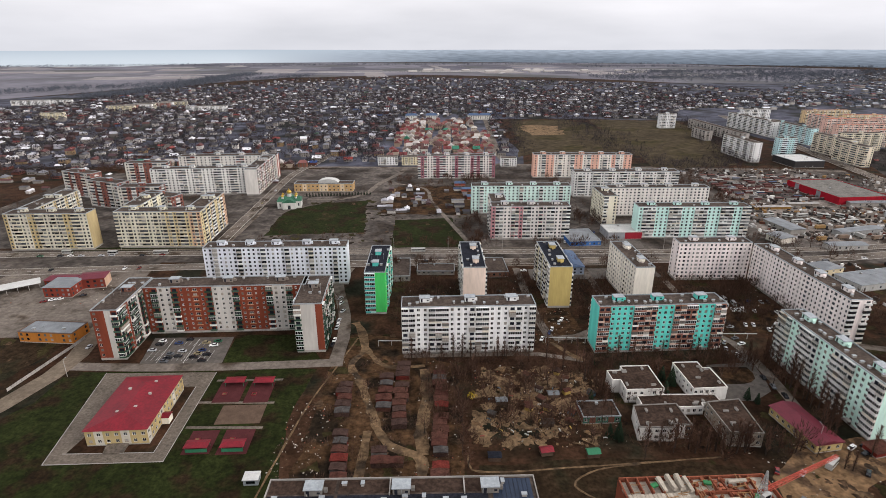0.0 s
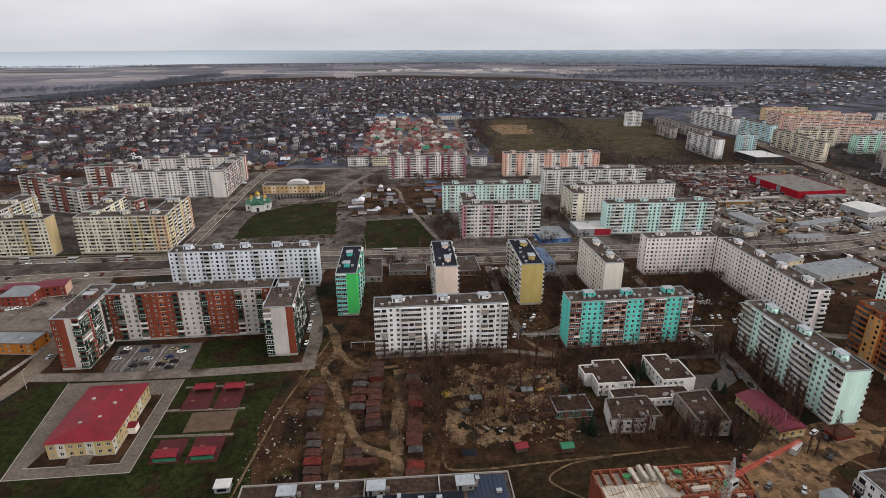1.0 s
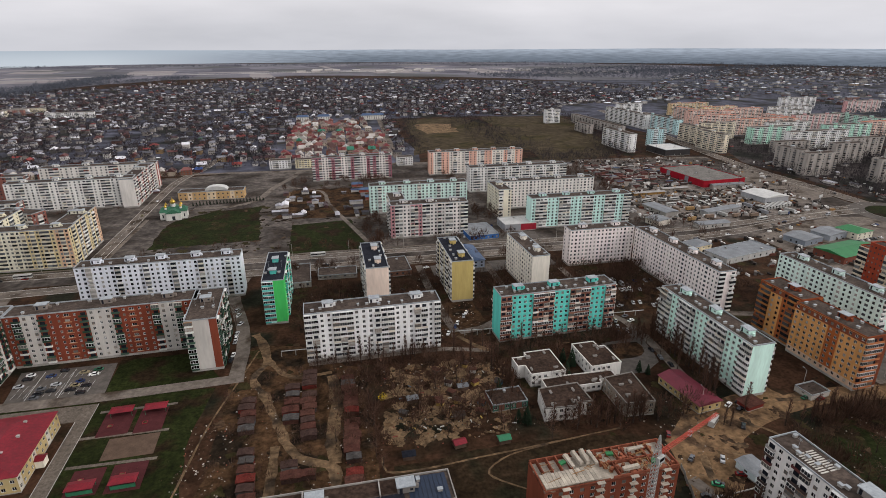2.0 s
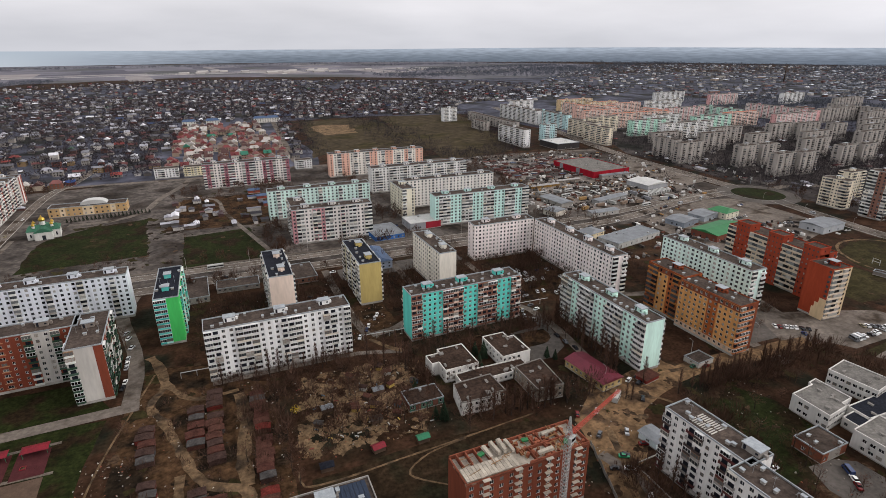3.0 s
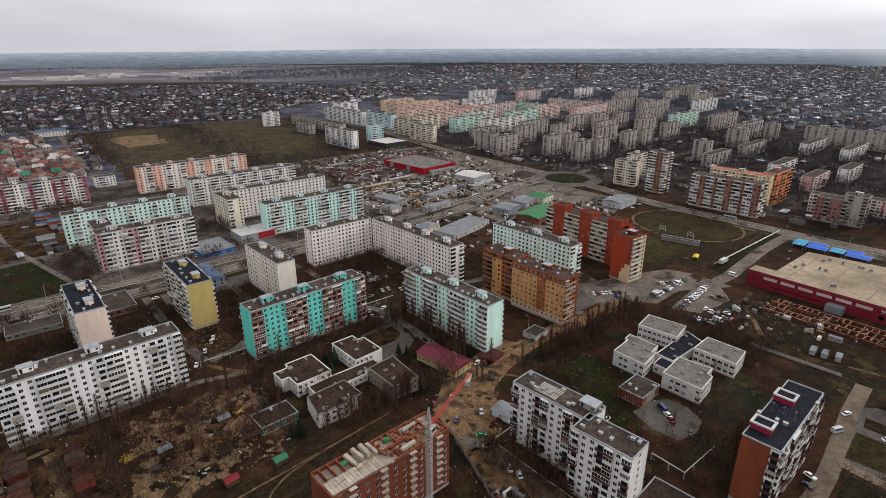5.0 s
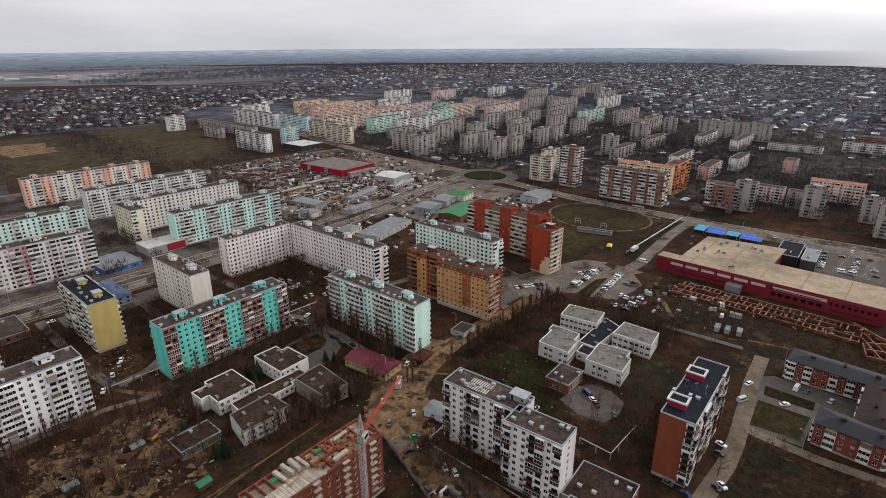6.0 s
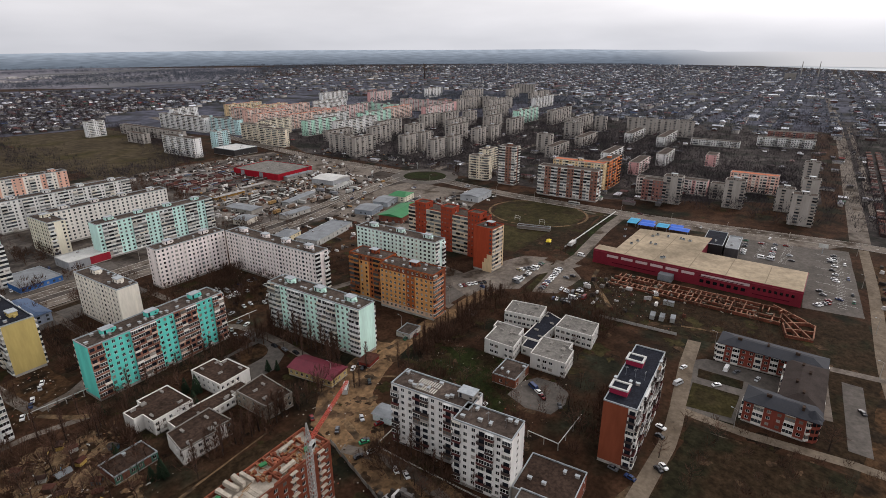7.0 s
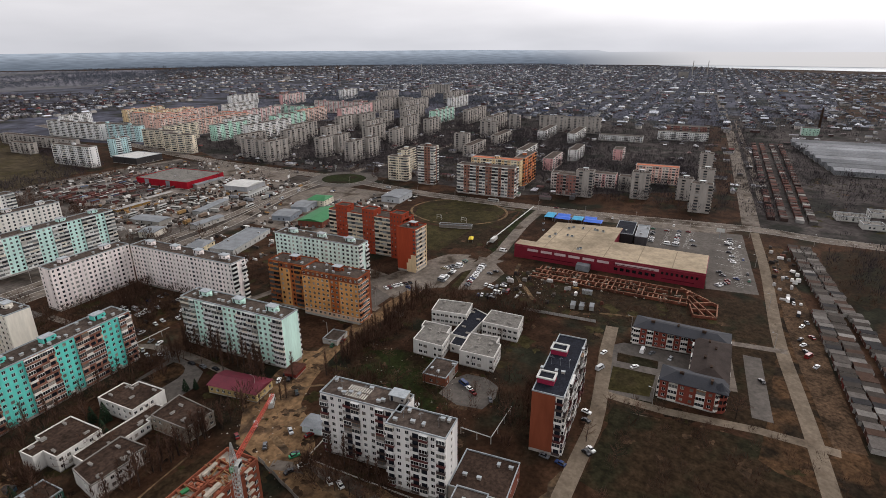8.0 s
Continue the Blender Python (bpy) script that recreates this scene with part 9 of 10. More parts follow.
def car_meshes(l, w, h, van=False):
    b, c = Geo(), Geo()
    hb = h * (0.62 if not van else 0.55)
    b.box(-l / 2, -w / 2, 0.28, l / 2, w / 2, hb, 0, None, True, (0.12, 0.08))
    if van:
        b.box(-l / 2 + 0.1, -w / 2 + 0.08, hb, l / 2 - 0.9, w / 2 - 0.08, h, 0, None, False, (0.1, 0.1))
        c.box(l / 2 - 1.4, -w / 2 + 0.12, hb, l / 2 - 0.25, w / 2 - 0.12, h - 0.15, 0, None, False, (0.45, 0.1))
        c.box(-l / 2 + 0.4, -w / 2 + 0.07, hb + 0.1, l / 2 - 1.5, w / 2 - 0.07, h - 0.25, 0)
    else:
        c.box(-l * 0.36, -w / 2 + 0.1, hb, l * 0.22, w / 2 - 0.1, h - 0.06, 0, None, False, (0.42, 0.14))
        b.box(-l * 0.36 + 0.5, -w / 2 + 0.26, h - 0.06, l * 0.22 - 0.5, w / 2 - 0.26, h, 0)
    wh = Geo()
    wh.tube((0, -0.1, 0), (0, 0.1, 0), 0.31, 0.31, 10)
    n = len(wh.v)
    return b.mesh("car_body", [CAR]), c.mesh("car_windows", [CAR_GLASS]), wh.mesh("wheel", [RUBBER])


CARS = {"saloon": car_meshes(4.3, 1.75, 1.45), "hatchback": car_meshes(3.9, 1.7, 1.5), "van": car_meshes(5.4, 2.0, 2.3, True)}
CAR_LEN = {"saloon": (1.35, 0.78), "hatchback": (1.2, 0.76), "van": (1.7, 0.9)}
CAR_BASE = {}


def far_body(kind):
    g = Geo()
    me = CARS[kind][0]
    g.v, g.f, g.m = [tuple(v.co) for v in me.vertices], [tuple(p.vertices) for p in me.polygons], [0] * len(me.polygons)
    ax, ay = CAR_LEN[kind]
    for sx in (-1, 1):
        for sy in (-1, 1):
            g.tube((sx * ax, sy * ay - 0.1, 0.31), (sx * ax, sy * ay + 0.1, 0.31), 0.31, 0.31, 8, 1)
    return g.mesh("car_body", [CAR, RUBBER])


def car(x, y, ang, kind="saloon"):
    if math.hypot(x, y) > 255:
        root = thing("car", pose(x, y, 0.13, 0, 0, ang), {"saloon": "parked saloon car with dark windows", "hatchback": "parked hatchback with dark windows", "van": "parked delivery van with dark windows"}[kind], "car", "parked cars", cached(("far_car", kind), lambda: far_body(kind)))
        part("cabin_glass", CARS[kind][1], root)
        return root
    m = pose(x, y, 0.13, 0, 0, ang)
    if kind not in CAR_BASE:
        root = thing("car", m, {"saloon": "parked saloon car with dark windows", "hatchback": "parked hatchback with dark windows", "van": "parked delivery van with dark windows"}[kind], "car", "parked cars", CARS[kind][0])
        part("cabin_glass", CARS[kind][1], root)
        ax, ay = CAR_LEN[kind]
        for sx in (-1, 1):
            for sy in (-1, 1):
                part("wheel", CARS[kind][2], root, "", pose(sx * ax, sy * ay, 0.31))
        CAR_BASE[kind] = root
        return root
    return copy_thing(CAR_BASE[kind], m)


rc = random.Random(9)


def parked(xa, ya, xb, yb, n, ang, fill=0.8):
    for i in range(n):
        t = (i + 0.5) / n
        if rc.random() < fill * 0.88:
            car(xa + (xb - xa) * t + rc.uniform(-0.4, 0.4), ya + (yb - ya) * t + rc.uniform(-0.4, 0.4), ang + rc.uniform(-6, 6) + rc.choice((0, 180)), rc.choice(("saloon", "saloon", "hatchback", "van") if rc.random() < 0.4 else ("saloon", "hatchback")))


for x, y in ((-150, 258), (-150, 254.6), (-151, 248.6), (-140.3, 255.7), (-136, 259.8), (-120.4, 258), (-126, 256.4), (-121, 253.8), (-135, 247.8), (-125, 248.7), (-140, 245), (-135, 242.8), (-126, 245.5), (-121, 244.5), (-139.6, 241), (-140, 238), (-126.7, 242), (-121.3, 238.9)):
    car(x, y, rc.choice((5, 185)) + rc.uniform(-8, 8), rc.choice(("saloon", "hatchback")))
for x, y in ((368, -37), (365, -40), (349, -41.6), (334, -42.3), (340, -45), (317, -40.6), (311, -41.4), (303.5, -42), (299, -42.8), (322, -46), (290, -45.4), (418, -32.5), (408, -38), (264, -22), (267, 31), (267, 26.6), (266, 17.6), (250, 32), (241, 46.5), (256.6, 48)):
    car(x, y, rc.uniform(-40, 40), rc.choice(("saloon", "hatchback", "saloon", "van")))
for x, y, a in ((199, 174, 10), (205, 172, 15), (168, 177, 20), (162, 176, 30), (165.4, 172.6, 20), (125, 163, 60), (134, 162, 45), (126, 149, 40), (128, 135.5, -30), (139, 138, -20), (125, 129, -25), (122.8, 115, 60), (123.4, 110.5, 60), (158.5, 162, 50), (145.7, 245.2, 80), (148.2, 250.8, 70), (150.4, 257.3, 60), (159, 256, 20), (158.4, 261.8, 15), (171, 284, 75), (172, 277, 75), (176.5, 277, 75), (182.4, 271.5, 75)):
    car(x, y, a, rc.choice(("saloon", "hatchback")))
parked(-66, 320, -58, 288, 9, 70, 0.7)
parked(-60, 284, -58, 248, 8, 85, 0.5)
parked(-320, 382, -200, 386, 16, 3, 0.5)
parked(-280, 356, -210, 360, 7, 90, 0.5)
parked(-248, 305, -222, 318, 7, 25, 0.8)
parked(-186, 255, -182, 236, 3, 80, 0.4)
parked(50, 255, 70, 285, 8, 70, 0.6)
parked(74, 300, 108, 270, 6, 80, 0.4)
parked(150, 262, 156, 200, 9, 88, 0.6)
parked(168, 305, 196, 300, 7, 85, 0.6)
parked(150, 355, 60, 352, 9, 90, 0.5)
parked(96, 414, 130, 442, 9, 85, 0.5)
parked(297, 163, 340, 165, 15, 80, 0.95)
parked(298, 145, 338, 150, 14, 80, 0.95)
parked(290, 134, 294, 121, 5, 10, 0.9)
parked(307, 136, 301, 116, 7, 10, 0.95)
parked(286, 122.5, 299, 123, 5, 85, 0.9)
parked(309, 124, 324, 124.6, 6, 85, 0.9)
parked(271, 190, 290, 178, 8, 60, 0.8)
parked(268, 174, 284, 178, 5, 80, 0.6)
parked(317, 173, 332, 164, 6, 70, 0.9)
parked(318, 142, 334, 136, 6, 80, 0.8)
parked(162, 272, 162, 318, 10, 5, 0.8)
parked(172, 296, 200, 292, 9, 85, 0.8)
parked(170, 310, 202, 306, 9, 85, 0.7)
parked(186, 276, 202, 262, 6, 40, 0.8)
parked(88, 272, 92, 330, 10, 5, 0.6)
parked(32, 268, 36, 330, 10, 5, 0.5)
parked(-14, 352, 60, 356, 12, 4, 0.4)
parked(-20, 262, 6, 268, 5, 30, 0.6)
parked(388, -17, 470, -9, 14, 5, 0.5)
parked(384, -4, 400, 2, 6, 80, 0.9)
parked(420, -6, 480, -2, 10, 85, 0.5)
parked(440, 34, 486, 36, 12, 85, 0.6)
parked(404, 345, 440, 352, 10, 80, 0.7)
parked(420, 372, 462, 380, 10, 80, 0.6)
parked(356, 150, 372, 148, 4, 85, 0.7)
parked(203, 103, 194, 91, 4, 60, 0.9)
parked(199, 86, 188, 80, 3, 30, 0.9)
parked(492, 96, 494, 30, 9, 5, 0.7)
parked(172, 60, 168, 30, 5, 80, 0.6)
parked(196, 42, 214, 46, 3, 80, 0.7)
parked(168, 90, 176, 112, 4, 10, 0.4)
parked(176, 40, 184, 36, 3, 60, 0.8)
parked(372, 2, 392, -10, 8, 60, 0.8)
parked(400, -8, 470, 0, 12, 80, 0.35)
parked(440, 20, 490, 30, 9, 85, 0.4)
parked(440, 40, 484, 46, 9, 85, 0.4)
parked(436, 52, 480, 56, 9, 85, 0.6)
parked(400, 320, 440, 296, 14, 40, 0.8)
parked(410, 330, 455, 320, 12, 60, 0.7)
parked(275, 372, 330, 384, 5, 5, 0.4)
parked(-100, 372, 150, 378, 10, 3, 0.35)
parked(380, 400, 470, 418, 8, 12, 0.4)
parked(503, 100, 496, 350, 8, 92, 0.4)
parked(512, 450, 516, 600, 8, 90, 0.4)
parked(-178, 440, -182, 640, 8, 90, 0.5)
parked(420, 505, 500, 560, 16, 60, 0.6)
parked(136, 150, 142, 128, 3, 50, 0.5)
car(120, 131, -20, "saloon")


def bus(x, y, ang, long=True, colour="#a5a5a0"):
    l = 11.0 if long else 7.0
    root = thing("bus", pose(x, y, 0.12, 0, 0, ang), "white bus with a dark band of windows", "bus", "buses")
    g = Geo()
    g.box(-l / 2, -1.2, 0.4, l / 2, 1.2, 2.9, 0, None, True, (0.08, 0.1))
    part("body", cached(("bus", l), lambda: g.mesh("bus_body", [material("bus_paint", colour, 0.4)])), root)
    w = Geo()
    w.box(-l / 2 + 0.4, -1.19, 1.4, l / 2 - 0.2, 1.19, 2.25)
    w.box(l / 2 - 0.1, -1.0, 1.2, l / 2 + 0.02, 1.0, 2.5)
    part("window_band", cached(("busw", l), lambda: w.mesh("bus_windows", [CAR_GLASS])), root)
    for sx in (-l * 0.32, l * 0.32):
        for sy in (-1.1, 1.1):
            part("wheel", CARS["van"][2], root, "", pose(sx, sy, 0.35) @ Matrix.Scale(1.3, 4))


bus(147.4, 166.1, 38, False)
bus(-19, 394.5, 3)
bus(-285, 389, 3, False)
bus(-250, 388, 3, False)
bus(-214, 389, 3)
bus(498, 210, 92)
bus(372, 412, 12)
bus(80, 400, 3)
for i in range(10):
    bus(300 + (i % 5) * 17 + rc.uniform(-2, 2), 470 + (i // 5) * 17, rc.choice((10, 100, -40)), i % 3 > 0)
for i in range(9):
    bus(395 + i * 4.2, 442 + i * 1.0, 100)


def lorry(x, y, ang, colour):
    root = thing("lorry", pose(x, y, 0.1, 0, 0, ang), "parked lorry with a long box body", "lorry", "lorries")
    g = Geo()
    g.box(-6, -1.25, 1.0, 2.6, 1.25, 3.7, 0, None, True)
    part("box_body", cached(("lorry", colour), lambda: g.mesh("box_body", [material("tarpaulin_" + colour[1:], colour, 0.7, stain=0.2)])), root)
    g = Geo()
    g.box(2.9, -1.2, 0.6, 4.8, 1.2, 2.9, 0, None, True, (0.15, 0.05))
    g.box(4.6, -1.0, 1.7, 4.78, 1.0, 2.6, 1)
    part("cab", cached("lorry_cab", lambda: g.mesh("lorry_cab", [CAR, CAR_GLASS])), root)
    for sx in (-4.5, -3.2, 3.8):
        for sy in (-1.05, 1.05):
            part("wheel", CARS["van"][2], root, "", pose(sx, sy, 0.45) @ Matrix.Scale(1.45, 4))


for i in range(15):
    lorry(312 + (i % 8) * 15 + rc.uniform(-3, 3), 425 + (i // 8) * 26 + rc.uniform(-5, 5), rc.choice((5, 15, -70, 100)), rc.choice(("#8a6c42", "#94948f", "#6d5c4e", "#75777a")))
lorry(388, 163, 3, "#b9b9b4")


# depot clutter: crates, heaps, small containers
g = Geo()
for x0, y0, x1, y1, n in ((268, 425, 372, 545, 420), (372, 425, 470, 520, 300), (300, 545, 450, 690, 420), (262, 300, 345, 372, 160), (440, 520, 505, 660, 120), (535, 430, 600, 640, 120), (104, 66, 117, 112, 90), (345, 285, 480, 330, 110), (345, 335, 400, 400, 40), (352, -45, 470, -30, 30), (296, 60, 340, 125, 26)):
    for _ in range(n):
        w, d, h = rc.uniform(0.8, 5.0), rc.uniform(0.8, 2.4), rc.uniform(0.6, 2.4)
        g.box(-w / 2, -d / 2, 0.02, w / 2, d / 2, h, 0, Matrix.Translation((rc.uniform(x0, x1), rc.uniform(y0, y1), 0)) @ Matrix.Rotation(TURN + rc.choice((0, math.pi / 2, rc.uniform(0, 3))), 4, "Z"), False, (0.1, 0.1))
stuff("depot_clutter", g.mesh("depot_clutter", [material("depot_clutter", "#5a5550", 0.85, stain=0.25, big=0.5, per="island", palette=[("#4a443f", 5), ("#2f2b29", 5), ("#6e6a66", 3), ("#a9a6a2", 3), ("#5a3a30", 2), ("#8a6a44", 1), ("#d4d2ce", 3)])]), "crates, scrap and small containers in the depot", "clutter")


# the green saloon on the dirt lot
GREEN_PAINT = material("green_car_paint", "#1f8a5c", 0.3, stain=0.03, spec=0.6)
green_body = far_body("saloon")
green_body.materials[0] = GREEN_PAINT
green_car = thing("car", pose(127.2, 135.1, 0.13, 0, 0, -28), "bright green saloon car on the dirt lot", "car", "parked cars", green_body)
part("cabin_glass", CARS["saloon"][1], green_car)
# the garden wall in front of the worn panel block, and the board fence of the building site
garden = thing("garden_wall", Matrix.Identity(4), "low pale kerb wall round a front garden", "wall")
for a, b in (((139.5, 131.4), (128.6, 130.4)), ((128.6, 130.4), (129.0, 114)), ((129.0, 114), (129.6, 98)), ((129.6, 98), (130.2, 80))):
    gw = Geo()
    gw.box(0, -0.14, 0, math.hypot(b[0] - a[0], b[1] - a[1]), 0.14, 0.5, 0)
    part("wall_run", gw.mesh("wall_run", [KERB]), garden, "", pose(a[0], a[1], 0, 0, 0, math.degrees(math.atan2(b[1] - a[1], b[0] - a[0]))))
site_fence = thing("fence", pose(119.5, 146, 0, 0, 0, 253), "grey board fence round the building site", "fence")
fence_board = (lambda q: (q.box(0, -0.05, 0, 2.4, 0.05, 2.0, 0, None, False, (0.02, 0.0)), q.mesh("fence_panel", [material("grey_boards", "#77736c", 0.9, stain=0.3, big=0.5, per="object", vary=0.3)]))[1])(Geo())
for i in range(30):
    part("fence_panel", fence_board, site_fence, "", pose(i * 2.5, 0.15 * math.sin(i * 1.7), 0, 0, 0, 2.5 * math.sin(i * 2.1)))
# lamp posts along the streets
def lamp_post(x, y, ang):
    if "lamp" not in MESHES:
        a, b = Geo(), Geo()
        a.tube((0, 0, 0), (0, 0, 9), 0.14, 0.09, 6)
        a.tube((0, 0, 9), (1.8, 0, 9.5), 0.07, 0.05, 5)
        b.box(1.6, -0.15, 9.4, 2.4, 0.15, 9.58, 0, None, True)
        MESHES["lamp"] = (a.mesh("pole", [CONCRETE]), b.mesh("lantern", [METAL]))
    root = thing("street_lamp", pose(x, y, 0, 0, 0, ang), "grey street lamp on a slim pole", "street lamp", "street lamps", MESHES["lamp"][0])
    part("lantern", MESHES["lamp"][1], root)


for i in range(16):
    lamp_post(-290 + i * 42, 396 + i * 0.5, -90)
for i in range(11):
    lamp_post(488, -60 + i * 44, 0)
for x, y in ((225, 50), (222, 20), (300, -28), (286, 40), (352, -27), (420, -20), (-66, 300), (-180, 225), (150, 178), (205, 182), (250, 182)):
    lamp_post(x, y, 90)
# billboards by the roundabout
for x, y, a in ((548, 470, 70), (540, 440, 60), (470, 452, 20), (606, 482, 60), (478, 5, 90)):
    root = thing("billboard", pose(x, y, 0, 0, 0, a), "pale blank billboard on a single post", "billboard", "billboards")
    g = Geo()
    g.tube((0, 0, 0), (0, 0, 5), 0.25, 0.25, 6)
    part("post", g.mesh("post", [METAL]), root)
    g = Geo()
    g.box(-3, -0.15, 5, 3, 0.15, 8, 0, None, True)
    part("panel", g.mesh("panel", [WHITE_SHEET]), root)
# weeds and tussocks over the open ground
weeds = []
for x0, y0, x1, y1, n in ((-245, 200, -190, 262, 150), (-56, 150, 8, 262, 380), (8, 172, 78, 246, 330), (76, 172, 162, 246, 260), (-30, 262, 60, 340, 260), (80, 262, 205, 338, 330), (120, -60, 222, 60, 420), (158, 80, 214, 160, 240), (176, 152, 285, 180, 200), (255, 85, 350, 130, 260), (292, -30, 350, 90, 330), (350, 160, 480, 200, 150), (-150, 410, -66, 540, 160), (-43, 404, 20, 482, 110), (380, -105, 495, -60, 200), (105, 95, 165, 185, 120), (300, 420, 470, 660, 200), (-176, 158, -54, 232, 160)):
    weeds += [(rc.uniform(x0, x1), rc.uniform(y0, y1)) for _ in range(n)]
stuff("weeds", clump_mesh("weeds", weeds, WEED_DARK, 0.7, 14, 29, 0.6, True), "dead weeds and tussocks on the open ground", "weeds")
# playground pieces and litter on the sandy yard
PLAY = material("play_paint", "#b03a2c", 0.7, per="object", palette=[("#7d342c", 2), ("#a88f4c", 2), ("#a9a9a2", 4), ("#3f5a6a", 2), ("#4a3d33", 6)])
for i in range(52):
    x, y = rc.uniform(16, 68), rc.uniform(180, 230)
    root = thing("play_hut" if i % 4 == 0 else "play_bench", pose(x, y, 0.05, 0, 0, rc.uniform(0, 180)), "small painted playground hut on sand" if i % 4 == 0 else "low painted playground bench on sand", "play equipment", "playground pieces")
    if i % 4 == 0:
        part("wall", cached("hutw", lambda: (lambda g: (g.box(-1.6, -1.2, 0, 1.6, 1.2, 1.8), g.mesh("hut_walls", [PLAY]))[1])(Geo())), root)
        part("roof", cached("hutr", lambda: (lambda g: (g.gable(-1.6, -1.2, 1.6, 1.2, 1.8, 2.6, 0, 0, 0.3), g.mesh("hut_roof", [RUST]))[1])(Geo())), root)
    else:
        part("seat", cached("bench", lambda: (lambda g: (g.box(-0.9, -0.25, 0.35, 0.9, 0.25, 0.45, 0, None, True), g.box(-0.8, -0.2, 0, -0.6, 0.2, 0.35), g.box(0.6, -0.2, 0, 0.8, 0.2, 0.35), g.mesh("bench", [PLAY]))[3])(Geo())), root)
for x, y, a, rm_ in ((40.5, 173, 10, RED_SHEET), (58.5, 172, 5, GREEN_WOOD), (20, 170, 0, BITUMEN_AND_SHADE), (26, 205, 5, GREY_SHEET), (50, 210, 3, GREY_SHEET), (44, 190, 3, BITUMEN)):
    root = thing("play_shelter", pose(x, y, 0, 0, 0, a), "small play shelter with a sloping roof on the sand", "shelter", "yard shelters")
    part("wall", cached("shw", lambda: (lambda g: (g.box(-2.3, -1.6, 0, 2.3, 1.6, 2.0), g.mesh("shelter_walls", [BROWN_PAD]))[1])(Geo())), root)
    part("roof", (lambda g: (g.gable(-2.3, -1.6, 2.3, 1.6, 2.01, 3.1, 0, 0, 0.35), g.mesh("shelter_roof", [rm_]))[1])(Geo()), root)
g = Geo()
for _ in range(2100):
    box_ = rc.choice(((-52, 150, 6, 240), (10, 175, 75, 235), (105, 100, 165, 185), (-66, 160, -48, 205), (-8, 150, 8, 240), (300, 90, 345, 125), (262, 420, 460, 640), (14, 180, 70, 230), (50, 256, 76, 300), (292, 60, 340, 122), (-28, 262, 58, 338), (80, 262, 205, 338), (-300, 300, -205, 350), (160, 80, 214, 160)))
    x, y = rc.uniform(box_[0], box_[2]), rc.uniform(box_[1], box_[3])
    s = rc.uniform(0.1, 0.4)
    g.box(-s, -s * 0.6, 0.02, s, s * 0.6, s * rc.uniform(0.3, 1.0), 0, Matrix.Translation((x, y, 0)) @ Matrix.Rotation(rc.uniform(0, 3), 4, "Z"), False, (s * 0.2, s * 0.1))
stuff("rubble", g.mesh("rubble", [material("rubble", "#8a8278", 0.95, per="island", palette=[("#8a8278", 4), ("#b9b4ab", 3), ("#5a4a40", 4), ("#7a4a3a", 2), ("#3a3632", 3)])]), "scattered rubble, boards and litter on the bare ground", "rubble")
# white road lines on the hall's car park and the horseshoe's yard
g = Geo()
for i in range(34):
    strip(g, [(378 + i * 3, -14 + i * 0.2), (378.4 + i * 3, -9 + i * 0.2)], 0.15, 0.13)
    strip(g, [(440 + (i % 17) * 2.8, 24 + (i // 17) * 16), (440 + (i % 17) * 2.8, 29 + (i // 17) * 16)], 0.15, 0.13)
structure("parking_line", g, [LINE], "thin white parking lines")

g = Geo()
for yy in (256, 247, 241.5):
    for i in range(13):
        strip(g, [(-150 + i * 2.6, yy - 2.2), (-149.9 + i * 2.6, yy + 2.2)], 0.12, 0.14)
for xx in (-143.5, -130):
    strip(g, [(xx, 237), (xx - 1.5, 261)], 0.2, 0.14)
for row in range(7):
    strip(g, [(384 + row * 15, -18.5 + row * 1.2), (386 + row * 15, 2 + row * 1.2)], 0.16, 0.14)
structure("parking_line", g, [LINE], "thin white parking lines")

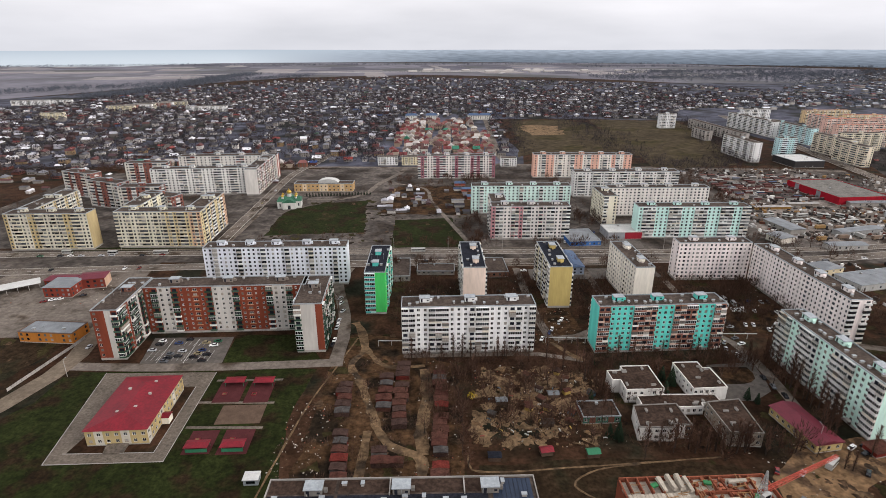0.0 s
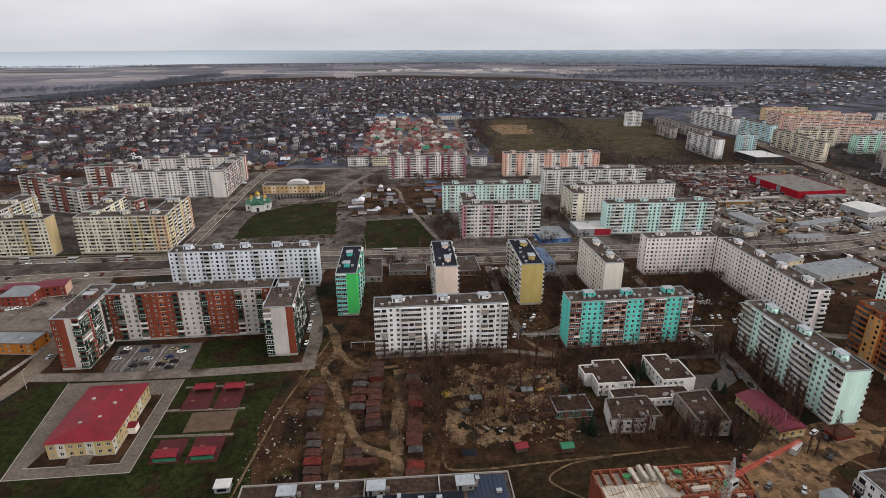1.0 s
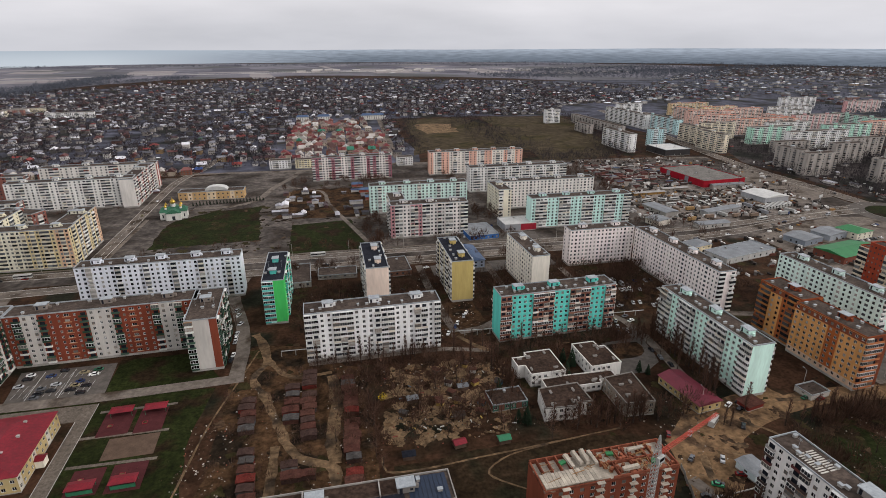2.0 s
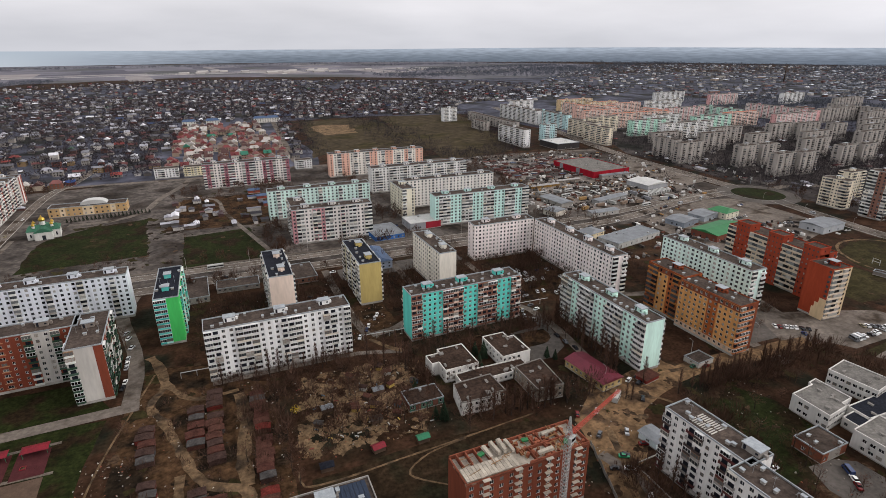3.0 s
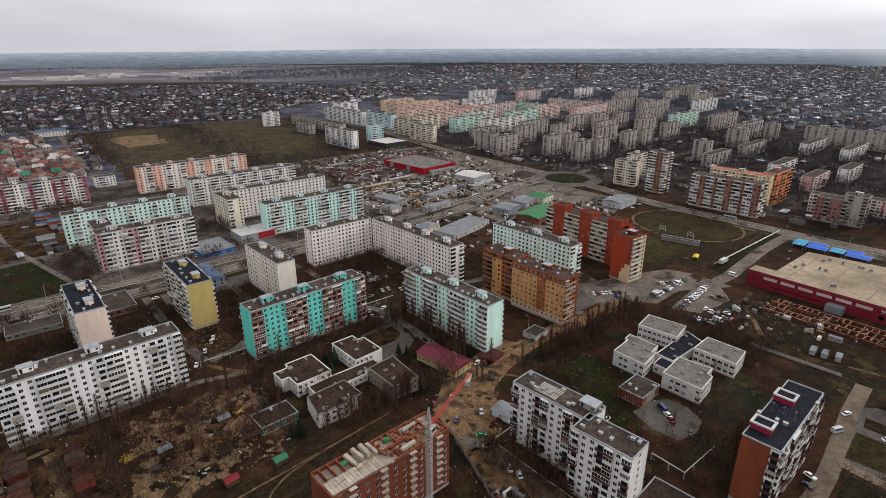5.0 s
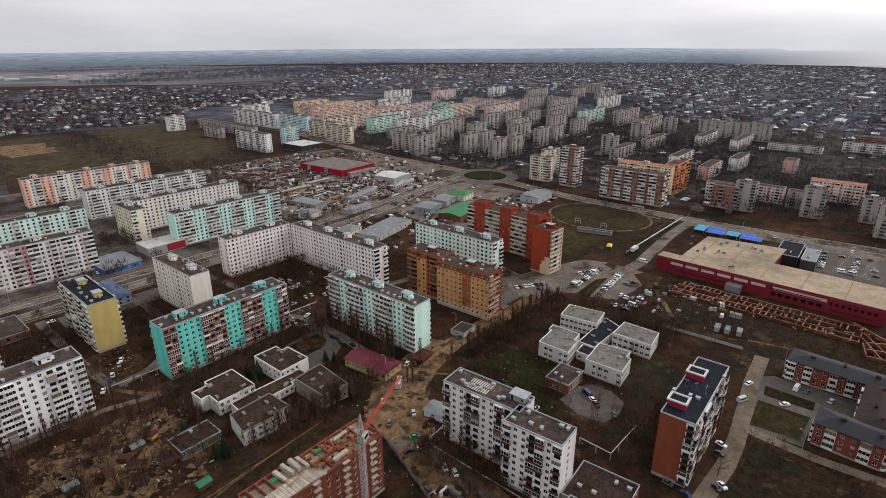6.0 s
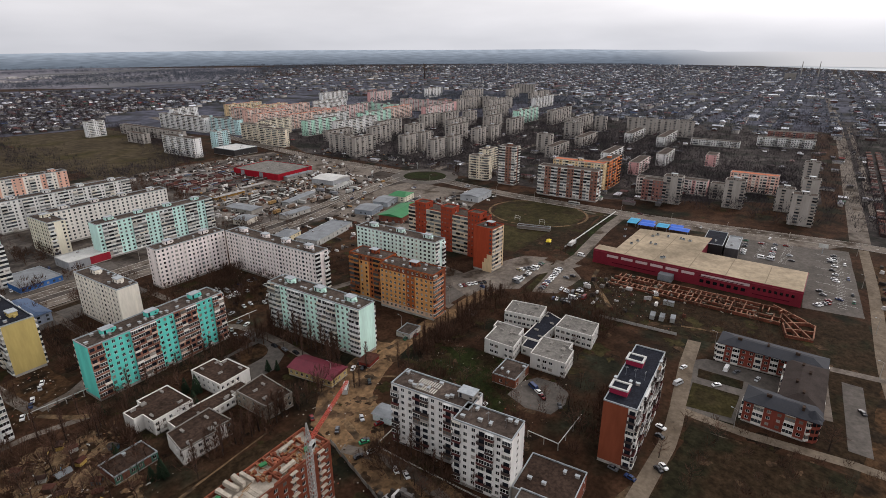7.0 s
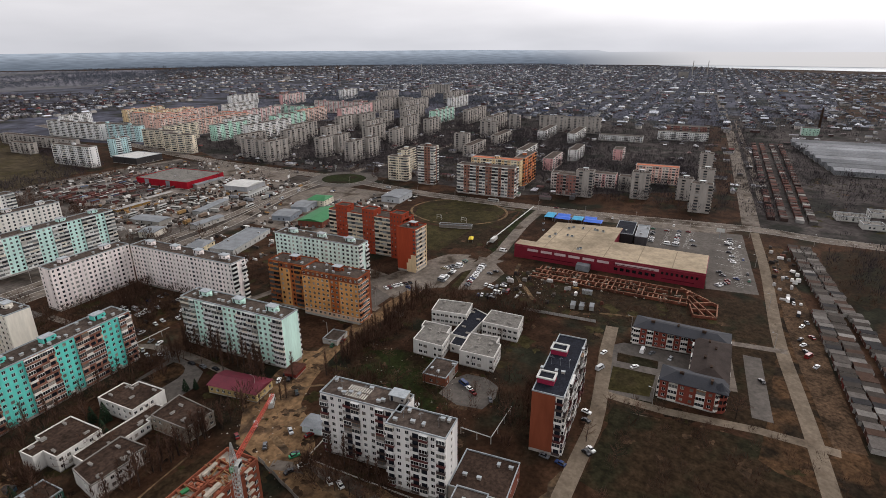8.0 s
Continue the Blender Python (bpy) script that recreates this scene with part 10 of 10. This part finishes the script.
# huts and a low wall behind the second kindergarten
HUT = (lambda a, b: (a.box(-3, -1.25, 0.2, 3, 1.25, 2.6), a.box(-2.4, -1.3, 1.0, -1.2, -1.25, 1.9, 1), a.mesh("hut_wall", [paint("#8f908c"), GLASS]), b.box(-3.1, -1.35, 2.6, 3.1, 1.35, 2.75, 0, None, True), b.mesh("hut_roof", [GREY_SHEET])))(Geo(), Geo())
for x, y, a in ((301, 76, 8), (302, 71, 6), (303.5, 65.5, 10), (323, 73, 95)):
    root = thing("site_hut", pose(x, y, 0, 0, 0, a), "weathered grey site hut on bare ground", "hut", "site huts", HUT[2])
    part("roof", HUT[4], root)
wall_run = thing("low_wall", pose(284, 101, 0, 0, 0, -85), "pale concrete slab wall along the yard", "wall")
slab_panel = (lambda g: (g.box(0, -0.08, 0, 2.9, 0.08, 1.7, 0, None, False, (0.02, 0.01)), g.mesh("panel", [CONCRETE]))[1])(Geo())
for i in range(14):
    part("panel", slab_panel, wall_run, "", pose(i * 3.0, 0, 0))
# entrance porches and roof aerials of the nearest blocks
DOOR = (lambda a, b: (a.box(-0.8, -0.06, 0, 0.8, 0, 2.1), a.mesh("entrance_door", [material("entrance_door", "#4a3a34", 0.7, stain=0.2, per="object", vary=0.3)]), b.box(-1.5, -1.7, 2.3, 1.5, 0, 2.45, 0, None, True), b.mesh("porch_roof", [CONCRETE])))(Geo(), Geo())
AERIAL = (lambda g: (g.tube((0, 0, 0), (0, 0, 4.2), 0.05, 0.03, 4), g.box(-0.9, -0.03, 3.4, 0.9, 0.03, 3.46), g.box(-0.6, -0.03, 3.8, 0.6, 0.03, 3.86), g.mesh("aerial", [METAL]))[3])(Geo())
for ob in [o for o in scene.objects if o.name.split(".")[0] == "apartment_block" and o.parent is None and o.location.length < 300]:
    wall_ob = [c for c in ob.children if c.name.split(".")[0] == "wall"][0]
    long_x, deep_y, high = (max(v.co[k] for v in wall_ob.data.vertices) for k in (0, 1, 2))
    for i in range(3):
        part("aerial", AERIAL, ob, "", pose(long_x * (0.2 + 0.3 * i), deep_y * 0.45, high - 0.45, 0, 0, 40 * i))
    if long_x > 30:
        for i in range(3):
            at = pose(long_x * (i + 0.5) / 3, -0.02, 0.2)
            part("entrance_door", DOOR[1], ob, "", at)
            part("porch_roof", DOOR[3], ob, "", at)
